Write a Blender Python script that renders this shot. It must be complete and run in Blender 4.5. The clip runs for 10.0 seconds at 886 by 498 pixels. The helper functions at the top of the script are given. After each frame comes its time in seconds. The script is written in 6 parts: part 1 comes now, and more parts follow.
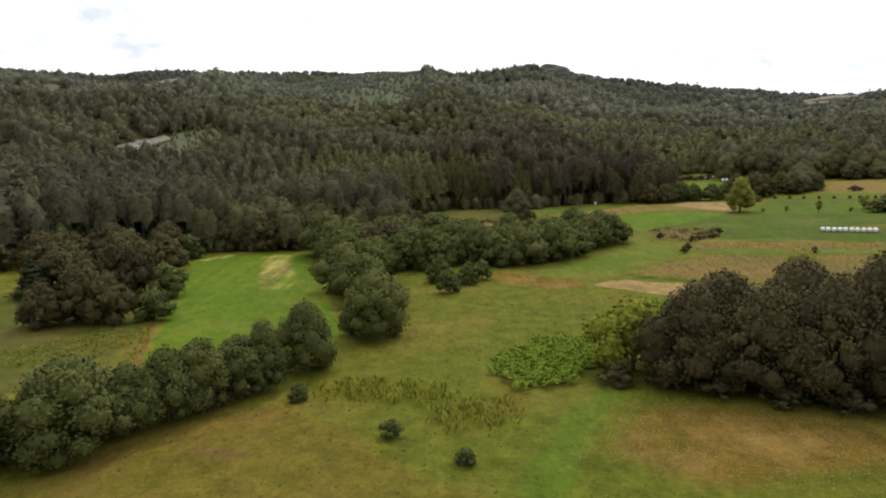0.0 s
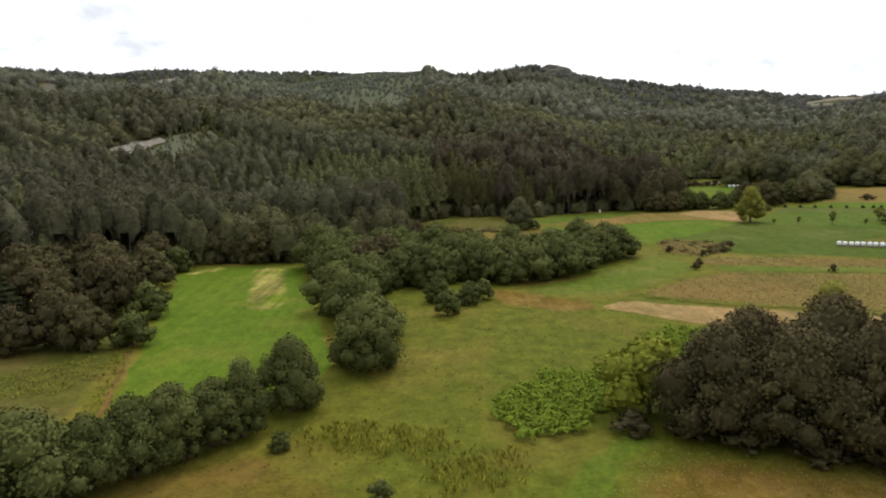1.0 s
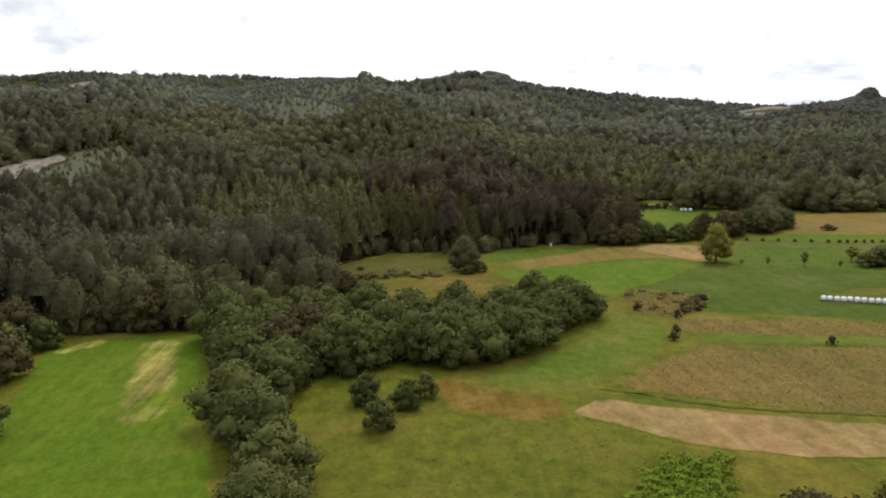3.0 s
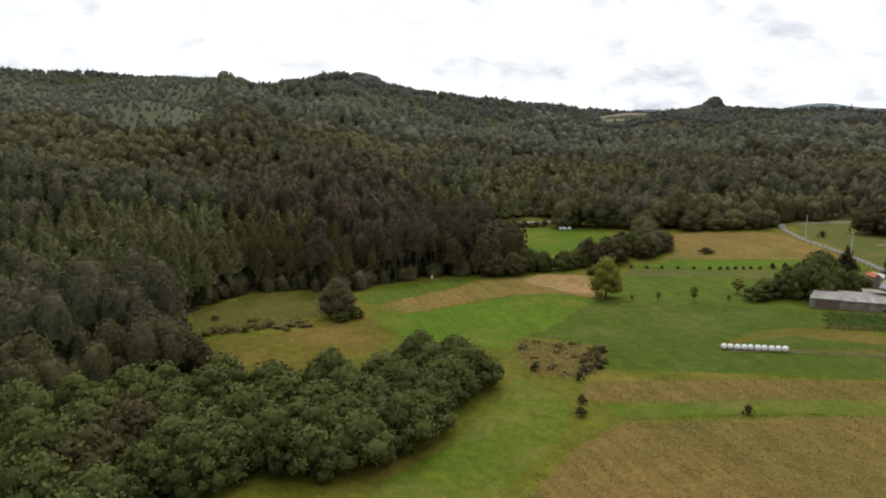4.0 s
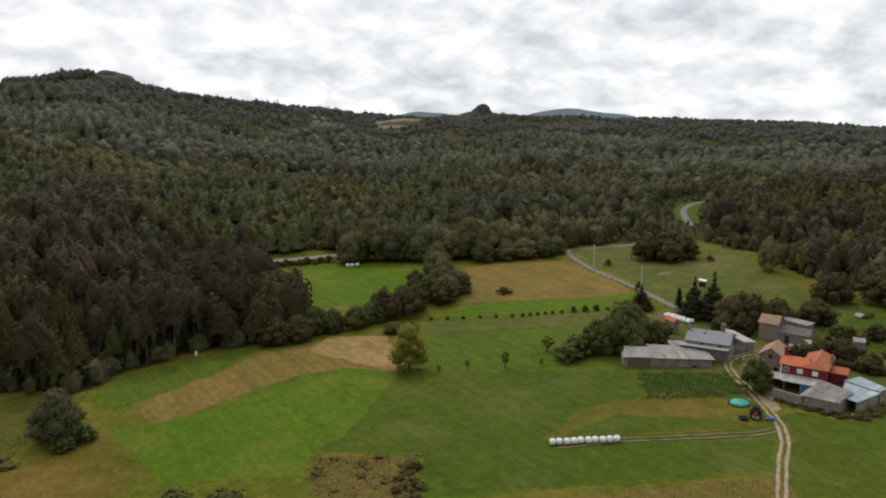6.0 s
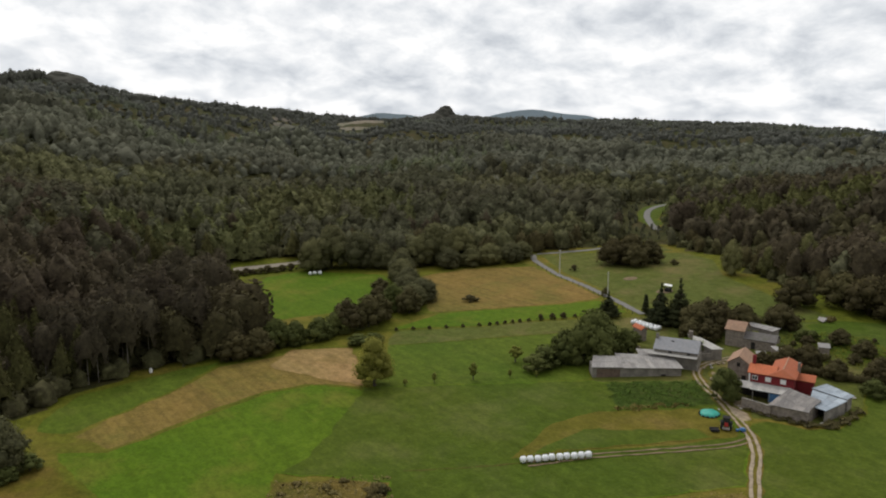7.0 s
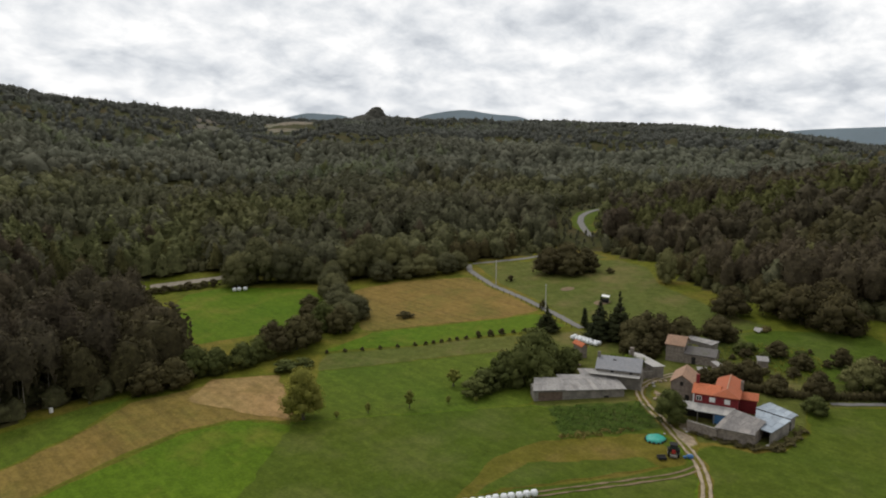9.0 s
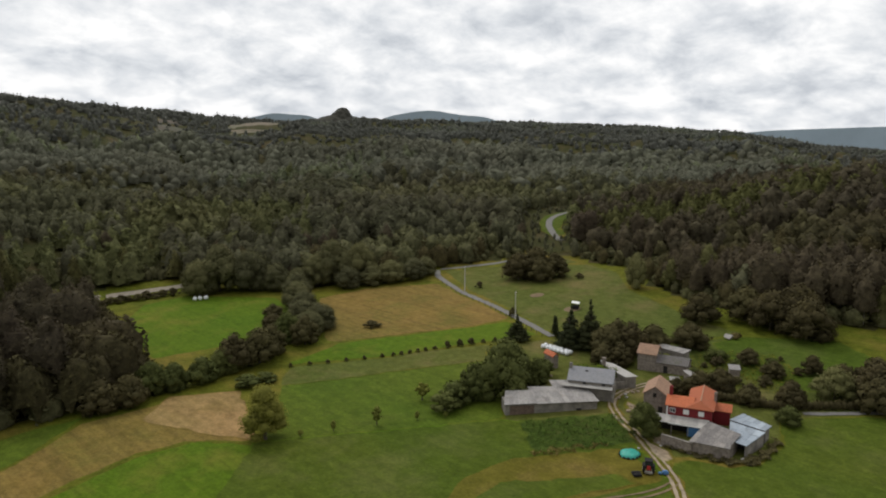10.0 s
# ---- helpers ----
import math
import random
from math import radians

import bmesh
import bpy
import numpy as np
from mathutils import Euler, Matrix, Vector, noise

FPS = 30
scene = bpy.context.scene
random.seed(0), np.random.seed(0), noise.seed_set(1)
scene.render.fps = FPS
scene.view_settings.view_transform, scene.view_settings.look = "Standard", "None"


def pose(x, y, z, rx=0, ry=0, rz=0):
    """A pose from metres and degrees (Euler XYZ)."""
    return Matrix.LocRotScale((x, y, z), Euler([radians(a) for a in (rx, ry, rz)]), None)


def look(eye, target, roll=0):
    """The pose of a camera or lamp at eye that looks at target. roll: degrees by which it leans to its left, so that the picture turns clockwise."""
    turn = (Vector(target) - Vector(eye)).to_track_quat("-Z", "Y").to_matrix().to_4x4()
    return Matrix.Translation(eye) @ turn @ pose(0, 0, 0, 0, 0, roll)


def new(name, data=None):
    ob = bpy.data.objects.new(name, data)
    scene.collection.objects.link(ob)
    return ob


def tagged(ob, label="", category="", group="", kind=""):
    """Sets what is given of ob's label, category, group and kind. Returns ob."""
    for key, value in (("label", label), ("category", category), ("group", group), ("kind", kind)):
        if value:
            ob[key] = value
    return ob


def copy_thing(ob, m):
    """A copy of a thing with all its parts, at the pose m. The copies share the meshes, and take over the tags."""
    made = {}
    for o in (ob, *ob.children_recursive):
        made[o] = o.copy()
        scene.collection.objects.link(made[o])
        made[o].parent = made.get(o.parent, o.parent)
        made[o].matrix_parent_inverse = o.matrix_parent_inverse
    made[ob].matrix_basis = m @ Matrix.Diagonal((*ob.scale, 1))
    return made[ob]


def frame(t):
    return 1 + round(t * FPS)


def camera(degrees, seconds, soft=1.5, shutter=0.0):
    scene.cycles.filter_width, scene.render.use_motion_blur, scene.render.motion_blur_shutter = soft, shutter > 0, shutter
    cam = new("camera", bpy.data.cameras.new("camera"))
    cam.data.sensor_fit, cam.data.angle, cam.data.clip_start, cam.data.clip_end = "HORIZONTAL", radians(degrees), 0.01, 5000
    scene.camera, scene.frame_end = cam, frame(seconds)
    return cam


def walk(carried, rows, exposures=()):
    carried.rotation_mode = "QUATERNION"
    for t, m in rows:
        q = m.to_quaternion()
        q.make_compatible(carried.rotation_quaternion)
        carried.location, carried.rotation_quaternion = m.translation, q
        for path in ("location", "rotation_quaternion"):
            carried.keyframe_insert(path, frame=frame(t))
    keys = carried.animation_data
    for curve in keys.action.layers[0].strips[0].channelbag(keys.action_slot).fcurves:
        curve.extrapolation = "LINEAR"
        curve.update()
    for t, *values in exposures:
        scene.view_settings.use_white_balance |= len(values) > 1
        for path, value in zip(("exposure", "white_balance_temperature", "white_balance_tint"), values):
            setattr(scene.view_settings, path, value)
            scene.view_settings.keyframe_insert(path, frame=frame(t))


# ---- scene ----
from mathutils import geometry

cam = camera(65.0, 10.0, soft=2.0)
PATH = [
    (0.0, pose(-0.00, 0.00, 26.68, 90.0, 0, 0.000) @ pose(0, 0, 0, -9.005) @ pose(0, 0, 0, 0, 0, -0.837)),
    (0.5, pose(0.23, 4.27, 27.88, 90.0, 0, 0.045) @ pose(0, 0, 0, -9.019) @ pose(0, 0, 0, 0, 0, -0.729)),
    (1.0, pose(0.33, 8.42, 29.05, 90.0, 0, 0.053) @ pose(0, 0, 0, -9.058) @ pose(0, 0, 0, 0, 0, -0.593)),
    (1.5, pose(0.58, 12.83, 30.32, 90.0, 0, 0.095) @ pose(0, 0, 0, -9.114) @ pose(0, 0, 0, 0, 0, -0.514)),
    (2.0, pose(0.81, 17.46, 31.48, 90.0, 0, 0.156) @ pose(0, 0, 0, -9.075) @ pose(0, 0, 0, 0, 0, -0.481)),
    (2.2, pose(0.97, 20.22, 32.14, 90.0, 0, 0.173) @ pose(0, 0, 0, -9.093) @ pose(0, 0, 0, 0, 0, -0.450)),
    (3.3, pose(2.51, 46.09, 40.21, 90.0, 0, -8.243) @ pose(0, 0, 0, -8.880) @ pose(0, 0, 0, 0, 0, -0.212)),
    (3.5, pose(2.96, 50.89, 41.79, 90.0, 0, -10.421) @ pose(0, 0, 0, -8.983) @ pose(0, 0, 0, 0, 0, -0.125)),
    (4.0, pose(5.01, 62.95, 45.72, 90.0, 0, -15.534) @ pose(0, 0, 0, -9.067) @ pose(0, 0, 0, 0, 0, 0.146)),
    (4.5, pose(8.04, 75.36, 49.86, 90.0, 0, -21.302) @ pose(0, 0, 0, -9.089) @ pose(0, 0, 0, 0, 0, 0.467)),
    (5.0, pose(12.26, 86.85, 54.17, 90.0, 0, -28.254) @ pose(0, 0, 0, -8.978) @ pose(0, 0, 0, 0, 0, 0.312)),
    (5.5, pose(15.85, 93.82, 56.38, 90.0, 0, -32.362) @ pose(0, 0, 0, -8.985) @ pose(0, 0, 0, 0, 0, 0.246)),
    (5.7, pose(16.78, 95.15, 56.78, 90.0, 0, -32.906) @ pose(0, 0, 0, -9.025) @ pose(0, 0, 0, 0, 0, 0.240)),
    (6.8, pose(19.60, 99.82, 58.64, 90.0, 0, -36.108) @ pose(0, 0, 0, -8.975) @ pose(0, 0, 0, 0, 0, 0.067)),
    (7.0, pose(20.16, 100.65, 58.93, 90.0, 0, -36.666) @ pose(0, 0, 0, -8.963) @ pose(0, 0, 0, 0, 0, 0.070)),
    (7.5, pose(21.59, 102.80, 59.67, 90.0, 0, -38.058) @ pose(0, 0, 0, -8.961) @ pose(0, 0, 0, 0, 0, 0.031)),
    (8.0, pose(23.20, 104.86, 60.41, 90.0, 0, -39.475) @ pose(0, 0, 0, -8.928) @ pose(0, 0, 0, 0, 0, 0.011)),
    (8.5, pose(24.87, 106.91, 61.21, 90.0, 0, -40.803) @ pose(0, 0, 0, -8.955) @ pose(0, 0, 0, 0, 0, 0.020)),
    (9.0, pose(26.77, 109.00, 62.00, 90.0, 0, -42.226) @ pose(0, 0, 0, -8.963) @ pose(0, 0, 0, 0, 0, -0.012)),
    (9.5, pose(28.67, 111.00, 62.70, 90.0, 0, -43.540) @ pose(0, 0, 0, -8.973) @ pose(0, 0, 0, 0, 0, 0.009)),
    (10.0, pose(30.53, 113.02, 63.41, 90.0, 0, -44.909) @ pose(0, 0, 0, -8.934) @ pose(0, 0, 0, 0, 0, 0.033)),
]
walk(cam, PATH, [(0.0, -0.02), (3.0, -0.10), (5.0, -0.42), (7.0, -0.54), (10.0, -0.58)])

# ---------------------------------------------------------------- light
SUN_AZ, SUN_EL = radians(20), radians(52)
world = bpy.data.worlds.new("overcast_sky")
scene.world = world
world.use_nodes = True


def nodes_of(tree):
    tree.nodes.clear()

    def add(kind, **values):
        n = tree.nodes.new(kind)
        for k, v in values.items():
            if k in n.inputs:
                n.inputs[k].default_value = v
        return n

    return add, tree.links.new


def build_sky(tree):
    add, link = nodes_of(tree)
    out, bg = add("ShaderNodeOutputWorld"), add("ShaderNodeBackground", Strength=0.1)
    sky = add("ShaderNodeTexSky")
    sky.sky_type, sky.sun_disc = "NISHITA", False
    sky.sun_elevation, sky.sun_rotation = SUN_EL, SUN_AZ
    coord, sep = add("ShaderNodeTexCoord"), add("ShaderNodeSeparateXYZ")
    link(coord.outputs["Generated"], sep.inputs[0])
    # clouds lie on a flat layer overhead
    up = add("ShaderNodeMath")
    up.operation = "MAXIMUM"
    up.inputs[1].default_value = 0.0
    link(sep.outputs[2], up.inputs[0])
    lift = add("ShaderNodeMath")
    lift.operation = "ADD"
    lift.inputs[1].default_value = 0.42
    link(up.outputs[0], lift.inputs[0])
    flat = add("ShaderNodeCombineXYZ")
    for i in (0, 1):
        d = add("ShaderNodeMath")
        d.operation = "DIVIDE"
        link(sep.outputs[i], d.inputs[0])
        link(lift.outputs[0], d.inputs[1])
        link(d.outputs[0], flat.inputs[i])
    big = add("ShaderNodeTexNoise", Scale=6.4, Detail=10.0, Roughness=0.58, Distortion=0.2)
    banks = add("ShaderNodeTexNoise", Scale=1.0, Detail=2.0)
    link(flat.outputs[0], banks.inputs["Vector"])
    link(flat.outputs[0], big.inputs["Vector"])
    ramp = add("ShaderNodeValToRGB")
    ramp.color_ramp.elements[0].position, ramp.color_ramp.elements[0].color = 0.35, (8.4, 8.9, 9.6, 1)
    ramp.color_ramp.elements[1].position, ramp.color_ramp.elements[1].color = 0.57, (15.2, 15.2, 15.2, 1)
    mid = ramp.color_ramp.elements.new(0.445)
    mid.color = (11.2, 11.6, 12.1, 1)
    both = add("ShaderNodeMath")
    both.operation = "MULTIPLY_ADD"
    both.inputs[1].default_value = 0.7
    part_ = add("ShaderNodeMath")
    part_.operation = "MULTIPLY"
    part_.inputs[1].default_value = 0.3
    link(banks.outputs["Fac"], part_.inputs[0])
    link(big.outputs["Fac"], both.inputs[0])
    link(part_.outputs[0], both.inputs[2])
    # the cloud is thinner and brighter towards the hidden sun
    near_sun = add("ShaderNodeVectorMath")
    near_sun.operation = "DOT_PRODUCT"
    near_sun.inputs[1].default_value = (math.sin(SUN_AZ) * math.cos(SUN_EL), math.cos(SUN_AZ) * math.cos(SUN_EL), math.sin(SUN_EL))
    link(coord.outputs["Generated"], near_sun.inputs[0])
    veil = add("ShaderNodeMapRange")
    veil.inputs[1].default_value, veil.inputs[2].default_value = 0.56, 0.78
    veil.inputs[3].default_value, veil.inputs[4].default_value = 0.0, 0.03
    link(near_sun.outputs["Value"], veil.inputs[0])
    glow = add("ShaderNodeMath")
    glow.operation = "ADD"
    link(both.outputs[0], glow.inputs[0])
    link(veil.outputs[0], glow.inputs[1])
    link(glow.outputs[0], ramp.inputs[0])
    thin = add("ShaderNodeTexNoise", Scale=0.9, Detail=4.0)
    link(flat.outputs[0], thin.inputs["Vector"])
    gap = add("ShaderNodeMapRange")
    gap.inputs[1].default_value, gap.inputs[2].default_value = 0.62, 0.75
    gap.inputs[3].default_value, gap.inputs[4].default_value = 1.0, 0.93
    link(thin.outputs["Fac"], gap.inputs[0])
    mix = add("ShaderNodeMix")
    mix.data_type = "RGBA"
    link(gap.outputs[0], mix.inputs["Factor"])
    link(sky.outputs[0], mix.inputs["A"])
    link(ramp.outputs[0], mix.inputs["B"])
    # the overcast grows brighter overhead and duller on the side away from the sun
    side = add("ShaderNodeVectorMath")
    side.operation = "DOT_PRODUCT"
    side.inputs[1].default_value = (math.sin(SUN_AZ), math.cos(SUN_AZ), 0)
    link(coord.outputs["Generated"], side.inputs[0])
    away = add("ShaderNodeMapRange")
    away.inputs[1].default_value, away.inputs[2].default_value = -0.6, 0.35
    away.inputs[3].default_value, away.inputs[4].default_value = 0.5, 1.0
    link(side.outputs["Value"], away.inputs[0])
    overhead = add("ShaderNodeMapRange")
    overhead.inputs[1].default_value, overhead.inputs[2].default_value = 0.2, 0.95
    overhead.inputs[3].default_value, overhead.inputs[4].default_value = 0.0, 0.22
    link(sep.outputs[2], overhead.inputs[0])
    level = add("ShaderNodeMath")
    level.operation = "ADD"
    link(away.outputs[0], level.inputs[0])
    link(overhead.outputs[0], level.inputs[1])
    strength = add("ShaderNodeMath")
    strength.operation = "MULTIPLY"
    strength.inputs[1].default_value = 0.1
    link(level.outputs[0], strength.inputs[0])
    link(strength.outputs[0], bg.inputs["Strength"])
    link(mix.outputs["Result"], bg.inputs["Color"])
    link(bg.outputs[0], out.inputs[0])


build_sky(world.node_tree)
sun = new("sun", bpy.data.lights.new("sun", "SUN"))
sun.data.energy, sun.data.angle, sun.data.color = 1.4, radians(14), (1.0, 0.95, 0.87)
sun.matrix_world = look((0, 0, 0), (-math.sin(SUN_AZ) * math.cos(SUN_EL), -math.cos(SUN_AZ) * math.cos(SUN_EL), -math.sin(SUN_EL)))


# ---------------------------------------------------------------- materials
def material(name, rough=0.8, spec=0.25, metal=0.0):
    m = bpy.data.materials.new(name)
    m.use_nodes = True
    add, link = nodes_of(m.node_tree)
    out, b = add("ShaderNodeOutputMaterial"), add("ShaderNodeBsdfPrincipled")
    b.inputs["Roughness"].default_value = rough
    b.inputs["Specular IOR Level"].default_value = spec
    b.inputs["Metallic"].default_value = metal
    link(b.outputs[0], out.inputs[0])
    return m, add, link, b


def noise_node(add, link, scale, detail=4.0, stretch=None, turn=0.0, rough=0.55):
    c = add("ShaderNodeTexCoord")
    mp = add("ShaderNodeMapping")
    mp.inputs["Rotation"].default_value[2] = turn
    mp.inputs["Scale"].default_value = stretch or (1, 1, 1)
    n = add("ShaderNodeTexNoise", Scale=scale, Detail=detail, Roughness=rough)
    link(c.outputs["Object"], mp.inputs[0])
    link(mp.outputs[0], n.inputs["Vector"])
    return n.outputs["Fac"]


def ramp_node(add, link, fac, stops):
    r = add("ShaderNodeValToRGB")
    e = r.color_ramp.elements
    while len(e) < len(stops):
        e.new(0.5)
    for el, (p, c) in zip(e, stops):
        el.position, el.color = p, (*c, 1)
    link(fac, r.inputs[0])
    return r.outputs[0]


def blend(add, link, fac, a, b, mode="MIX"):
    m = add("ShaderNodeMix")
    m.data_type, m.blend_type = "RGBA", mode
    if isinstance(fac, float):
        m.inputs["Factor"].default_value = fac
    else:
        link(fac, m.inputs["Factor"])
    for key, v in (("A", a), ("B", b)):
        if isinstance(v, tuple):
            m.inputs[key].default_value = (*v, 1)
        else:
            link(v, m.inputs[key])
    return m.outputs["Result"]


def bump(add, link, b, height, strength, distance):
    n = add("ShaderNodeBump", Strength=strength, Distance=distance)
    link(height, n.inputs["Height"])
    link(n.outputs[0], b.inputs["Normal"])


SWARDS = {}


def sward(add, link, fine, tuft, low, high, dry, dry_amount=0.5, streak=0.0, turn=0.0, patch=0.06, speckle=0.45):
    """Colour of a grassland: blades at small scale, tussocks, broad dry patches, and mowing or growth streaks along one direction."""
    broad = noise_node(add, link, patch, 5.0, rough=0.6)
    col = ramp_node(add, link, tuft, [(0.3, low), (0.7, high)])
    dryness = add("ShaderNodeMapRange")
    dryness.inputs[1].default_value, dryness.inputs[2].default_value = 0.62 - 0.3 * dry_amount, 0.82 - 0.3 * dry_amount
    link(broad, dryness.inputs[0])
    col = blend(add, link, dryness.outputs[0], col, dry)
    swath = noise_node(add, link, 0.018, 5.0, (1.0, 0.5, 1.0), 0.6, 0.6)
    col = blend(add, link, 0.8, col, ramp_node(add, link, swath, [(0.36, (0.82, 0.93, 0.8)), (0.62, (1.18, 1.06, 1.1))]), "MULTIPLY")
    if streak:
        lines = noise_node(add, link, 0.55, 3.0, (1.0, 0.05, 1.0), turn)
        col = blend(add, link, streak, col, ramp_node(add, link, lines, [(0.35, (0.55, 0.55, 0.55)), (0.65, (1.5, 1.5, 1.4))]), "MULTIPLY")
    col = blend(add, link, speckle, col, ramp_node(add, link, fine, [(0.3, (0.5, 0.52, 0.5)), (0.7, (1.5, 1.46, 1.4))]), "MULTIPLY")
    clump = noise_node(add, link, 0.75, 3.0, (1.0, 0.55, 1.0), 0.9, 0.75)
    return blend(add, link, speckle, col, ramp_node(add, link, clump, [(0.35, (0.68, 0.70, 0.68)), (0.66, (1.34, 1.30, 1.25))]), "MULTIPLY")


def grass(name, *look_, over="rough_meadow", rough_bump=0.25, **more):
    """Grassland that passes into the sward round it along a parcel's edge."""
    m, add, link, b = material(name, 0.95, 0.07)
    fine = noise_node(add, link, 1.7, 6.0, rough=0.7)
    tuft = noise_node(add, link, 0.33, 5.0, rough=0.6)
    SWARDS[name] = look_, more
    col = sward(add, link, fine, tuft, *look_, **more)
    if over in SWARDS and over != name:
        at_edge = add("ShaderNodeAttribute")
        at_edge.attribute_name = "thin"
        ragged = add("ShaderNodeMath")
        ragged.operation = "SUBTRACT"
        link(noise_node(add, link, 1.1, 9.0, rough=0.8), ragged.inputs[0])
        link(at_edge.outputs["Fac"], ragged.inputs[1])
        keep = add("ShaderNodeMapRange")
        keep.inputs[1].default_value, keep.inputs[2].default_value = -0.16, 0.16
        link(ragged.outputs[0], keep.inputs[0])
        around, extra = SWARDS[over]
        col = blend(add, link, keep.outputs[0], sward(add, link, fine, tuft, *around, **extra), col)
    link(col, b.inputs["Base Color"])
    mixed = add("ShaderNodeMath")
    mixed.operation = "ADD"
    link(fine, mixed.inputs[0])
    link(tuft, mixed.inputs[1])
    bump(add, link, b, mixed.outputs[0], 0.7, rough_bump)
    return m


def leaf(name, dark, light, warm, through_light=0.2, fine_amount=0.35, island=0.13, stands=None, lumps=0.0):
    """Foliage: each clump of leaves and each tree has its own shade; some light passes through the leaves."""
    m, add, link, b = material(name, 0.8, 0.04)
    geo, ob, at = add("ShaderNodeNewGeometry"), add("ShaderNodeObjectInfo"), add("ShaderNodeAttribute")
    at.attribute_name = "tint"
    s = add("ShaderNodeMath")
    s.operation = "MULTIPLY_ADD"
    link(geo.outputs["Random Per Island"], s.inputs[0])
    s.inputs[1].default_value = island
    link(at.outputs["Fac"], s.inputs[2])
    half = add("ShaderNodeMath")
    half.operation = "MULTIPLY"
    link(s.outputs[0], half.inputs[0])
    half.inputs[1].default_value = 0.82
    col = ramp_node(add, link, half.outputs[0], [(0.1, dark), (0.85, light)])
    w = add("ShaderNodeMath")
    w.operation = "POWER"
    link(ob.outputs["Random"], w.inputs[0])
    w.inputs[1].default_value = 2.5
    w2 = add("ShaderNodeMath")
    w2.operation = "MULTIPLY"
    link(w.outputs[0], w2.inputs[0])
    w2.inputs[1].default_value = 0.5
    col = blend(add, link, w2.outputs[0], col, warm)
    if stands:
        area = noise_node(add, link, 0.011, 4.0, rough=0.65)
        col = blend(add, link, ramp_node(add, link, area, [(0.44, (0, 0, 0)), (0.60, (0.4, 0.4, 0.4))]), col, stands)
    fine = noise_node(add, link, 2.3, 4.0, rough=0.7)
    col = blend(add, link, fine_amount, col, ramp_node(add, link, fine, [(0.3, (0.6, 0.6, 0.6)), (0.7, (1.4, 1.4, 1.35))]), "MULTIPLY")
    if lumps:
        # clusters of leaves, the shade of the gaps between them mottled into the colour
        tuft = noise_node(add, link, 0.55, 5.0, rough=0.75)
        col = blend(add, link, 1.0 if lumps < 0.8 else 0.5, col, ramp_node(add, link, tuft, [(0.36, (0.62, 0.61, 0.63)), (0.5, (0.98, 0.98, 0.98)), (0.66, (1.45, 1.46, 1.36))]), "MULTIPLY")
    link(col, b.inputs["Base Color"])
    if lumps:
        bump(add, link, b, noise_node(add, link, 0.8, 5.0, rough=0.7), 0.8, lumps)
    thin, mix = add("ShaderNodeBsdfTranslucent"), add("ShaderNodeMixShader")
    link(col, thin.inputs["Color"])
    mix.inputs[0].default_value = through_light
    out = next(n for n in m.node_tree.nodes if n.bl_idname == "ShaderNodeOutputMaterial")
    link(b.outputs[0], mix.inputs[1])
    link(thin.outputs[0], mix.inputs[2])
    link(mix.outputs[0], out.inputs[0])
    return m


def plain(name, colour, rough=0.7, spec=0.3, metal=0.0, vary=0.25, scale=1.2, stretch=None, bump_size=0.0):
    m, add, link, b = material(name, rough, spec, metal)
    n = noise_node(add, link, scale, 6.0, stretch, rough=0.65)
    k = ramp_node(add, link, n, [(0.25, (1 - vary,) * 3), (0.75, (1 + vary,) * 3)])
    link(blend(add, link, 1.0, colour, k, "MULTIPLY"), b.inputs["Base Color"])
    if bump_size:
        bump(add, link, b, n, 0.6, bump_size)
    return m


def ribbed(name, colour, period, turn, rough=0.5, metal=0.0, vary=0.3, depth=0.05, stain=(0.4, 0.36, 0.3)):
    """Corrugated sheets or rows of tiles: ribs in relief, with weather stains."""
    m, add, link, b = material(name, rough, 0.3, metal)
    c, mp = add("ShaderNodeTexCoord"), add("ShaderNodeMapping")
    mp.inputs["Rotation"].default_value[2] = turn
    w = add("ShaderNodeTexWave", Scale=2 * math.pi / period / 20 * 1.0, Distortion=0.4)
    link(c.outputs["Object"], mp.inputs[0])
    link(mp.outputs[0], w.inputs["Vector"])
    n = noise_node(add, link, 0.5, 6.0, (1, 1, 1), rough=0.7)
    n2 = noise_node(add, link, 3.0, 3.0)
    col = blend(add, link, 1.0, colour, ramp_node(add, link, n2, [(0.25, (1 - vary,) * 3), (0.75, (1 + vary,) * 3)]), "MULTIPLY")
    col = blend(add, link, ramp_node(add, link, n, [(0.48, (0, 0, 0)), (0.72, (0.6, 0.6, 0.6))]), col, stain)
    # every sheet has weathered in its own way
    ob = add("ShaderNodeObjectInfo")
    col = blend(add, link, 1.0, col, ramp_node(add, link, ob.outputs["Random"], [(0.0, (0.80, 0.80, 0.81)), (0.85, (1.12, 1.11, 1.10)), (1.0, (1.35, 1.32, 1.28))]), "MULTIPLY")
    link(col, b.inputs["Base Color"])
    bump(add, link, b, w.outputs["Fac"], 0.8, depth)
    return m


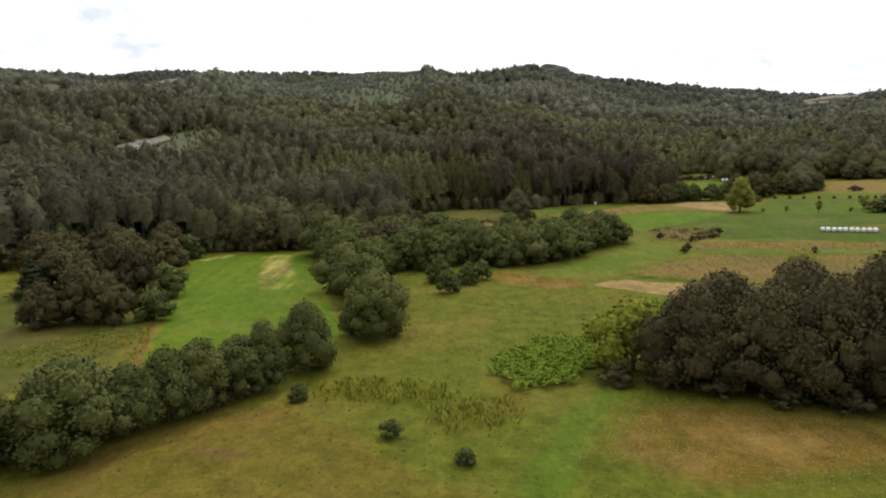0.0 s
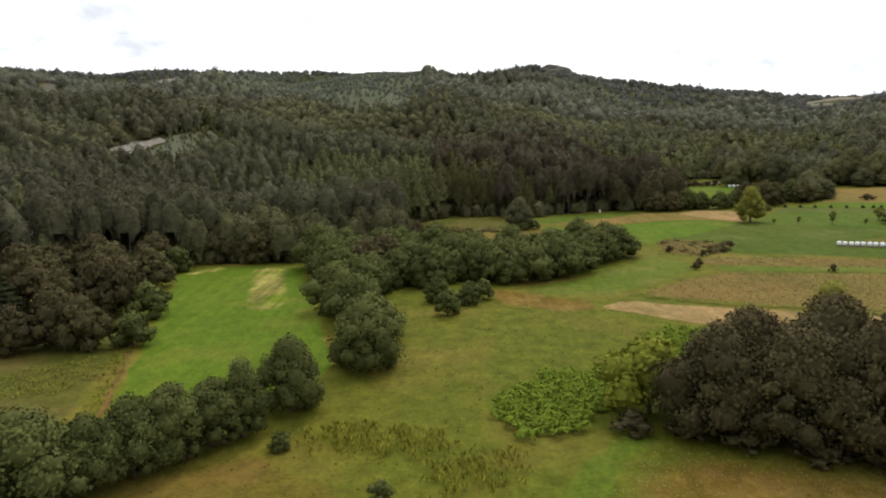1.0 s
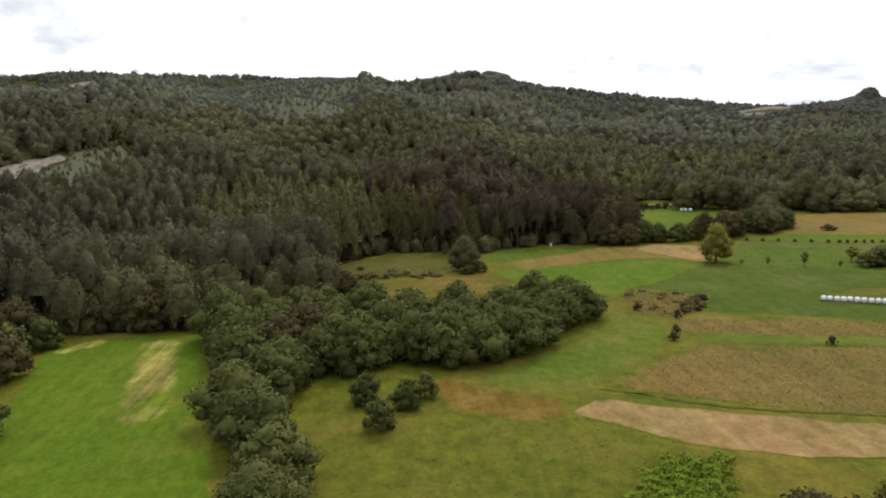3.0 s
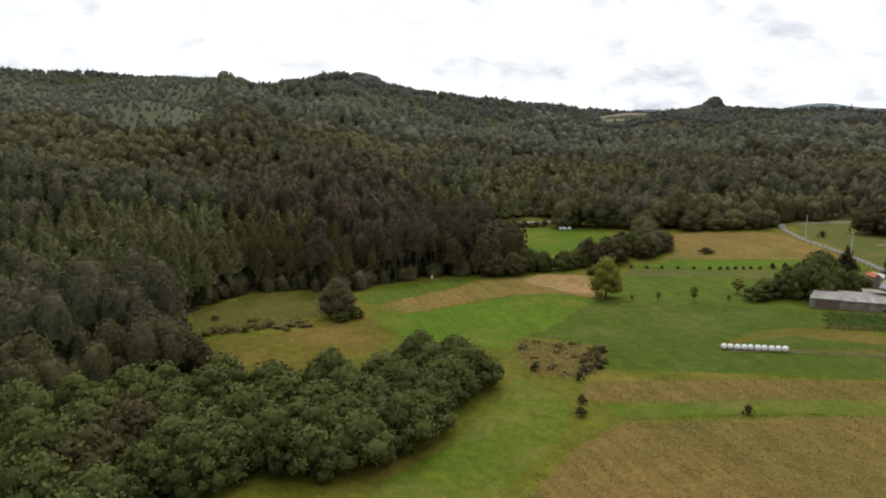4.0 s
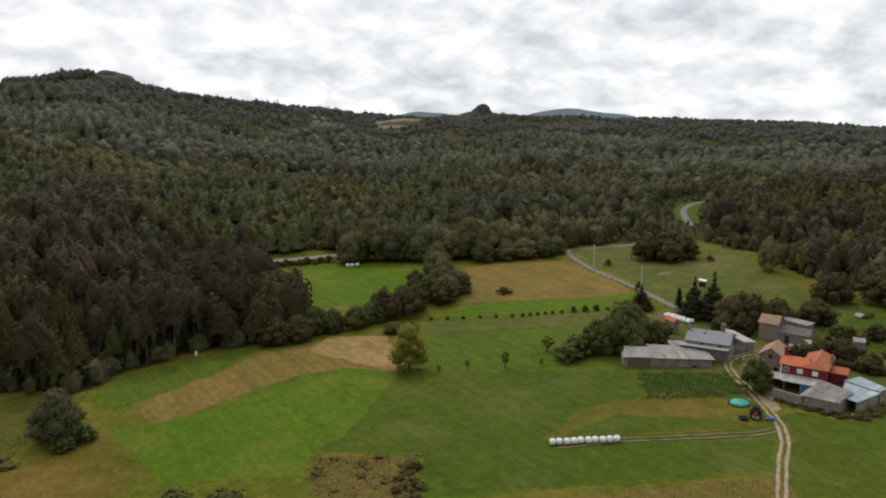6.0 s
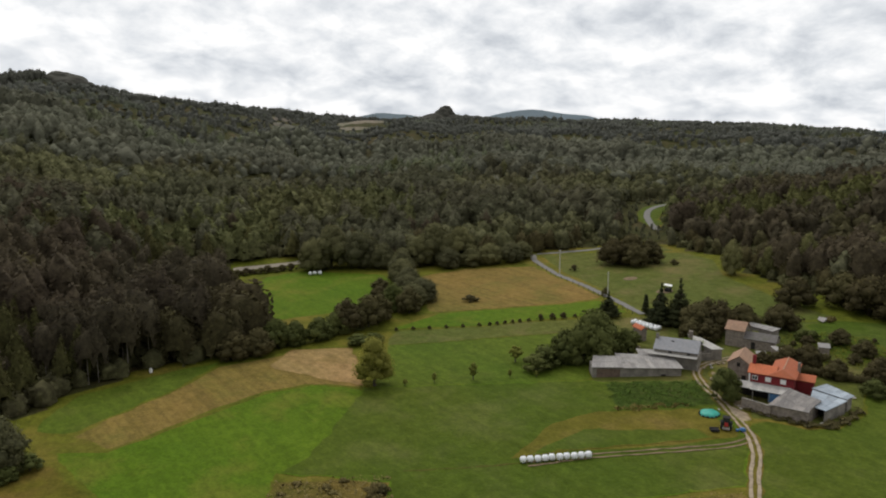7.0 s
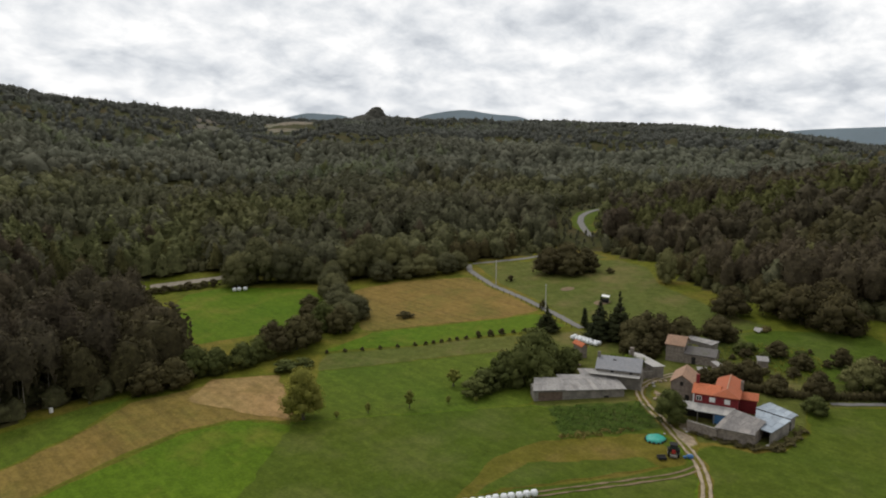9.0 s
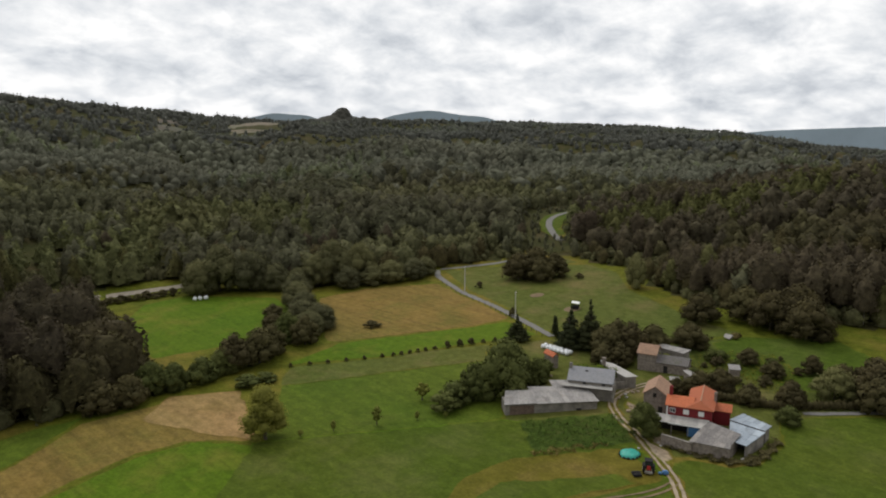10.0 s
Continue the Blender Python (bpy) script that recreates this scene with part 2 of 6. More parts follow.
M = {
    "meadow": grass("rough_meadow", (0.071, 0.082, 0.009), (0.129, 0.136, 0.016), (0.181, 0.138, 0.031), 0.42, patch=0.035),
    "rusty": grass("withered_grass", (0.110, 0.070, 0.022), (0.165, 0.105, 0.034), (0.100, 0.088, 0.017), 0.5),
    "green": grass("even_green_grass", (0.066, 0.098, 0.011), (0.089, 0.127, 0.015), (0.100, 0.123, 0.022), 0.35, 0.16, 0.25),
    "rough": grass("rank_rough_grass", (0.059, 0.066, 0.011), (0.093, 0.098, 0.016), (0.106, 0.085, 0.025), 0.5),
    "gold": grass("golden_dry_grass", (0.152, 0.110, 0.029), (0.198, 0.142, 0.045), (0.128, 0.113, 0.028), 0.40, 0.3, 1.25),
    "sorrel": grass("reddish_seeding_grass", (0.102, 0.075, 0.011), (0.156, 0.103, 0.020), (0.213, 0.138, 0.043), 0.5, 0.3, 1.25, patch=0.12),
    "damp": grass("damp_grass", (0.071, 0.101, 0.010), (0.108, 0.144, 0.016), (0.150, 0.143, 0.035), 0.45),
    "cut": grass("cut_swath", (0.180, 0.175, 0.040), (0.270, 0.235, 0.080), (0.095, 0.140, 0.010), 0.62, 0.9, 0.27, patch=0.12),
    "olive": grass("olive_short_grass", (0.088, 0.082, 0.011), (0.140, 0.123, 0.021), (0.158, 0.119, 0.035), 0.4),
    "seed": grass("seeding_meadow", (0.083, 0.074, 0.010), (0.141, 0.119, 0.018), (0.166, 0.109, 0.031), 0.5, patch=0.05),
    "lush": grass("lush_grass", (0.069, 0.117, 0.007), (0.088, 0.143, 0.011), (0.132, 0.143, 0.021), 0.35, 0.14, 0.25),
    "ley": grass("grass_ley", (0.054, 0.079, 0.008), (0.077, 0.108, 0.014), (0.093, 0.110, 0.025), 0.4, 0.14, 0.95),
    "pasture": grass("grazed_pasture", (0.071, 0.085, 0.016), (0.106, 0.122, 0.030), (0.146, 0.126, 0.048), 0.35, 0.0),
    "dry": grass("dry_standing_grass", (0.133, 0.095, 0.025), (0.178, 0.127, 0.040), (0.110, 0.097, 0.023), 0.5, 0.3, 1.25),
    "tan": grass("tan_bare_hillside", (0.165, 0.145, 0.115), (0.225, 0.195, 0.155), (0.120, 0.115, 0.085), 0.4),
    "cleared": grass("cleared_hillside", (0.090, 0.084, 0.068), (0.125, 0.114, 0.092), (0.100, 0.100, 0.076), 0.5),
    "hay": grass("cut_hay_stubble", (0.205, 0.141, 0.057), (0.300, 0.209, 0.094), (0.165, 0.124, 0.041), 0.3, 0.2, 0.6),
    "crop": grass("potato_rows", (0.037, 0.062, 0.012), (0.070, 0.100, 0.018), (0.066, 0.071, 0.025), 0.25, 0.4, 0.70),
    "scrub": grass("heath_scrub", (0.090, 0.066, 0.017), (0.170, 0.124, 0.033), (0.085, 0.082, 0.017), 0.5),
    "young": grass("young_plantation", (0.076, 0.085, 0.052), (0.118, 0.128, 0.080), (0.110, 0.100, 0.070), 0.4),
    "yard": grass("sandy_yard", (0.23, 0.185, 0.13), (0.36, 0.30, 0.22), (0.16, 0.14, 0.07), 0.3),
    "floor": grass("forest_floor", (0.030, 0.034, 0.012), (0.060, 0.058, 0.020), (0.080, 0.062, 0.030), 0.4),
    "rock": plain("hillside_rock", (0.185, 0.165, 0.138), 0.9, 0.2, vary=0.8, scale=0.22, bump_size=0.5),
    "crag": plain("dark_crag_and_scrub", (0.066, 0.064, 0.052), 0.95, 0.1, vary=0.5, scale=0.08, bump_size=1.5),
    "soil": plain("bare_soil", (0.19, 0.14, 0.085), 0.95, 0.1, vary=0.35, scale=0.6, bump_size=0.1),
    "gravel": plain("pale_track_gravel", (0.31, 0.25, 0.18), 0.95, 0.1, vary=0.45, scale=0.9, bump_size=0.05),
    "asphalt": plain("worn_asphalt", (0.175, 0.168, 0.155), 0.9, 0.2, vary=0.2, scale=0.8, bump_size=0.02),
    "pale_road": plain("sun_bleached_asphalt", (0.27, 0.235, 0.19), 0.95, 0.1, vary=0.2, scale=0.8, bump_size=0.02),
    "bark": plain("bark", (0.10, 0.085, 0.068), 0.95, 0.1, vary=0.4, scale=2.0, stretch=(1, 1, 0.2), bump_size=0.05),
    "pale_bark": plain("eucalyptus_bark", (0.24, 0.21, 0.18), 0.9, 0.1, vary=0.45, scale=0.8, stretch=(1, 1, 0.2)),
    "oak": leaf("oak_leaves", (0.048, 0.059, 0.020), (0.177, 0.194, 0.060), (0.156, 0.167, 0.052)),
    "dark": leaf("dark_leaves", (0.052, 0.044, 0.025), (0.137, 0.114, 0.049), (0.137, 0.126, 0.052)),
    "park": leaf("grey_green_leaves", (0.060, 0.060, 0.034), (0.206, 0.200, 0.096), (0.237, 0.225, 0.090), 0.24, 0.4),
    "gorse": leaf("brown_gorse", (0.120, 0.096, 0.040), (0.220, 0.180, 0.072), (0.180, 0.160, 0.050)),
    "willow": leaf("willow_leaves", (0.100, 0.112, 0.024), (0.240, 0.250, 0.054), (0.220, 0.220, 0.046)),
    "willow_tip": leaf("yellow_tipped_leaves", (0.120, 0.124, 0.034), (0.400, 0.385, 0.085), (0.340, 0.325, 0.070), 0.42),
    "chestnut": leaf("flowering_leaves", (0.156, 0.174, 0.025), (0.314, 0.331, 0.046), (0.280, 0.289, 0.058)),
    "cream": leaf("cream_flowering_leaves", (0.100, 0.105, 0.034), (0.290, 0.275, 0.120), (0.300, 0.280, 0.130)),
    "bracken": leaf("bracken_fronds", (0.088, 0.129, 0.012), (0.180, 0.245, 0.027), (0.158, 0.181, 0.023)),
    "potato": leaf("potato_leaves", (0.030, 0.056, 0.012), (0.098, 0.158, 0.026), (0.095, 0.140, 0.026)),
    "straw": leaf("straw_tussocks", (0.185, 0.138, 0.045), (0.330, 0.250, 0.095), (0.200, 0.150, 0.050)),
    "blades": leaf("grass_tussocks", (0.110, 0.116, 0.014), (0.190, 0.180, 0.028), (0.190, 0.150, 0.030)),
    "reeds": leaf("yellowing_reeds", (0.132, 0.132, 0.014), (0.264, 0.246, 0.033), (0.232, 0.190, 0.038)),
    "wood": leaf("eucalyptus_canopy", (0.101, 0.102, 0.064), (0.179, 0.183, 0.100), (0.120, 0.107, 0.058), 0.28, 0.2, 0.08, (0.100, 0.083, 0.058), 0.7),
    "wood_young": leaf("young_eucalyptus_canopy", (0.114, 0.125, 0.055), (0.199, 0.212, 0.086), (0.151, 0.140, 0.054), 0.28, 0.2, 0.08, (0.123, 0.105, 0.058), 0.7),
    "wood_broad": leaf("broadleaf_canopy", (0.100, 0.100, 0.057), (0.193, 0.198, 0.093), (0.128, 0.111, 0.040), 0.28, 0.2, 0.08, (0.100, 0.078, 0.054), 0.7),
    # far canopies paled and greyed: haze put into the leaf colour
    "hill": leaf("hazed_hill_canopy", (0.132, 0.138, 0.121), (0.196, 0.203, 0.175), (0.112, 0.105, 0.076), 0.28, 0.2, 0.10, (0.117, 0.116, 0.094), 1.2),
    "hill_young": leaf("hazed_hill_young_canopy", (0.153, 0.170, 0.132), (0.226, 0.247, 0.181), (0.136, 0.133, 0.084), 0.28, 0.2, 0.10, (0.133, 0.135, 0.099), 1.2),
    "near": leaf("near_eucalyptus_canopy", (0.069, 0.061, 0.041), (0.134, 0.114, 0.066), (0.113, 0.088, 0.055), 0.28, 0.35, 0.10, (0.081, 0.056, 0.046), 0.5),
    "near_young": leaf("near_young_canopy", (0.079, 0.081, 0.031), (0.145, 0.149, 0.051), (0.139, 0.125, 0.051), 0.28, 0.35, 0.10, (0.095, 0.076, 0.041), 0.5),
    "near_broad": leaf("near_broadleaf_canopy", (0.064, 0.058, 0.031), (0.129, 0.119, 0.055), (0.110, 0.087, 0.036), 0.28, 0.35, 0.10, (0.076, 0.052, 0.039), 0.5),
    # middle-slope canopies lifted towards grey, with haze put into the colour
    "mid": leaf("hazed_slope_canopy", (0.158, 0.162, 0.119), (0.247, 0.252, 0.177), (0.156, 0.143, 0.102), 0.28, 0.25, 0.12, (0.145, 0.135, 0.096), 0.9),
    "mid_young": leaf("hazed_slope_young_canopy", (0.173, 0.191, 0.114), (0.269, 0.296, 0.167), (0.159, 0.148, 0.098), 0.28, 0.25, 0.12, (0.158, 0.154, 0.098), 0.9),
    "conifer": leaf("conifer_needles", (0.027, 0.033, 0.017), (0.068, 0.075, 0.031), (0.060, 0.063, 0.025)),
    "red_wall": plain("red_painted_render", (0.20, 0.022, 0.026), 0.75, 0.3, vary=0.15, scale=0.9),
    "terracotta": ribbed("terracotta_tiles", (0.41, 0.118, 0.052), 0.25, 0.0, 0.8, vary=0.22, depth=0.06, stain=(0.36, 0.13, 0.07)),
    "old_tile": ribbed("weathered_tiles", (0.36, 0.225, 0.150), 0.25, 0.0, 0.9, vary=0.35, depth=0.06, stain=(0.20, 0.15, 0.11)),
    "fibre": ribbed("grey_fibre_cement_sheets", (0.31, 0.295, 0.28), 0.3, 0.0, 0.85, vary=0.35, stain=(0.20, 0.175, 0.155)),
    "old_fibre": ribbed("old_stained_sheets", (0.215, 0.20, 0.188), 0.3, 0.0, 0.9, vary=0.35, stain=(0.30, 0.28, 0.26)),
    "sheet": ribbed("pale_roof_sheets", (0.40, 0.385, 0.36), 0.3, 0.0, 0.8, vary=0.2, stain=(0.24, 0.22, 0.19)),
    "ruin": ribbed("sagging_dark_roof", (0.130, 0.120, 0.115), 0.3, 0.0, 0.9, vary=0.4, stain=(0.09, 0.10, 0.05)),
    "slate": ribbed("grey_slates", (0.20, 0.205, 0.22), 0.3, 0.0, 0.6, vary=0.25, stain=(0.26, 0.25, 0.25)),
    "zinc": ribbed("bluish_metal_sheets", (0.30, 0.35, 0.40), 0.35, 0.0, 0.45, 0.25, 0.18, stain=(0.17, 0.18, 0.18)),
    "stone": plain("rubble_stone", (0.23, 0.195, 0.165), 0.95, 0.15, vary=0.55, scale=1.6, bump_size=0.12),
    "block": plain("grey_block_wall", (0.25, 0.228, 0.20), 0.95, 0.15, vary=0.55, scale=0.6, bump_size=0.04),
    "white": plain("white_paint", (0.78, 0.77, 0.75), 0.6, 0.3, vary=0.06),
    "glass": plain("dark_window_glass", (0.03, 0.035, 0.04), 0.08, 0.6, vary=0.1),
    # near-black for openings and porch depth: unlit interior put into the colour
    "void": plain("painted_interior_shade", (0.03, 0.028, 0.026), 0.95, 0.1),
    "film": plain("white_bale_film", (0.82, 0.83, 0.84), 0.35, 0.5, vary=0.08, scale=3.0, bump_size=0.03),
    "teal": plain("teal_tarpaulin", (0.035, 0.33, 0.26), 0.45, 0.4, vary=0.25, scale=1.5, bump_size=0.08),
    "blue": plain("blue_plastic", (0.06, 0.17, 0.36), 0.5, 0.4, vary=0.2),
    "tyre": plain("black_rubber", (0.025, 0.024, 0.024), 0.85, 0.2),
    "red": plain("red_paint", (0.42, 0.035, 0.035), 0.4, 0.5, vary=0.15),
    "rust": plain("rusty_sheet", (0.16, 0.115, 0.09), 0.85, 0.2, vary=0.4, scale=1.2),
    "pole": plain("pale_concrete", (0.55, 0.53, 0.50), 0.9, 0.2, vary=0.15),
    # pale blue of distant haze put into the base colour
    "far": plain("hazed_distant_hills", (0.46, 0.56, 0.64), 1.0, 0.0, vary=0.12, scale=0.004),
}


def inner(key, name, around):
    """A sward of the same look for a patch that lies within another parcel."""
    look_, more = SWARDS[name]
    M[key] = grass(name + "_patch", *look_, over=around, **more)


inner("cut_in", "cut_swath", "lush_grass")
inner("hay_in", "cut_hay_stubble", "golden_dry_grass")
inner("ley_in", "grass_ley", "olive_short_grass")
inner("olive_in", "olive_short_grass", "grass_ley")
inner("ley_on", "grass_ley", "lush_grass")
inner("rusty_in", "withered_grass", "seeding_meadow")
inner("crop_in", "potato_rows", "grass_ley")


# ---------------------------------------------------------------- mesh helpers
def raw_mesh(name, blocks, mats, tint=None, slots=None, smooth=False, normals=None):
    """A mesh from blocks of (vertices, faces), faces of one size in each block."""
    me = bpy.data.meshes.new(name)
    counts = np.cumsum([0] + [len(v) for v, _ in blocks])
    co = np.concatenate([v for v, _ in blocks]).astype(np.float32)
    idx = np.concatenate([(f + c).ravel() for (_, f), c in zip(blocks, counts)]).astype(np.int32)
    size = np.concatenate([np.full(len(f), f.shape[1]) for _, f in blocks])
    me.vertices.add(len(co))
    me.vertices.foreach_set("co", co.ravel())
    me.loops.add(len(idx))
    me.loops.foreach_set("vertex_index", idx)
    me.polygons.add(len(size))
    me.polygons.foreach_set("loop_start", np.concatenate([[0], np.cumsum(size)[:-1]]).astype(np.int32))
    if slots is not None:
        me.polygons.foreach_set("material_index", slots.astype(np.int32))
    me.polygons.foreach_set("use_smooth", np.full(len(size), smooth))
    for m in mats:
        me.materials.append(m)
    if tint is not None:
        me.attributes.new("tint", "FLOAT", "POINT").data.foreach_set("value", tint.astype(np.float32))
    me.update(calc_edges=True)
    me.validate()
    if normals is not None:
        me.polygons.foreach_set("use_smooth", np.ones(len(size), bool))
        unit = normals / (np.linalg.norm(normals, axis=1)[:, None] + 1e-9)
        me.normals_split_custom_set_from_vertices(unit.astype(np.float32))
    return me


def part(name, bm, mat, parent, label=""):
    me = bpy.data.meshes.new(name)
    bmesh.ops.recalc_face_normals(bm, faces=bm.faces)
    bm.to_mesh(me)
    bm.free()
    me.materials.append(mat)
    ob = new(name, me)
    ob.parent = parent
    return tagged(ob, label)


def root(name, m, label, category, group="", kind=""):
    ob = new(name)
    ob.matrix_basis = m
    return tagged(ob, label, category, group, kind)


def box(bm, lo, hi, bevel=0.0):
    c, d = [(a + b) / 2 for a, b in zip(lo, hi)], [b - a for a, b in zip(lo, hi)]
    g = bmesh.ops.create_cube(bm, size=1, matrix=Matrix.Translation(c) @ Matrix.Diagonal((*d, 1)))
    if bevel:
        es = list({e for v in g["verts"] for e in v.link_edges})
        bmesh.ops.bevel(bm, geom=es, offset=bevel, segments=2, affect="EDGES")
    return bm


def solid(bm, bottom, top):
    """A closed solid between two rings of points."""
    lo, hi = [bm.verts.new(p) for p in bottom], [bm.verts.new(p) for p in top]
    n = len(lo)
    bm.faces.new(lo[::-1])
    bm.faces.new(hi)
    for i in range(n):
        bm.faces.new((lo[i], lo[(i + 1) % n], hi[(i + 1) % n], hi[i]))
    return bm


def tube(bm, a, b, r1, r2, seg=10):
    a, b = Vector(a), Vector(b)
    turn = (b - a).to_track_quat("Z", "Y").to_matrix().to_4x4()
    bmesh.ops.create_cone(bm, cap_ends=True, segments=seg, radius1=r1, radius2=r2, depth=(b - a).length,
                          matrix=Matrix.Translation((a + b) / 2) @ turn)
    return bm


# ---------------------------------------------------------------- ground
CENTRE = np.array([15.0, 60.0])
RIDGE_AZ = (-180, -70, -40, -25, -10, -2, 2, 7, 12, 20, 28, 37, 48, 55, 65, 71, 77, 100, 180)
RIDGE_R = (1500, 1100, 1000, 1100, 1080, 980, 1150, 1330, 1300, 1500, 1750, 1450, 1750, 1800, 1800, 1800, 1800, 1500, 1500)
RIDGE_Z = (20, 90, 112, 124, 125, 119, 124, 154, 133, 119, 107, 98, 103, 95, 82, 48, 32, 25, 20)


def height(x, y):
    """The lie of the land: a gently dished valley floor that passes into wooded hills."""
    x, y = np.asarray(x, float), np.asarray(y, float)
    dx, dy = x - CENTRE[0], y - CENTRE[1]
    r, az = np.hypot(dx, dy) + 1e-6, np.degrees(np.arctan2(dx, dy))
    k = np.minimum(1.0, 345.0 / r)
    u, v = np.clip((CENTRE[0] + dx * k) / 100, -1.5, 4), np.clip((CENTRE[1] + dy * k) / 100, -0.5, 4.2)
    valley = -2.944 + 1.98 * u - 0.163 * v + 1.003 * u * u - 0.175 * u * v + 0.147 * v * v
    rr, rz = np.interp(az, RIDGE_AZ, RIDGE_R), np.interp(az, RIDGE_AZ, RIDGE_Z)
    foot = np.interp(az, (-180, -20, 5, 12, 18, 60, 75, 180), (300, 215, 230, 300, 350, 350, 300, 300))
    p = np.clip((r - foot) / (rr - foot), 0, 1)
    hill = valley + (rz - valley) * p ** 0.9
    hill += p * (1 - 0.6 * p) * (9 * np.sin(x / 95 + 1.3) * np.cos(y / 120) + 5 * np.sin(x / 43 + y / 61))
    # benches and side valleys on the slopes, and a wooded spur to the east
    fold = np.sin(x / 52 + 0.8 * np.sin(y / 90)) * np.cos(y / 66 + 0.5) + 0.8 * np.sin((x + y) / 47 + 1.7) + 0.5 * np.sin(x / 23 - y / 31) + 0.4 * np.cos(x / 37 + y / 19)
    hill += 4 * p * (1 - p) * 6.5 * fold * np.clip((p - 0.08) / 0.15, 0, 1)
    hill += 4 * np.exp(-((x + 80) / 170) ** 2 - ((y - 900) / 110) ** 2)
    spur = np.exp(-((x - 441) ** 2 + (y - 120) ** 2) / (2 * 102.0 ** 2))
    hill += 23 * spur * np.clip((r - foot) / 120, 0, 1) * np.clip((r - 200) / 80, 0, 1)
    past = np.clip(r - rr, 0, None)
    return hill - np.minimum(past * 0.06, 0.75 * np.maximum(rz, 10))


def at(x, y, lift=0.0):
    return Vector((x, y, float(height(x, y)) + lift))


def inside(pts, x, y):
    hit = np.zeros(np.shape(x), bool)
    px, py = np.array(pts, float).T
    for k in range(len(px)):
        x1, y1, x2, y2 = px[k - 1], py[k - 1], px[k], py[k]
        if y1 != y2:
            hit ^= ((y1 > y) != (y2 > y)) & (x < (x2 - x1) * (y - y1) / (y2 - y1) + x1)
    return hit


# edge of the open valley floor; woods stand outside it
OPEN = [(-400, -300), (-400, 90), (-170, 140), (-118, 172), (-65, 191), (-35, 190), (-27, 203), (-10, 211), (-12, 238), (-14, 262), (2, 284), (20, 283), (32, 272), (44, 283), (67, 288), (86, 286),
        (94, 289), (97, 312), (102, 340), (98, 362), (93, 388), (88, 397), (92, 408), (150, 402), (176, 376), (196, 345), (212, 334), (238, 334)]
OPEN += [(266, 318), (292, 299), (288, 258), (268, 240), (256, 212), (258, 190),
         (262, 160), (270, 110), (330, 60), (300, -300)]


def build_ground():
    mid = np.array([70.0, 170.0])
    radii = np.concatenate([np.arange(4, 330, 5), 330 * 1.045 ** np.arange(0, 61)])
    a = np.linspace(0, 2 * math.pi, 361)[:-1]
    x, y = mid[0] + np.outer(radii, np.sin(a)), mid[1] + np.outer(radii, np.cos(a))
    v = np.stack([x, y, height(x, y)], -1).reshape(-1, 3)
    v = np.concatenate([v, [[*mid, float(height(*mid))]]])
    n, m = len(radii), len(a)
    i, j = np.meshgrid(np.arange(n - 1), np.arange(m), indexing="ij")
    j2 = (j + 1) % m
    q = np.stack([i * m + j, (i + 1) * m + j, (i + 1) * m + j2, i * m + j2], -1).reshape(-1, 4)[:, ::-1]
    t = np.stack([np.full(m, n * m), np.arange(m), (np.arange(m) + 1) % m], -1)[:, ::-1]
    mids = v[q].mean(1)
    wooded = ~inside(OPEN, mids[:, 0], mids[:, 1]) & (mids[:, 1] > 60)
    slots = np.concatenate([wooded.astype(int), np.zeros(m, int)])
    me = raw_mesh("ground", [(v, q), (np.zeros((0, 3)), t - len(v))], [M["meadow"], M["floor"]], slots=slots, smooth=True)
    return tagged(new("ground", me), "rough olive-green meadow rising to wooded hills", "ground", kind="structure")


build_ground()


def resample(pts, step, jitter, rng, closed=True):
    out, n = [], len(pts)
    for k in range(n if closed else n - 1):
        a, b = np.array(pts[k], float), np.array(pts[(k + 1) % n], float)
        d = np.linalg.norm(b - a)
        m = max(1, int(d / step))
        for s in range(m):
            p = a + (b - a) * s / m
            out.append(p + (rng.normal(0, jitter, 2) if s else 0))
    if not closed:
        out.append(np.array(pts[-1], float))
    return out


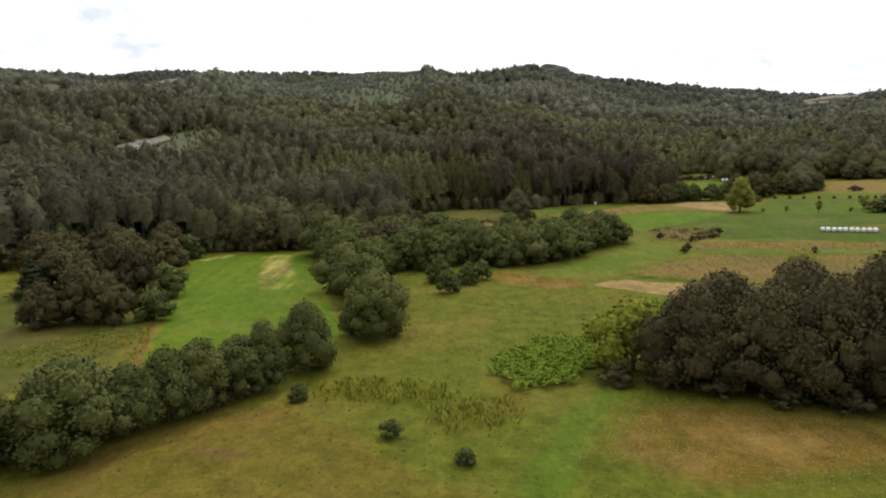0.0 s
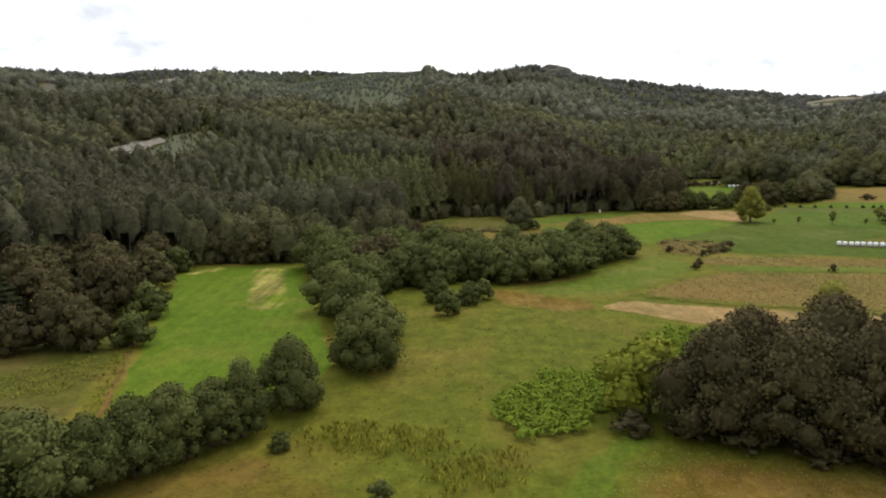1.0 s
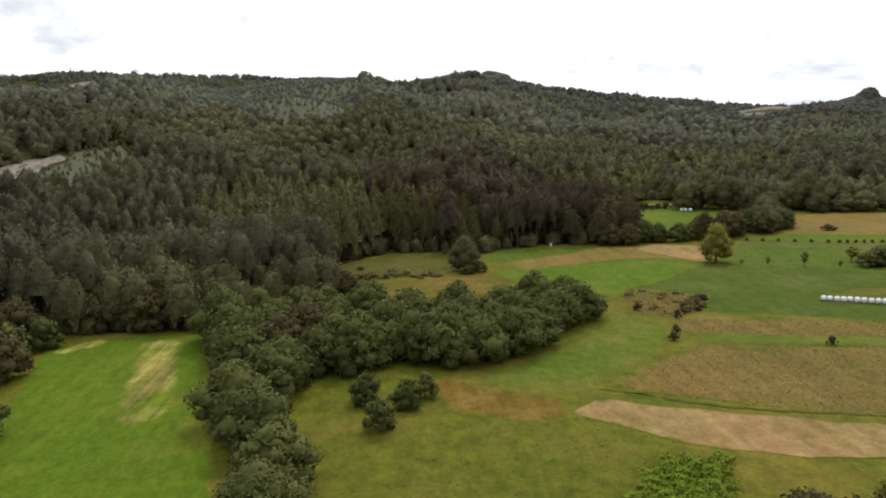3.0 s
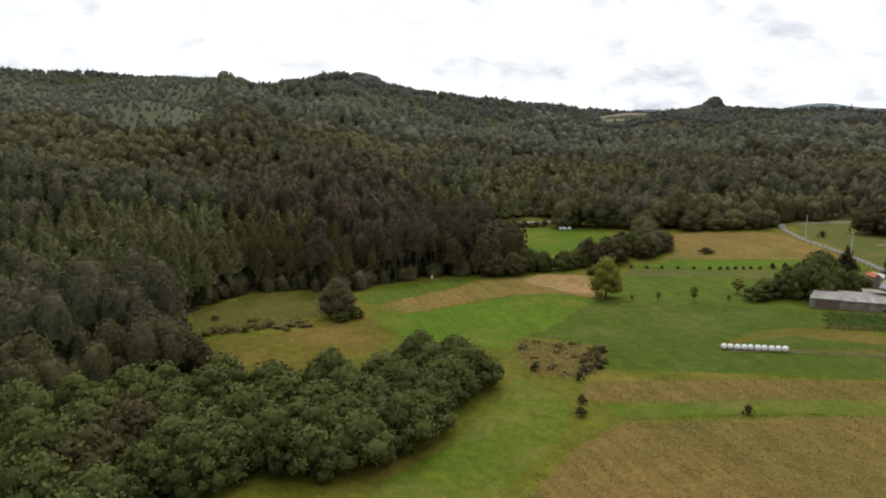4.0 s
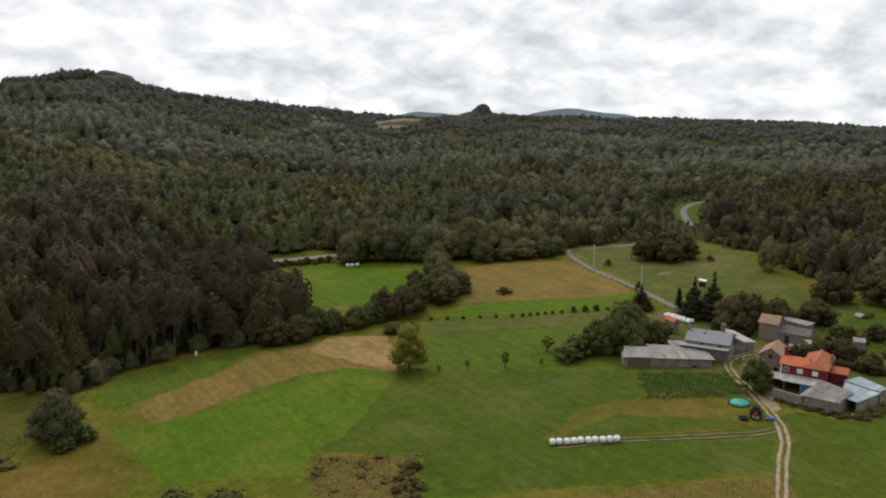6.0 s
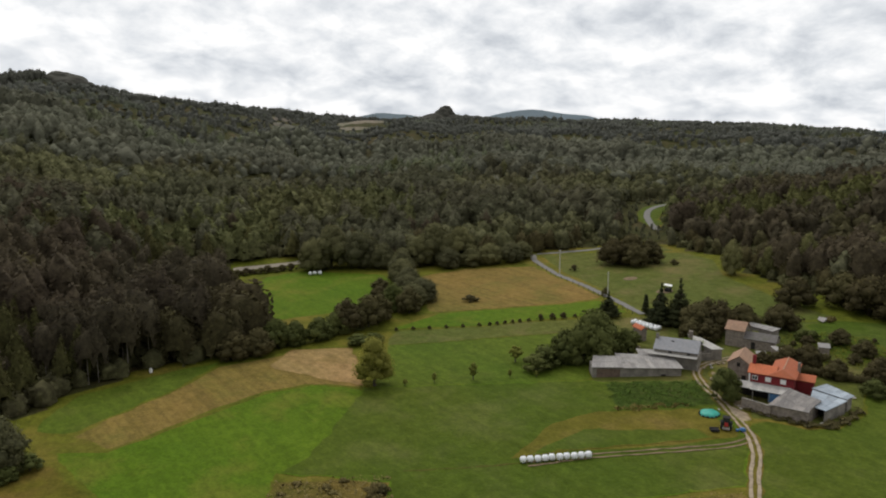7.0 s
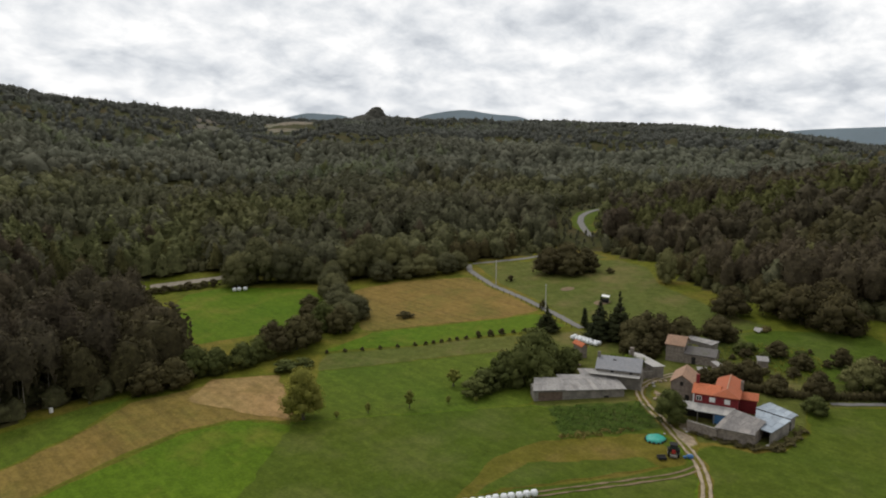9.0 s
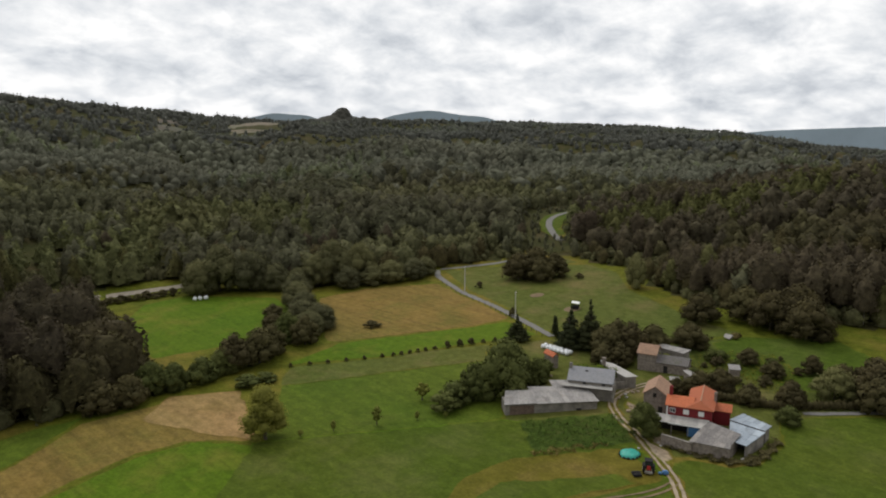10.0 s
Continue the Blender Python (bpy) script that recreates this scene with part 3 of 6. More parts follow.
def field(name, pts, mat, label, lift=0.035, category="field", step=2.5, jitter=0.28, grid=6.0, soft=0.6):
    """A parcel of land draped on the ground, with a slightly uneven edge."""
    rng = np.random.default_rng(len(pts) * 7 + int(abs(pts[0][0])))
    edge = resample(pts, step, jitter, rng)
    e = np.array(edge)
    gx, gy = np.meshgrid(np.arange(e[:, 0].min(), e[:, 0].max(), grid), np.arange(e[:, 1].min(), e[:, 1].max(), grid))
    ok = inside(edge, gx, gy)
    d = np.roll(e, -1, 0) - np.roll(e, 1, 0)
    side = np.stack([-d[:, 1], d[:, 0]], -1) / (np.linalg.norm(d, axis=1)[:, None] + 1e-9)
    area = 0.5 * np.sum(e[:, 0] * np.roll(e[:, 1], -1) - np.roll(e[:, 0], -1) * e[:, 1])
    ring = e + side * math.copysign(soft, area)

    def gap(p):
        """Distance of points from the outline."""
        a_, b_ = e, np.roll(e, -1, 0)
        t = np.clip(((p[:, None] - a_) * (b_ - a_)).sum(-1) / (((b_ - a_) ** 2).sum(-1) + 1e-9), 0, 1)
        return np.linalg.norm(p[:, None] - a_ - t[..., None] * (b_ - a_), axis=-1).min(1)

    ring = ring[inside(edge, ring[:, 0], ring[:, 1])]
    ring = ring[gap(ring) > soft * 0.85] if len(ring) else ring
    core_pts = np.column_stack([gx[ok], gy[ok]])
    core_pts = core_pts[gap(core_pts) > soft * 1.2] if len(core_pts) else core_pts
    points = [Vector(p) for p in edge] + [Vector(p) for p in ring] + [Vector(p) for p in core_pts]
    n = len(edge)
    v, _, f, *_ = geometry.delaunay_2d_cdt(points, [(i, (i + 1) % n) for i in range(n)], [], 1, 0.001)
    xy = np.array([tuple(p) for p in v])
    me = bpy.data.meshes.new(name)
    me.from_pydata(np.column_stack([xy, height(xy[:, 0], xy[:, 1]) + lift]).tolist(), [], [tuple(q) for q in f])
    for p in me.polygons:
        p.use_smooth = True
    if sum(p.normal.z for p in me.polygons) < 0:
        me.flip_normals()
    me.attributes.new("thin", "FLOAT", "POINT").data.foreach_set("value", np.clip(1 - gap(xy) / soft, 0, 1).astype(np.float32))
    me.materials.append(mat)
    return tagged(new(name, me), label, category, kind="structure")


def ribbon(name, line, width, mat, label, lift=0.1, category="track", jitter=0.1):
    """A strip of even width along a line on the ground."""
    rng = np.random.default_rng(len(line))
    c = np.array(line, float)
    s = np.concatenate([[0], np.cumsum(np.linalg.norm(np.diff(c, axis=0), axis=1))])
    t = np.linspace(0, s[-1], max(3, int(s[-1] / 1.5)))
    x, y = np.interp(t, s, c[:, 0]), np.interp(t, s, c[:, 1])
    for _ in range(3):
        x[1:-1], y[1:-1] = (x[:-2] + 2 * x[1:-1] + x[2:]) / 4, (y[:-2] + 2 * y[1:-1] + y[2:]) / 4
    d = np.stack([np.gradient(x), np.gradient(y)], -1)
    nrm = np.stack([-d[:, 1], d[:, 0]], -1) / np.linalg.norm(d, axis=1)[:, None]
    rows = []
    for side in (-1, 1):
        w = side * (width / 2 + rng.normal(0, jitter, len(t)))
        px, py = x + nrm[:, 0] * w, y + nrm[:, 1] * w
        rows.append(np.column_stack([px, py, height(px, py) + lift]))
    n = len(t)
    k = np.arange(n - 1)
    me = raw_mesh(name, [(np.concatenate(rows), np.stack([k, k + 1, n + k + 1, n + k], -1)[:, ::-1])], [mat], smooth=True)
    if sum(p.normal.z for p in me.polygons) < 0:
        me.flip_normals()
    return tagged(new(name, me), label, category, kind="structure")


field("meadow_green_1", [(-65, 176), (-59, 186), (-37, 186), (-27, 153), (-16, 107), (-17, 97), (-22, 90), (-29, 83), (-40, 86)], M["lush"], "bright green mown grass field between hedgerows")
field("meadow_cut_1", [(-51.5, 186), (-38, 185.5), (-33.5, 164), (-29, 143), (-34, 132), (-41, 140), (-46, 165)], M["cut_in"], "pale freshly cut strip in a green field", 0.055, soft=5.5)
field("meadow_cut_2", [(-65, 176.5), (-59, 186), (-52.5, 186), (-55, 181), (-61, 173)], M["cut_in"], "pale cut corner of a green field", 0.055, soft=2.5)
field("hay_field_1", [(29, 134), (35, 139.5), (41, 135.5), (71, 122.5), (100, 106), (92, 94), (65, 113), (52, 116.5), (41, 122)], M["hay"], "pale tan cut hay stubble beside meadow")
field("dry_field_1", [(38, 144), (52, 156), (63, 162), (98, 153), (118, 144), (112, 112), (73, 125), (62, 130), (43, 140)], M["dry"], "brown standing grass field gone to seed", soft=2.0)
field("dry_field_2", [(66, 181), (93, 173), (109, 166), (125, 158), (122, 148), (102, 157), (76, 165), (62, 172)], M["dry"], "brown strip of dry grass beside green ley")
field("scrub_1", [(64, 212), (83, 200), (71, 183), (66, 182), (58, 187), (60, 202)], M["scrub"], "brown heath scrub with dark gorse at field corner", soft=1.5)
field("meadow_green_2", [(34, 262), (36, 268), (45, 279), (67, 282), (81, 281), (66, 269), (39, 256)], M["green"], "green grass strip along the wood edge")
field("dry_field_3", [(39, 255.5), (44, 243), (46, 243), (62, 248), (81, 252.5), (90, 250.5), (100, 240), (113, 267), (105, 275), (92, 276), (78, 278), (66, 269.5)], M["gold"], "curved band of tan cut grass", soft=1.6)
field("hay_field_2", [(88, 269), (99, 278), (113, 268), (101, 240), (94, 253)], M["hay_in"], "bare pale tan stubble patch", 0.1)
field("meadow_green_3", [(35, 249), (44, 242.5), (62, 247), (80, 251.5), (92, 249.5), (100, 239), (75, 215), (67, 214), (61, 205), (39, 217)], M["lush"], "vivid green grass field")
field("ley_1", [(100.2, 240), (144, 208), (154, 182), (144, 167), (127, 158), (94, 176), (79, 183), (74, 187), (81, 198), (66.2, 214.2), (74.2, 216.3)], M["ley_on"], "large even green ley beside the farm", 0.05, soft=0.9)
field("orchard_1", [(129, 273), (180, 243), (144.8, 207.6), (101.4, 238.2), (117, 257)], M["green"], "green orchard meadow with young fruit trees")
field("ley_2", [(131, 273.5), (127, 270), (121, 263), (170, 236), (181, 243.5), (166, 253.5), (154, 258.5)], M["pasture"], "dull green strip of low crop", 0.1)
field("meadow_green_4", [(131, 276), (152, 280), (191, 259), (201, 255), (197, 238), (183, 245.5), (166, 254.5), (154, 259.5)], M["lush"], "bright green strip below the brown field")
field("dry_field_4", [(150.5, 284), (161, 304), (179, 329), (200, 326), (223, 309), (210, 272), (205, 256), (191, 260), (153, 281)], M["gold"], "golden brown hay field beside the lane")
field("meadow_green_5", [(114, 352), (131, 373), (148, 373), (169, 343), (163, 321), (148, 304), (133, 303), (108, 309), (112, 337)], M["lush"], "green field enclosed by woods")
field("pasture_1", [(241, 326), (263, 312), (289, 295), (280, 261), (259, 243), (239, 205), (235, 191), (216, 201), (204, 222), (201, 240), (214, 268), (222, 292)], M["pasture"], "grazed olive pasture sloping to the wood", soft=2.0)
field("farm_grass", [(140, 220), (160, 230), (186, 240), (200, 232), (214, 204), (232, 192), (242, 170), (226, 146), (206, 140), (184, 160), (172, 158), (160, 158), (152, 171), (150, 180), (134, 195), (138, 210)], M["pasture"], "green grass round the farm buildings", 0.018, soft=2.5)
field("crop_1", [(146, 205), (164, 190), (154, 180), (146, 185), (136, 194)], M["crop_in"], "dark green potato rows beside the track", 0.09)
field("dry_strip_1", [(120, 197), (132, 195), (150, 181), (144, 168.5), (130, 175), (113, 186), (102, 191)], M["olive_in"], "olive tan strip of short dry grass", 0.07)
field("ley_3", [(123, 191), (141, 175.5), (140, 171), (124, 180.5), (106, 190.2)], M["ley_in"], "green tongue of longer grass", 0.13)
field("field_east", [(221, 195), (232, 190), (244, 169), (226, 146), (204, 152), (201, 177)], M["ley"], "green kitchen meadow among shrubs")
field("lawn_south", [(183, 163), (205, 140), (190, 105), (120, 105), (105, 128), (112, 140), (127, 157), (141, 163), (148, 170), (152.5, 171.5), (154.4, 168), (156, 162), (160.5, 158.4), (172, 158.0)], M["ley"], "green grass beside the farmyard")
field("dry_field_5", [(-12, 210), (-8, 237), (17, 238), (35, 247), (40, 222), (30, 210), (10, 202)], M["seed"], "dry brown clearing between grove and wood", soft=3.5)
field("dry_field_6", [(10, 60), (14, 70), (21, 77), (30, 76), (42, 70), (50, 64), (48, 52), (34, 52), (20, 50)], M["sorrel"], "reddish brown patch of seeding grass", 0.018, soft=9.0)
field("seed_meadow_1", [(-62, 34), (-48, 52), (-40, 60), (-35, 67), (-26, 75), (-19, 78), (-9, 70), (-2, 61), (6, 52), (11, 40), (13, 24), (0, 29), (-16, 22), (-34, 30), (-48, 24)], M["seed"], "brownish seeding grass below the hedge", 0.018, soft=4.0)
field("reddish_patch", [(-27, 66), (-24, 67.5), (-18, 65.5), (-17, 62), (-21, 60.5), (-26, 62)], M["rusty_in"], "reddish bare patch of withered grass", 0.035, soft=3.0)
field("rough_pasture", [(-43, 88), (-47, 105), (-55, 130), (-66, 150), (-92, 142), (-115, 120), (-98, 82), (-65, 70)], M["rough"], "rank olive pasture beyond the hedgerow", 0.02, soft=4.0)
field("green_path", [(3, 52), (8, 63), (13, 74), (18, 79), (26, 81.5), (24, 76.5), (19, 71.5), (14, 62), (11, 51)], M["damp"], "greener strip of grass through the meadow", 0.035, soft=2.6)
field("meadow_green_6", [(19, 155), (31, 163), (44, 175), (53, 190), (58, 187), (62, 172), (52, 156.5), (38, 145), (30, 141), (14, 148)], M["damp"], "bright green damp grass beside the grove", 0.018, soft=4.0)
field("meadow_green_7", [(63, 170), (93, 162), (122, 150), (118, 145), (92, 155), (64, 163)], M["damp"], "thin green strip between dry grass bands", 0.05)
field("clearing_1", [(-12, 240), (-13, 262), (3, 282), (25, 280), (33, 262), (26, 250), (8, 240)], M["rough"], "rough green clearing at the wood edge", soft=3.5)

field("sorrel_strip", [(7, 153), (12, 154), (20, 147), (30, 141), (32, 133), (22, 129), (10, 138)], M["sorrel"], "brownish strip of seeding grass below the grove", 0.03, soft=4.0)
ribbon("ditch", [(36, 142.5), (40.8, 140.4), (46.2, 136.3), (52, 132.8), (60.2, 129.4), (68.6, 127), (84, 121.5), (100, 114)], 0.5, M["rough"], "dark overgrown ditch between fields", 0.09, "ditch", 0.25)

TRACK = [(188, 190), (183, 194), (178, 195.3), (174, 196), (170, 196), (166, 194), (161.3, 189), (156.3, 181.5), (150, 173.5), (145, 167.6), (139, 163), (132, 159.5), (120, 152.5), (95, 138)]
track = np.array(TRACK, float)
for shift, nm in ((-0.63, "wheel_track"), (0.63, "wheel_track")):
    d = np.gradient(track, axis=0)
    off = np.stack([-d[:, 1], d[:, 0]], -1) / np.linalg.norm(d, axis=1)[:, None] * shift
    ribbon(nm, (track + off).tolist(), 0.58, M["gravel"], "pale worn wheel rut of a farm track", 0.16, jitter=0.07)
ribbon("track_crown", TRACK[3:], 2.5, M["olive"], "worn short grass between the ruts of a farm track", 0.10, jitter=0.3)
BRANCH = np.array([(144.5, 167), (139, 167.5), (126, 175.5), (116, 181.8), (104, 187.5)], float)
for shift in (-0.7, 0.7):
    d = np.gradient(BRANCH, axis=0)
    off = np.stack([-d[:, 1], d[:, 0]], -1) / np.linalg.norm(d, axis=1)[:, None] * shift
    ribbon("wheel_track", (BRANCH + off).tolist(), 0.5, M["soil"], "faint brown wheel rut across grass", 0.15)
field("dirt_yard", [(148.5, 171.5), (152, 171), (156, 174), (158.5, 177), (155, 179.5), (151.5, 176.5)], M["yard"], "trampled bare soil where the tracks meet", 0.12, "yard", soft=1.2)
field("farmyard", [(155.0, 178), (160, 183), (165, 188.5), (168, 192), (171, 193), (170, 189), (165, 183), (161, 178), (158, 174.5), (154, 173.5)], M["yard"], "bare sandy farmyard", 0.14, "yard", soft=1.5)
ribbon("faint_track", [(85.1, 199.9), (94.3, 193.7), (103.9, 188.4), (110, 185)], 0.5, M["rough"], "faint wheel rut through the green ley", 0.085, jitter=0.15)
ribbon("lane", [(198, 234), (205, 251), (212, 269), (219, 292), (231, 317), (240, 327), (263, 313), (285, 305)], 2.4, M["asphalt"], "narrow grey asphalt lane between fields", category="road")
ribbon("road_1", [(88, 398), (128, 395), (153, 388), (173, 396), (200, 420)], 4.6, M["pale_road"], "pale country road at the wood edge", category="road")
ribbon("field_ditch", [(-54.5, 132.0), (-49.1, 114.1), (-45.5, 102.0), (-43.1, 93.4), (-41.2, 87.3)], 0.6, M["rusty"], "brown overgrown ditch along the green field", 0.05, "ditch", 0.2)
ribbon("road_2", [(310.4, 311.9), (314.7, 317.7), (323.1, 326.7), (332.7, 335.7), (343, 343), (352.2, 347.1), (360.1, 348.5), (366.5, 347.9), (371, 346.6)], 3.4, M["asphalt"], "grey road bend among trees", 0.75, category="road")
ribbon("road_3", [(189, 160), (193, 155), (202, 145), (215, 125)], 1.5, M["asphalt"], "narrow lane along a hedge", 0.14, category="road")


# ---------------------------------------------------------------- trees
def ico():
    bm = bmesh.new()
    bmesh.ops.create_icosphere(bm, subdivisions=1, radius=1)
    v, f = np.array([x.co[:] for x in bm.verts]), np.array([[w.index for w in p.verts] for p in bm.faces])
    bm.free()
    return v, f


ICO_V, ICO_F = ico()


def crown(rng, lobes, card, cover, tilt=0.6, core=0.84, floor=-0.75, slim=(0.45, 0.9), leafy=0.2):
    """Leaf clumps laid over the lobes of a crown, with a rough core inside.
    Gives (vertices, faces) blocks, a tint and a soft outward normal per vertex."""
    lobes = np.array(lobes, float)
    mid = lobes[:, :3].mean(0) - [0, 0, 0.15 * np.ptp(lobes[:, 2])]
    vs, tints, norms = [], [], []
    for k, (cx, cy, cz, rx, ry, rz) in enumerate(lobes):
        n = int(4 * math.pi * ((rx * ry + rx * rz + ry * rz) / 3) * cover / card ** 2)
        d = rng.normal(size=(max(n, 4), 3))
        d /= np.linalg.norm(d, axis=1)[:, None]
        d = d[d[:, 2] > floor]
        r = np.array([rx, ry, rz])
        p = np.array([cx, cy, cz]) + d * r * (rng.uniform(0.74, 1.16, (len(d), 1)) + 0.13 * np.sin(d * 5.0 + k).sum(1, keepdims=True) / 1.7)
        keep = p[:, 2] > 0.05
        for j, o in enumerate(lobes):
            if j != k:
                keep &= (((p - o[:3]) / (o[3:] * 0.88)) ** 2).sum(1) > 1
        p, d = p[keep], d[keep]
        out = d / r
        out /= np.linalg.norm(out, axis=1)[:, None]
        nrm = out + rng.normal(0, tilt, out.shape)
        nrm /= np.linalg.norm(nrm, axis=1)[:, None]
        a = np.cross(nrm, rng.normal(size=nrm.shape))
        a /= np.linalg.norm(a, axis=1)[:, None]
        b = np.cross(nrm, a)
        s = card * rng.uniform(0.5, 1.0, (len(p), 1)) * 0.72
        s2 = s * rng.uniform(*slim, (len(p), 1))
        fold = nrm * s * rng.uniform(-0.35, 0.1, (len(p), 1))
        q = np.stack([p - a * s + fold, p - b * s2, p + a * s + fold, p + b * s2], 1)
        vs.append(q.reshape(-1, 3))
        whole = p - mid
        whole /= np.linalg.norm(whole, axis=1)[:, None] + 1e-6
        soft = 0.55 * out + 0.45 * whole + leafy * nrm
        soft /= np.linalg.norm(soft, axis=1)[:, None]
        norms.append(np.repeat(soft, 4, 0))
        tints.append(np.repeat(np.clip(rng.normal(0.5, 0.12) + rng.normal(0, 0.11, len(p)), 0, 1), 4))
    v = np.concatenate(vs)
    f = np.arange(len(v)).reshape(-1, 4)
    blocks, tint = [(v, f)], [np.concatenate(tints)]
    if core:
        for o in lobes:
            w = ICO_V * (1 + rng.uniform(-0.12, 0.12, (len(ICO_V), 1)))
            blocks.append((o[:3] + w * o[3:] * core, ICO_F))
            # core tinted dark: shade inside the crown put into its colour
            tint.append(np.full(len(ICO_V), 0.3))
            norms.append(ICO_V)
    return blocks, np.concatenate(tint), np.concatenate(norms)


def round_lobes(rng, h, w, n, skirt=0.0, squash=0.85):
    """Lobes of a broad rounded crown whose skirt comes down towards the ground."""
    out = [(0, 0, h * 0.50, w * 0.33, w * 0.33, h * 0.38)]
    for i in range(n):
        a = 2.399 * i + rng.uniform(-0.5, 0.5)
        t = (i + 0.5) / n
        r = w * rng.choice((0.10, 0.14, 0.18, 0.23)) * rng.uniform(0.9, 1.1)
        z = h * (skirt + (1 - skirt) * (0.13 + 0.76 * t)) + rng.uniform(-0.04, 0.04) * h
        spread = max(0.0, w * (0.52 * math.sin(math.pi * (0.30 + 0.66 * t)) * rng.uniform(0.8, 1.05)) - r * 0.6)
        out.append((math.cos(a) * spread, math.sin(a) * spread, min(z, h - r * squash), r, r, r * squash))
    return out


def trunk_blocks(rng, h, r, lean=0.05, seg=7, limbs=3):
    blocks = []
    tip = np.array([rng.uniform(-lean, lean) * h, rng.uniform(-lean, lean) * h, h])
    runs = [(np.zeros(3) - [0, 0, 0.4], tip, r, r * 0.35)]
    for i in range(limbs):
        a, t = 2.1 * i + rng.uniform(0, 1), rng.uniform(0.35, 0.7)
        runs.append((tip * t, tip * t + np.array([math.cos(a), math.sin(a), 0.9]) * h * 0.35, r * 0.45, r * 0.15))
    ang = np.linspace(0, 2 * math.pi, seg + 1)[:-1]
    ring = np.stack([np.cos(ang), np.sin(ang), 0 * ang], -1)
    k = np.arange(seg)
    for p, q, r1, r2 in runs:
        v = np.concatenate([p + ring * r1, q + ring * r2])
        blocks.append((v, np.stack([k, (k + 1) % seg, seg + (k + 1) % seg, seg + k], -1)))
    return blocks


def tree_kind(name, seed, h, w, leaf_mat, card, cover, n, bark="bark", skirt=0.0, squash=0.85, lobes=None, limbs=3):
    """One standing tree of a kind, with its trunk and crown; its copies are set about the place."""
    rng = np.random.default_rng(seed)
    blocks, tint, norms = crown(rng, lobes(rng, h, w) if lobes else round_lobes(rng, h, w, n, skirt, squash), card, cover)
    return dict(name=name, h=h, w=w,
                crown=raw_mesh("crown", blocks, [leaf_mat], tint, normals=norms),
                trunk=raw_mesh("trunk", trunk_blocks(rng, h * 0.7, 0.028 * h + 0.05, limbs=limbs), [M[bark]], smooth=True))


def cone_lobes(rng, h, w):
    out = []
    for i in range(9):
        t = i / 8
        for j in range(4 if i < 6 else 1):
            a = rng.uniform(0, 6.3)
            s = w * 0.30 * (1 - t) * (1 if i < 6 else 0)
            r = w * (0.30 * (1 - t) + 0.05)
            out.append((math.cos(a) * s, math.sin(a) * s, h * (0.10 + 0.86 * t), r, r, h * 0.075))
    return out


def column_lobes(rng, h, w):
    return [(rng.uniform(-0.1, 0.1) * w, rng.uniform(-0.1, 0.1) * w, h * (0.15 + 0.75 * i / 5), w * 0.42 * (1 - 0.12 * i), w * 0.42 * (1 - 0.12 * i), h * 0.13) for i in range(6)]


KINDS = {
    "oak": [tree_kind("oak_tree", 11 + i, 9.0, 9.5, M["oak"], 0.52, 1.15, 30) for i in range(5)],
    "hedge_oak": [tree_kind("oak_tree", 21 + i, 9.0, 9.0, M["oak"], 0.31, 1.5, 34) for i in range(4)],
    "big": [tree_kind("oak_tree", 31 + i, 14.0, 13.0, M["dark"], 0.46, 1.3, 54) for i in range(3)],
    "park": [tree_kind("oak_tree", 131 + i, 14.0, 13.0, M["park"], 0.50, 1.25, 40) for i in range(3)],
    "alder": [tree_kind("alder_tree", 41 + i, 9.0, 6.5, M["oak"], 0.28, 1.5, 32, skirt=0.0) for i in range(3)],
    "dark": [tree_kind("dark_tree", 51 + i, 9.0, 9.0, M["dark"], 0.56, 1.25, 28) for i in range(3)],
    "small": [tree_kind("willow_bush", 61 + i, 5.0, 5.0, M["oak"], 0.40, 1.3, 15) for i in range(3)],
    "bush": [tree_kind("bush", 71 + i, 2.0, 2.2, M["dark"], 0.28, 1.2, 9, limbs=1) for i in range(3)],
    "gorse": [tree_kind("gorse_bush", 76 + i, 1.3, 2.6, M["gorse"], 0.32, 1.1, 7, limbs=1) for i in range(3)],
    "chestnut": [tree_kind("chestnut_tree", 81, 9.0, 10.0, M["chestnut"], 0.52, 1.3, 24)],
    "cream": [tree_kind("chestnut_tree", 82, 9.0, 10.0, M["cream"], 0.45, 1.3, 24)],
    "willow": [tree_kind("willow_tree", 91, 13.0, 9.0, M["willow_tip"], 0.46, 1.2, 30)],
    "conifer": [tree_kind("conifer_tree", 95 + i, 11.0, 5.0, M["conifer"], 0.55, 1.2, 0, lobes=cone_lobes, limbs=0) for i in range(2)],
    "cypress": [tree_kind("cypress_tree", 98, 6.5, 3.2, M["conifer"], 0.35, 1.3, 0, lobes=column_lobes, limbs=0)],
    "sapling": [tree_kind("fruit_tree", 105 + i, 4.4, 3.2, M["willow"], 0.34, 0.45, 9, skirt=0.3) for i in range(2)],
    "euc": [tree_kind("eucalyptus_tree", 121 + i, 18.0, 7.5, M["wood"], 0.85, 1.15, 20, bark="pale_bark", skirt=0.25) for i in range(3)],
}
made = {}
pick = random.Random(5)


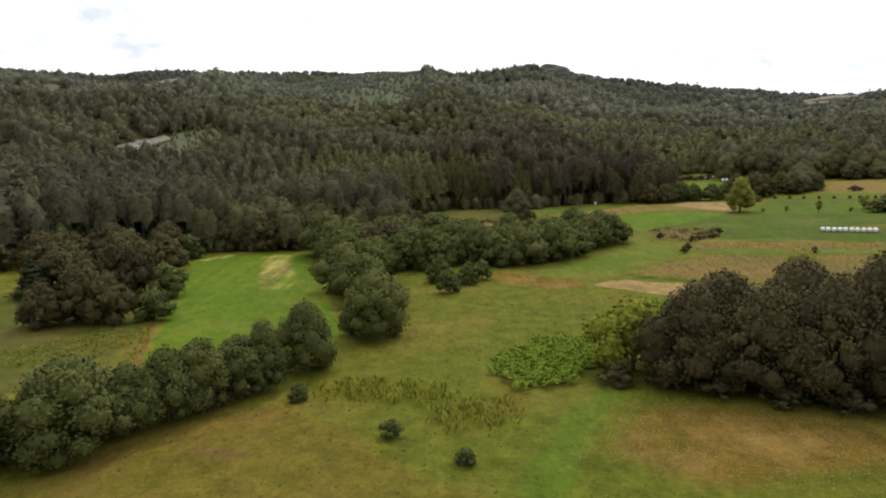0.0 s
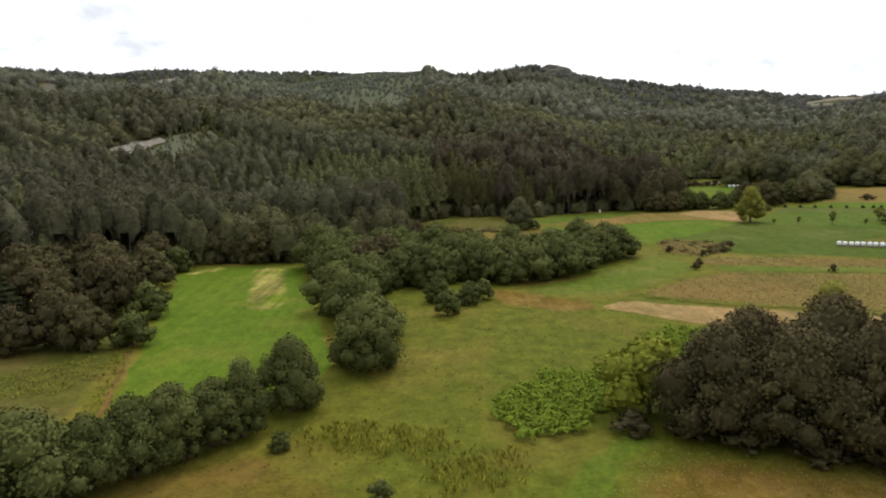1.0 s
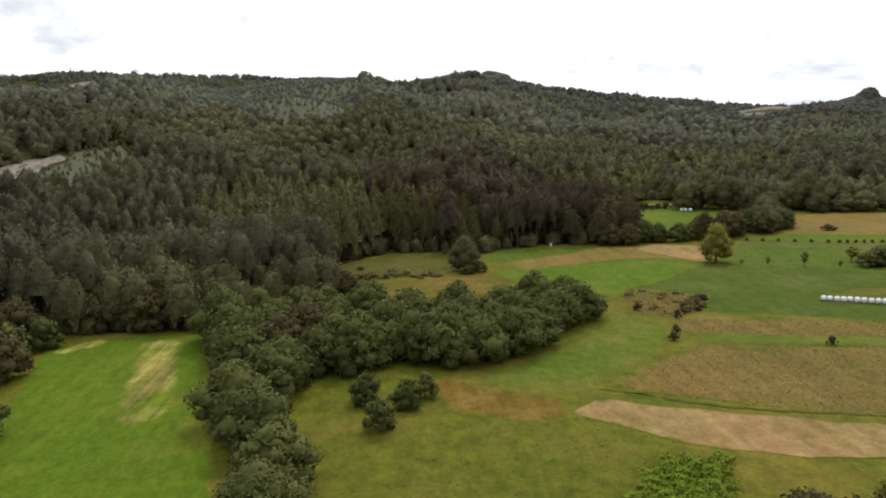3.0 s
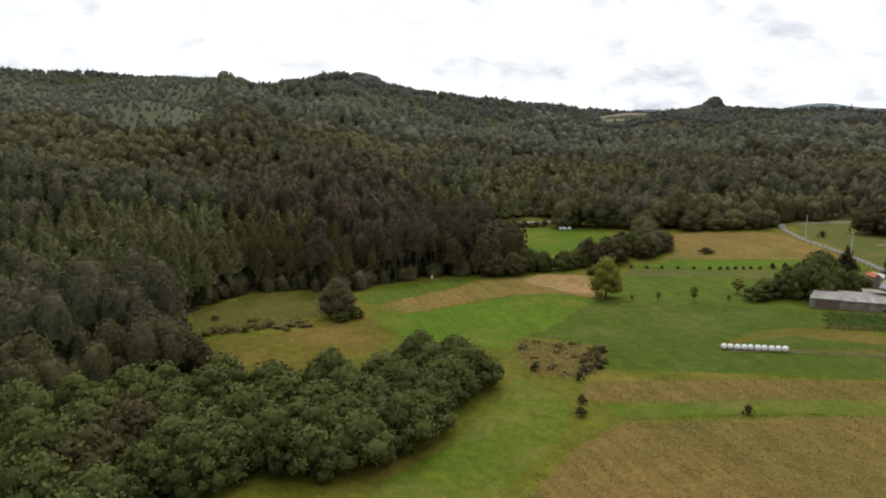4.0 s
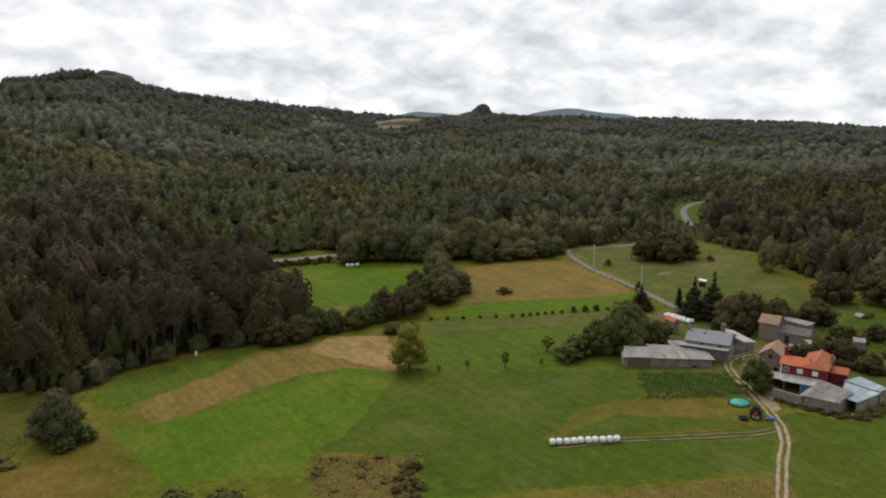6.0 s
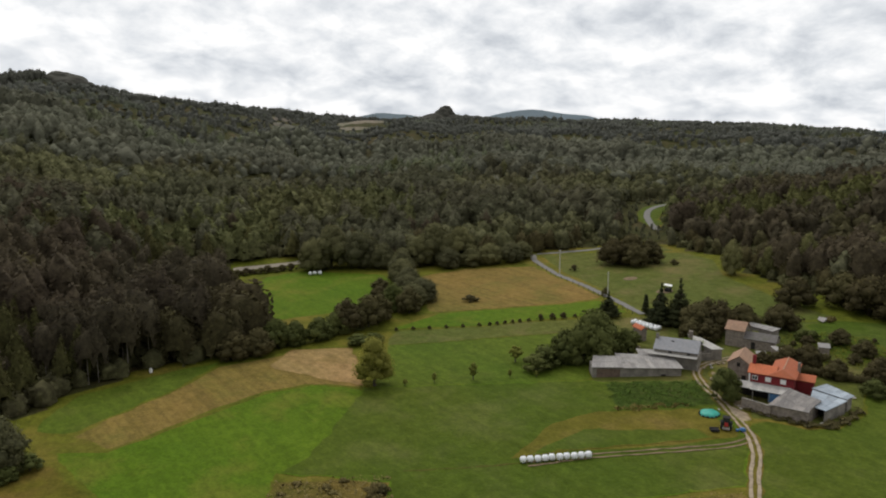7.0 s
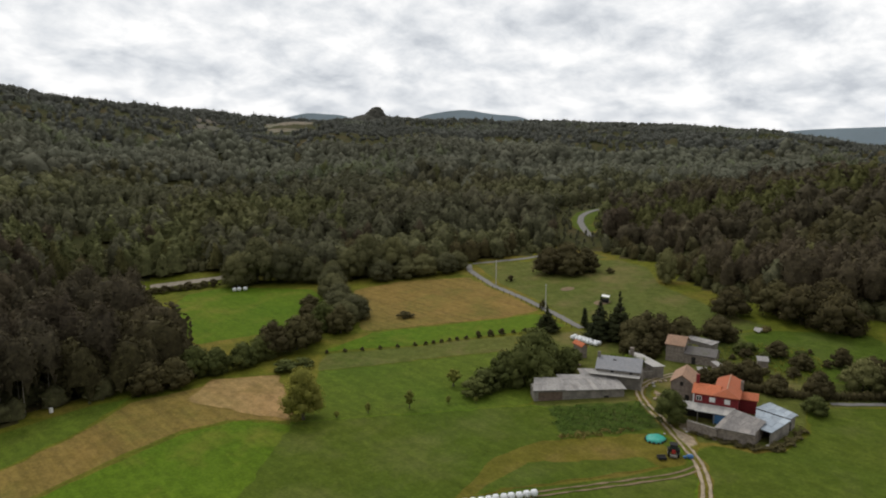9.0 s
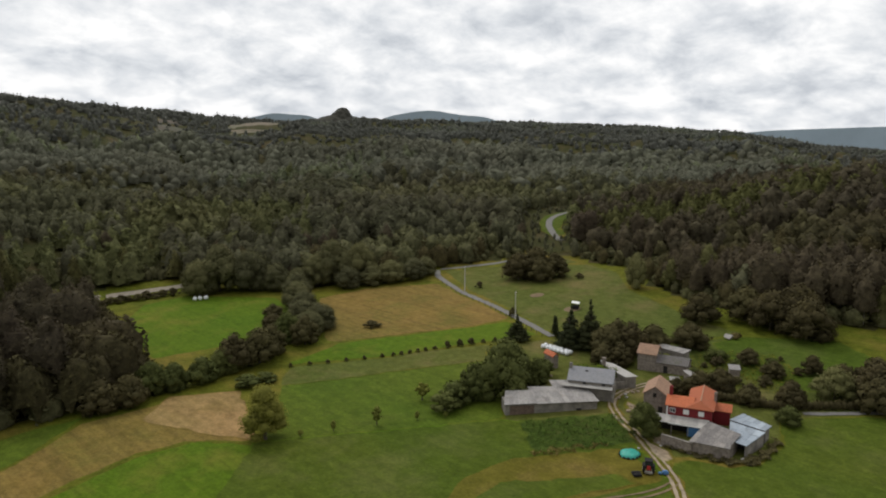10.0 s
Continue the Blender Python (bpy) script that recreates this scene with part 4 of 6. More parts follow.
def plant(kind, x, y, h, w, label, category="tree", group="", sink=0.0):
    """Sets a tree of a kind at a place, with its own height, breadth and turn."""
    k = pick.randrange(len(KINDS[kind]))
    src = KINDS[kind][k]
    m = Matrix.Translation(at(x, y, -sink)) @ pose(0, 0, 0, 0, 0, pick.uniform(0, 360)) @ Matrix.Diagonal((w / src["w"], w / src["w"], h / src["h"], 1))
    if (kind, k) not in made:
        ob = root(src["name"], m, label, category, group)
        for nm in ("trunk", "crown"):
            new(nm, src[nm]).parent = ob
        made[kind, k] = ob
        return ob
    ob = copy_thing(made[kind, k], Matrix())
    ob.matrix_basis = m
    return tagged(ob, label, category, group)


HEDGE = "hedgerow trees"
for x, y, h, w in [(-37, 65.2, 10, 11.2), (-46, 62, 9.5, 10.5), (-33.4, 69.7, 7.4, 7), (-30.3, 72.5, 8.2, 7.5), (-51, 53, 8, 9), (-41, 70, 7, 8)]:
    plant("hedge_oak", x, y, h, w, "dark green leafy oak in a hedgerow", group=HEDGE)
for x, y, h, w in [(-27.4, 75, 9.2, 6.4), (-24.3, 78.8, 8.3, 6.4), (-21.9, 81, 9.2, 5.3), (-29, 77, 6.5, 5), (-35, 70, 6.5, 5.5)]:
    plant("alder", x, y, h, w, "slender leafy alder in a hedgerow", group=HEDGE)
plant("hedge_oak", -18.1, 88.3, 9.2, 7.6, "rounded dark green tree at a hedge end", group=HEDGE)
plant("hedge_oak", -11.0, 103.2, 10.2, 10.6, "broad dome-shaped oak at a field corner", group=HEDGE)
for x, y, h, w in [(-11.5, 117, 8.3, 10), (-15, 128, 8.8, 10.5), (-20, 137, 9.6, 10.5), (-17, 146, 9, 10), (-22, 155, 10, 11), (-24, 166, 10.4, 12), (-31, 180, 11.5, 12), (-28, 173, 10, 10)]:
    plant("oak", x, y, h, w, "rounded green tree in a field hedge", group="field hedge trees")
for x, y, h, w in [(-57, 115.5, 9, 8), (-62, 116.8, 10, 9), (-67.5, 114, 7.8, 8), (-60, 137, 11, 9), (-66, 139.5, 11.4, 9.5), (-72, 137, 9.5, 8.5), (-66, 162, 9.4, 11), (-70, 150, 10, 11), (-80, 142, 9, 11), (-76, 165, 10, 12), (-90, 160, 10, 12)]:
    plant("dark", x, y, h, w, "dense dark green tree beside rough pasture", group="pasture edge trees")
for x, y, h, w in [(-66.3, 180, 6.4, 6.8), (-54.7, 135, 7, 7.4), (-50, 117, 5.7, 6.5), (-70, 174, 7, 8)]:
    plant("small", x, y, h, w, "small rounded willow at the field edge", group="pasture edge trees")
for x, y, h, w in [(-100, 170, 9, 11), (-110, 165, 9, 11), (-87, 180, 10, 12), (-99, 184, 10, 12), (-74, 185, 9.5, 11), (-60, 193, 10, 11), (-50, 192, 10, 11), (-42, 194, 11, 11), (-82, 172, 8, 10), (-93, 174, 8, 10), (-118, 176, 10, 12)]:
    plant("dark", x, y, h, w, "round dark tree along the wood edge", group="wood edge trees")
for x, y, h, w in [(-150, 190, 25, 12), (-140, 194, 24, 11), (-131, 198, 25, 12), (-143, 203, 26, 12), (-124, 203, 23, 11), (-158, 184, 24, 12)]:
    plant("euc", x, y, h, w, "tall dark eucalyptus above the wood edge", group="tall eucalyptus")
plant("conifer", -82, 136, 9, 7, "thin dark pine in rough pasture")
for x, y, h, w in [(-17.1, 77.3, 2.3, 2.4), (-5.5, 66.6, 2.0, 2.4), (1.8, 60.2, 1.6, 2.0)]:
    plant("small", x, y, h, w, "lone dark bush in the meadow", "bush", "meadow bushes")
for x, y, h, w in [(-1.2, 142, 5.5, 5), (1, 132, 4.9, 4.8), (5.1, 139.5, 5, 4.9), (8.2, 143.7, 4.2, 4)]:
    plant("small", x, y, h, w, "rounded willow bush standing in the meadow", group="willow bushes")

for x, y, h, w in [(-44, 62.5, 3.0, 5), (-40, 65.5, 3.2, 5), (-36.5, 67.5, 2.8, 4.5), (-33.5, 70.5, 3.0, 4.5), (-30.5, 73.5, 3.0, 4.5), (-27.5, 76, 2.8, 4.5), (-25, 78.8, 2.6, 4), (-22.5, 82, 2.4, 3.6)]:
    plant("bush", x, y, h, w, "dark bramble filling the hedge foot", "bush", "hedge brambles")

# thicket of tall oaks beside the bracken
plant("chestnut", 23.8, 84.5, 9.0, 11.0, "yellow-green flowering chestnut at a thicket edge")
for x, y, h, w in [(29, 79, 12, 11), (34, 82, 12.5, 12), (36, 75, 12.2, 11.5), (42, 80, 13.5, 12.5), (42, 72.5, 13.5, 11), (49, 76, 15, 13), (50, 69, 14.5, 12), (57, 73, 15, 13), (46, 87, 12.5, 12), (58, 83, 14, 13), (64, 68, 14, 13), (38, 90, 10, 10)]:
    plant("big", x, y, h, w, "tall dark oak in a dense thicket", group="thicket oaks")
plant("willow", 47.5, 91, 13.5, 7.5, "pale willow rising behind a thicket")
for x, y, h, w in [(20.5, 79.5, 2.5, 4.5), (25.5, 77.5, 2.6, 4.5), (31, 74.5, 2.6, 5), (36.5, 71, 2.8, 5), (42, 68.5, 2.8, 5), (48, 65, 3, 5)]:
    plant("bush", x, y, h, w, "dark bramble bush under oaks", "bush", "thicket brambles")

# grove of willows in the damp ground
GROVE = [(-24, 163), (-16, 152), (-6, 156), (6, 163), (13, 160), (22, 157), (34, 168), (45, 179), (49, 189), (43, 196), (36, 196), (24, 192), (10, 190), (-8, 196), (-26, 190)]
g = np.random.default_rng(21)
spots = []
for _ in range(6000):
    p = g.uniform((-30, 150), (58, 200))
    if inside(GROVE, *p) and all(np.hypot(*(p - q)) > 6.3 for q in spots):
        spots.append(p)
for x, y in spots:
    if x < -12 and g.random() < 0.25:
        plant("dark", x, y, g.uniform(8.5, 11.5), g.uniform(9.5, 12.0), "dark rounded tree in a dense grove", group="grove trees")
    else:
        plant("oak", x, y, g.uniform(7.2, 9.8), g.uniform(8.4, 11.5), "rounded willow in a dense grove", group="grove trees")
plant("small", 12.1, 158.5, 8, 8, "rounded willow at the grove edge", group="grove trees")

# trees along the far field edges
plant("park", 26.6, 246, 10.8, 9.6, "grey-green round tree at the wood edge")
for x, y, h, w in [(27, 241, 3.2, 4.5), (31, 243.5, 3.4, 4.5)]:
    plant("small", x, y, h, w, "low dark bush at the wood edge", "bush")
plant("willow", 102.8, 239.2, 12.2, 8.8, "tall ragged willow at a field corner")
for x, y, h, w in [(97, 284, 8, 8.5), (102, 282, 7, 8), (109, 281, 7, 8), (116, 283, 7, 8), (99, 296, 7, 8), (100, 305, 7.5, 8), (102, 315, 8, 8), (105, 326, 8, 8), (107, 337, 8, 8), (108, 348, 9, 9), (120, 284, 10, 11), (127, 283, 10, 11), (133, 286, 9, 9), (145, 287, 9, 9), (143, 294, 9, 9), (141, 299, 5, 7), (147, 309, 5, 7), (153, 318, 5.5, 8)]:
    plant("dark" if pick.random() < 0.5 else "oak", x, y, h, w, "round green tree in a field boundary", group="boundary trees")
for x, y, h, w in [(84, 281, 8, 10), (90, 280, 7.5, 9)]:
    plant("dark", x, y, h, w, "low dark tree at the wood edge", group="boundary trees")
for x, y, h, w in [(151, 294, 8, 10), (157, 297, 8.5, 11), (156, 305, 8.5, 10), (162, 313, 9, 10), (166, 323, 10, 10), (172, 332, 11, 11)]:
    plant("park", x, y, h, w, "rounded grey-green tree between the fields", group="boundary trees")
for i in range(9):
    x, y = 120 + 3.1 * i, 384.5 - 0.75 * i + (1.2 if i % 2 else 0)
    plant("bush", x, y, 2.2 + 0.5 * (i % 3), 5.2, "low dark hedge bush beside the country road", "bush", "roadside hedge")
for x, y, h, w in [(116, 270, 3.0, 7), (121, 269, 2.6, 6)]:
    plant("small", x, y, h, w, "low green bramble bank", "bush")
for x, y, h, w in [(152, 371, 14, 13), (160, 370, 19, 17), (169, 362, 16.5, 15), (176, 353, 11, 11), (182, 347, 9, 10), (190, 346, 13, 12), (197, 344, 18, 16), (206, 338, 16, 14)]:
    plant("park", x, y, h, w, "large broad tree behind the far fields", group="field corner trees")
for x, y, h, w in [(205, 329, 8, 10), (213, 326, 9, 11), (222, 322, 9, 10), (230, 324, 8, 9), (196, 333, 9, 10)]:
    plant("park", x, y, h, w, "round green tree behind the hay field", group="field corner trees")
for x, y, h, w in [(247, 287, 11, 13), (254, 283, 12, 14), (259, 278, 10, 12), (250, 278, 9, 11)]:
    plant("dark", x, y, h, w, "dark tree in a clump on the pasture", group="pasture clump")
for x, y, h, w in [(237, 206, 9.5, 11.5), (247, 196, 11, 13), (243, 187, 12, 14), (240, 176, 12, 14), (250, 182, 13, 14)]:
    plant("dark", x, y, h, w, "dense dark tree at the pasture edge", group="pasture edge trees")
for x, y, h, w in [(262, 243, 13, 8), (268, 232, 11, 7), (285, 226, 14, 8), (296, 205, 13, 8)]:
    plant("cream", x, y, h, w, "pale flowering tree standing in the wood edge", group="pale wood trees")
plant("bush", 168.9, 284.5, 2.4, 5.5, "lone dark bush in the hay field", "bush")
plant("bush", 228, 291, 2.6, 3.5, "lone round bush in the pasture", "bush")
plant("bush", 262, 268, 2.4, 3.5, "lone round bush in the pasture", "bush")
for x, y in [(58.3, 166), (85.3, 157.5), (61, 171), (66, 182), (60, 190)]:
    plant("bush", x, y, 1.8, 2.0, "dark gorse bush in dry grass", "bush", "gorse bushes")
gg = np.random.default_rng(33)
SCRUB = [(64, 211), (82, 200), (71, 184), (66, 183), (59, 188), (61, 202)]
for p in gg.uniform((58, 182), (83, 212), (34, 2)):
    if inside(SCRUB, *p):
        plant("gorse", *p, gg.uniform(0.35, 0.8), gg.uniform(1.2, 2.6), "brown-green gorse bush in dry scrub", "bush", "gorse bushes")
for p in gg.uniform((-11, 238), (20, 254), (5, 2)):
    plant("gorse", *p, gg.uniform(0.6, 1.6), gg.uniform(1.8, 4.0), "grey-brown scrub bush in a damp clearing", "bush", "clearing scrub")

# dark thicket and grey brush at the clearing, and gorse along the scrub's side
for p in gg.uniform((-26, 208), (-4, 246), (26, 2)):
    if p[0] + 0.35 * (p[1] - 210) < -3:
        plant("dark", *p, gg.uniform(4.0, 8.5), gg.uniform(4.5, 7.5), "dark scrubby tree beside the clearing", group="clearing trees")
for i in range(16):
    plant("gorse", -7 + 1.65 * i + gg.uniform(-0.8, 0.8), 241.5 + gg.uniform(-4.5, 4.5), gg.uniform(0.6, 1.8), gg.uniform(2.0, 4.2), "grey-brown brush across the clearing", "bush", "clearing brush")
for i in range(18):
    t = gg.uniform(0, 1)
    plant("gorse" if i % 3 else "bush", 72.0 + 8.0 * t + gg.uniform(-4.0, 1.0), 185.5 + 13 * t, gg.uniform(0.7, 1.8), gg.uniform(1.6, 3.2), "dark green gorse in dry scrub", "bush", "gorse bushes")

# shrubs in a row, and young fruit trees
row = np.array([(131, 273.2), (154, 259), (166, 253.8), (184, 244.8)])
for i in range(17):
    t = i / 16 * 3
    k = min(int(t), 2)
    x, y = row[k] + (row[k + 1] - row[k]) * (t - k)
    s = 2.2 if i in (12, 13, 14) else 1.3
    plant("bush", x, y, s, s * 1.1, "small clipped shrub in a boundary row", "bush", "boundary shrubs")
for x, y, h, w in [(139.5, 229.3, 4.8, 4), (123.3, 226.8, 4.4, 2.8), (131, 222, 2.2, 1.6), (115, 231.5, 2.6, 1.8), (108.5, 234.5, 1.8, 1.5), (136, 218, 1.6, 1.3)]:
    plant("sapling", x, y, h, w, "young fruit tree in grass", group="orchard trees")

# trees round the farm
for x, y, h, w in [(152, 217.5, 10.5, 10), (158, 219, 12.5, 12), (149, 221, 9, 9), (163, 221, 10.5, 9), (165, 214.5, 7, 6), (154, 212.5, 6, 6)]:
    plant("oak", x, y, h, w, "broad green tree behind the sheds", group="farm trees")
for x, y, h, w in [(143, 222, 5.5, 8), (139, 221, 4.5, 7), (171, 217, 5, 6)]:
    plant("small", x, y, h, w, "low round tree beside the orchard", group="farm trees")
for x, y, h, w in [(188.5, 240, 8, 6.5), (196, 219.6, 14, 7.6), (193.0, 224, 12.5, 7.6)]:
    plant("conifer", x, y, h, w, "dark pointed conifer by the farm lane", group="farm conifers")
plant("cypress", 198.5, 233.3, 6.5, 3.4, "clipped dark cypress by the lane")
for x, y, h, w in [(193, 212, 9, 10), (199, 208, 9.5, 10), (204, 204, 8, 9), (190, 206, 6, 7), (187, 210, 5, 6), (200, 213, 9, 9)]:
    plant("dark", x, y, h, w, "dark tree behind the farm houses", group="farm trees")
plant("alder", 156.4, 180.4, 8.2, 6.8, "upright dense green tree in the farmyard")
for x, y, h, w in [(213, 198, 7.5, 10), (185.5, 182, 5.5, 7), (189, 178.5, 6, 7), (182, 186, 4, 5), (190, 172, 3.6, 5), (210.8, 180.7, 4.5, 5.5), (206.2, 172.5, 4.2, 5.5), (191, 163.5, 5.5, 6.5), (188.6, 178.2, 4.5, 6), (213.8, 166, 5, 5)]:
    plant("dark", x, y, h, w, "dark shrubby tree in the farm garden", group="garden trees")
gs = np.random.default_rng(57)
GARDEN = [(203, 196), (214, 192), (222, 178), (212, 168), (196, 168), (187, 178), (186, 186), (193, 192)]
for p in gs.uniform((186, 168), (222, 196), (38, 2)):
    if inside(GARDEN, *p) and not (186 < p[0] < 204 and 184 < p[1] < 200 and gs.random() < 0.5):
        h = gs.uniform(1.0, 3.2)
        plant("small" if h > 2.6 else "bush", *p, h, h * gs.uniform(1.1, 1.6), "untidy garden shrub in long grass", "bush", "garden shrubs")
for x, y, h, w in [(200, 148.5, 8, 9), (206, 150, 9, 10), (204, 143, 9, 9), (212, 152, 8, 9), (209, 158, 6, 7), (214, 146, 9, 10), (192.5, 163.8, 5.5, 6), (186, 171, 4, 5)]:
    plant("dark", x, y, h, w, "dense dark tree along the lane hedge", group="lane trees")
plant("cream", 201.5, 157.5, 7.5, 9.5, "cream-flowering chestnut by the hedge")
plant("small", 181.5, 160.5, 4.2, 5.4, "round dark bush beside the lane", "bush")
plant("bush", 207, 257, 3.2, 3.0, "upright bush beside the lane", "bush")


# ---------------------------------------------------------------- woods
CLEARINGS = [
    ("rocky_clearing", [(-162, 345), (-171, 362), (-175, 380), (-172, 398), (-162, 412), (-154, 404), (-157, 385), (-153, 352)], "rock", "pale rocky clearing on the wooded slope"),
    ("plantation", [(-8, 530), (-20, 760), (-26, 1030), (-120, 1025), (-235, 1000), (-300, 900), (-225, 770), (-130, 620), (-85, 545)], "young", "pale green young plantation on the hillside"),
    ("bare_slope", [(570, 1120), (650, 1100), (760, 1290), (800, 1390), (735, 1440), (680, 1330)], "tan", "tan bare field below the ridge"),
    ("cut_slope", [(385, 960), (443, 990), (560, 1260), (530, 1300)], "cleared", "cleared brown slope below the ridge"),
    ("rock_slope", [(-359, 900), (-334, 918), (-299, 829), (-322, 814)], "rock", "grey rock face near the skyline"),
    ("road_verge", [(312, 316), (318, 314), (332, 327), (345, 335), (362, 341), (372, 341), (373, 349), (364, 353), (352, 353), (338, 346), (322, 333)], "ley", "bright grass verge inside a road bend"),
    ("young_clearing", [(-157, 422), (-142, 451), (-120, 410), (-126, 346), (-150, 330), (-153, 350)], "young", "clearing with pale young trees beside rocks"),
    ("bend_scrub", [(280, 308), (300, 292), (335, 322), (366, 341), (386, 343), (392, 362), (374, 370), (345, 366), (316, 347)], "floor", "rough scrub in front of a road bend"),
    ("heath_slope", [(-323, 565), (-372, 676), (-371, 700), (-317, 587)], "cleared", "dull cleared heath on the hillside"),
]
for nm, pts, mat, label in CLEARINGS:
    field(nm, pts, M[mat], label, 0.6 if nm == "road_verge" else 0.3, "clearing", 8, 2.0, 14.0)


def edge_distance(x, y):
    """Metres from the open land's edge."""
    best = np.full(len(x), 1e9)
    for k in range(len(OPEN)):
        (x1, y1), (x2, y2) = OPEN[k - 1], OPEN[k]
        d2 = (x2 - x1) ** 2 + (y2 - y1) ** 2
        t = np.clip(((x - x1) * (x2 - x1) + (y - y1) * (y2 - y1)) / d2, 0, 1)
        best = np.minimum(best, np.hypot(x - x1 - t * (x2 - x1), y - y1 - t * (y2 - y1)))
    return best


def shell(rng, form, h, w, fine, base):
    """The closed leafy surface of a crown, lumpy, open underneath: vertices, triangles and normals."""
    bm = bmesh.new()
    bmesh.ops.create_icosphere(bm, subdivisions=fine, radius=1)
    v, f = np.array([x.co[:] for x in bm.verts]), np.array([[q.index for q in p.verts] for p in bm.faces])
    bm.free()
    lean = rng.uniform(0, 6.3)
    v = v @ np.array([[math.cos(lean), math.sin(lean), 0], [-math.sin(lean), math.cos(lean), 0], [0, 0, 1]])
    f = f[(v[f][:, :, 2] > -0.45).all(1)]
    wave = sum(np.sin(v @ rng.normal(0, k, 3) + rng.uniform(0, 6.3)) for k in (2.2, 3.0, 4.5, 4.5, 6.5))
    v = v * (1 + 0.085 * wave[:, None])
    t = np.clip((v[:, 2] + 0.45) / 1.45, 0, 1.2)
    if form == "cone":
        wide = (1 - 0.82 * np.clip(t, 0, 1)) * 1.25
        v = np.column_stack([v[:, 0] * w / 2 * wide, v[:, 1] * w / 2 * wide, h * (base + (1 - base) * t)])
    else:
        v = np.column_stack([v[:, 0] * w / 2, v[:, 1] * w / 2, h * (base + (1 - base) * t)])
    used = np.unique(f)
    back = np.zeros(len(v), int)
    back[used] = np.arange(len(used))
    v, f = v[used], back[f]
    fn = np.cross(v[f[:, 1]] - v[f[:, 0]], v[f[:, 2]] - v[f[:, 0]])
    n = np.zeros_like(v)
    for i in range(3):
        np.add.at(n, f[:, i], fn)
    return v, f, n / (np.linalg.norm(n, axis=1)[:, None] + 1e-9)


def wood_template(seed, kind, level):
    """A woodland tree, 1 unit = 1 m: a lumpy leafy crown with sprays of leaves standing out of it.
    Gives its height, the sprays as quads, the crown's triangles, and a tint and normal for every vertex."""
    rng = np.random.default_rng(seed)
    h, w, base = {"tall": ((15.0, 13.0, 12.5, 15.5)[level], 6.9, (0.28, 0.1, 0.0, 0.30)[level]), "cone": (12.0, 6.2, 0.12), "round": (10.5, 7.8, 0.04)}[kind]
    v, f, n = shell(rng, kind, h, w, (1, 1, 1, 2)[level], base)
    count, card = (210, 64, 10, 420)[level], (0.72, 1.15, 1.9, 0.52)[level]
    fn = np.cross(v[f[:, 1]] - v[f[:, 0]], v[f[:, 2]] - v[f[:, 0]])
    area = np.linalg.norm(fn, axis=1)
    pick_ = rng.choice(len(f), count, p=area / area.sum())
    bary = rng.dirichlet((1, 1, 1), count)[:, :, None]
    p, out = (v[f[pick_]] * bary).sum(1), (n[f[pick_]] * bary).sum(1)
    p = p + out * rng.uniform(-0.3, 0.8, (count, 1)) * card
    face = out + rng.normal(0, 0.7, out.shape)
    face /= np.linalg.norm(face, axis=1)[:, None]
    a = np.cross(face, rng.normal(size=face.shape))
    a /= np.linalg.norm(a, axis=1)[:, None]
    b = np.cross(face, a)
    s = card * rng.uniform(0.5, 1.0, (count, 1))
    s2 = s * rng.uniform(0.4, 0.8, (count, 1))
    q = np.stack([p - a * s, p - b * s2, p + a * s, p + b * s2], 1).reshape(-1, 3)
    soft = out * 0.75 + face * 0.4
    v = np.column_stack([v[:, :2] * 0.88, h * base + (v[:, 2] - h * base) * 0.92])
    # crown surface tinted darker than the sprays, inner shade put into the tint
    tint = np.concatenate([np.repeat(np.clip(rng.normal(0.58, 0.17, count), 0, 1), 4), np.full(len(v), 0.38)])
    return h, len(q), f, np.concatenate([q, v]), tint, np.concatenate([np.repeat(soft, 4, 0), n])


LEVELS = [[(k, [wood_template(200 + 10 * lv + i + 3 * j, k, lv) for i in range(4)]) for j, k in enumerate(("tall", "cone", "round"))] for lv in range(4)]


def wood(name, r_in, r_out, spacing, level, mats, label, trunks, seed, scale=1.0, fringe=None, only=None, within=None, poly=None, even=False, skip=None, broad=1.0, leafy=0.55, out=None):
    """A wood as one mass of trees, in stands of different kinds."""
    rng = np.random.default_rng(seed)
    span = r_out + 60
    n = int(2 * span / spacing)
    gx, gy = np.meshgrid(np.linspace(-span, span, n), np.linspace(-span, span, n))
    x = gx.ravel() + rng.uniform(-0.6, 0.6, n * n) * spacing + CENTRE[0]
    y = gy.ravel() + rng.uniform(-0.6, 0.6, n * n) * spacing + CENTRE[1]
    dx, dy = x - CENTRE[0], y - CENTRE[1]
    r, az = np.hypot(dx, dy), np.degrees(np.arctan2(dx, dy))
    crest = np.interp(az, RIDGE_AZ, RIDGE_R) + 40
    rj = r + rng.normal(0, 28, len(r))
    ok = (rj > r_in) & (rj < r_out) & (r < crest) & (az > (-58 if r_in < 300 else -38)) & (az < 82) & ~inside(OPEN, x, y)
    for k, (_, c, *_) in enumerate(CLEARINGS):
        ok &= inside(c, x, y) if k == within else ~inside(c, x, y)
    if poly:
        ok &= inside(poly, x, y)
    if out:
        ok &= ~inside(out, x, y)
    x, y = x[ok], y[ok]
    if fringe:
        d = edge_distance(x, y)
        x, y = x[d < fringe], y[d < fringe]
    if skip:
        far = ~(inside(skip, x, y) & (edge_distance(x, y) < 30))
        x, y = x[far], y[far]
    z = height(x, y)
    stand = np.sin(x / 61 + 2) * np.cos(y / 47) + 0.5 * np.sin(x / 29 + y / 37) + 0.4 * np.sin(x / 110 - y / 71) + rng.normal(0, 0.28, len(x))
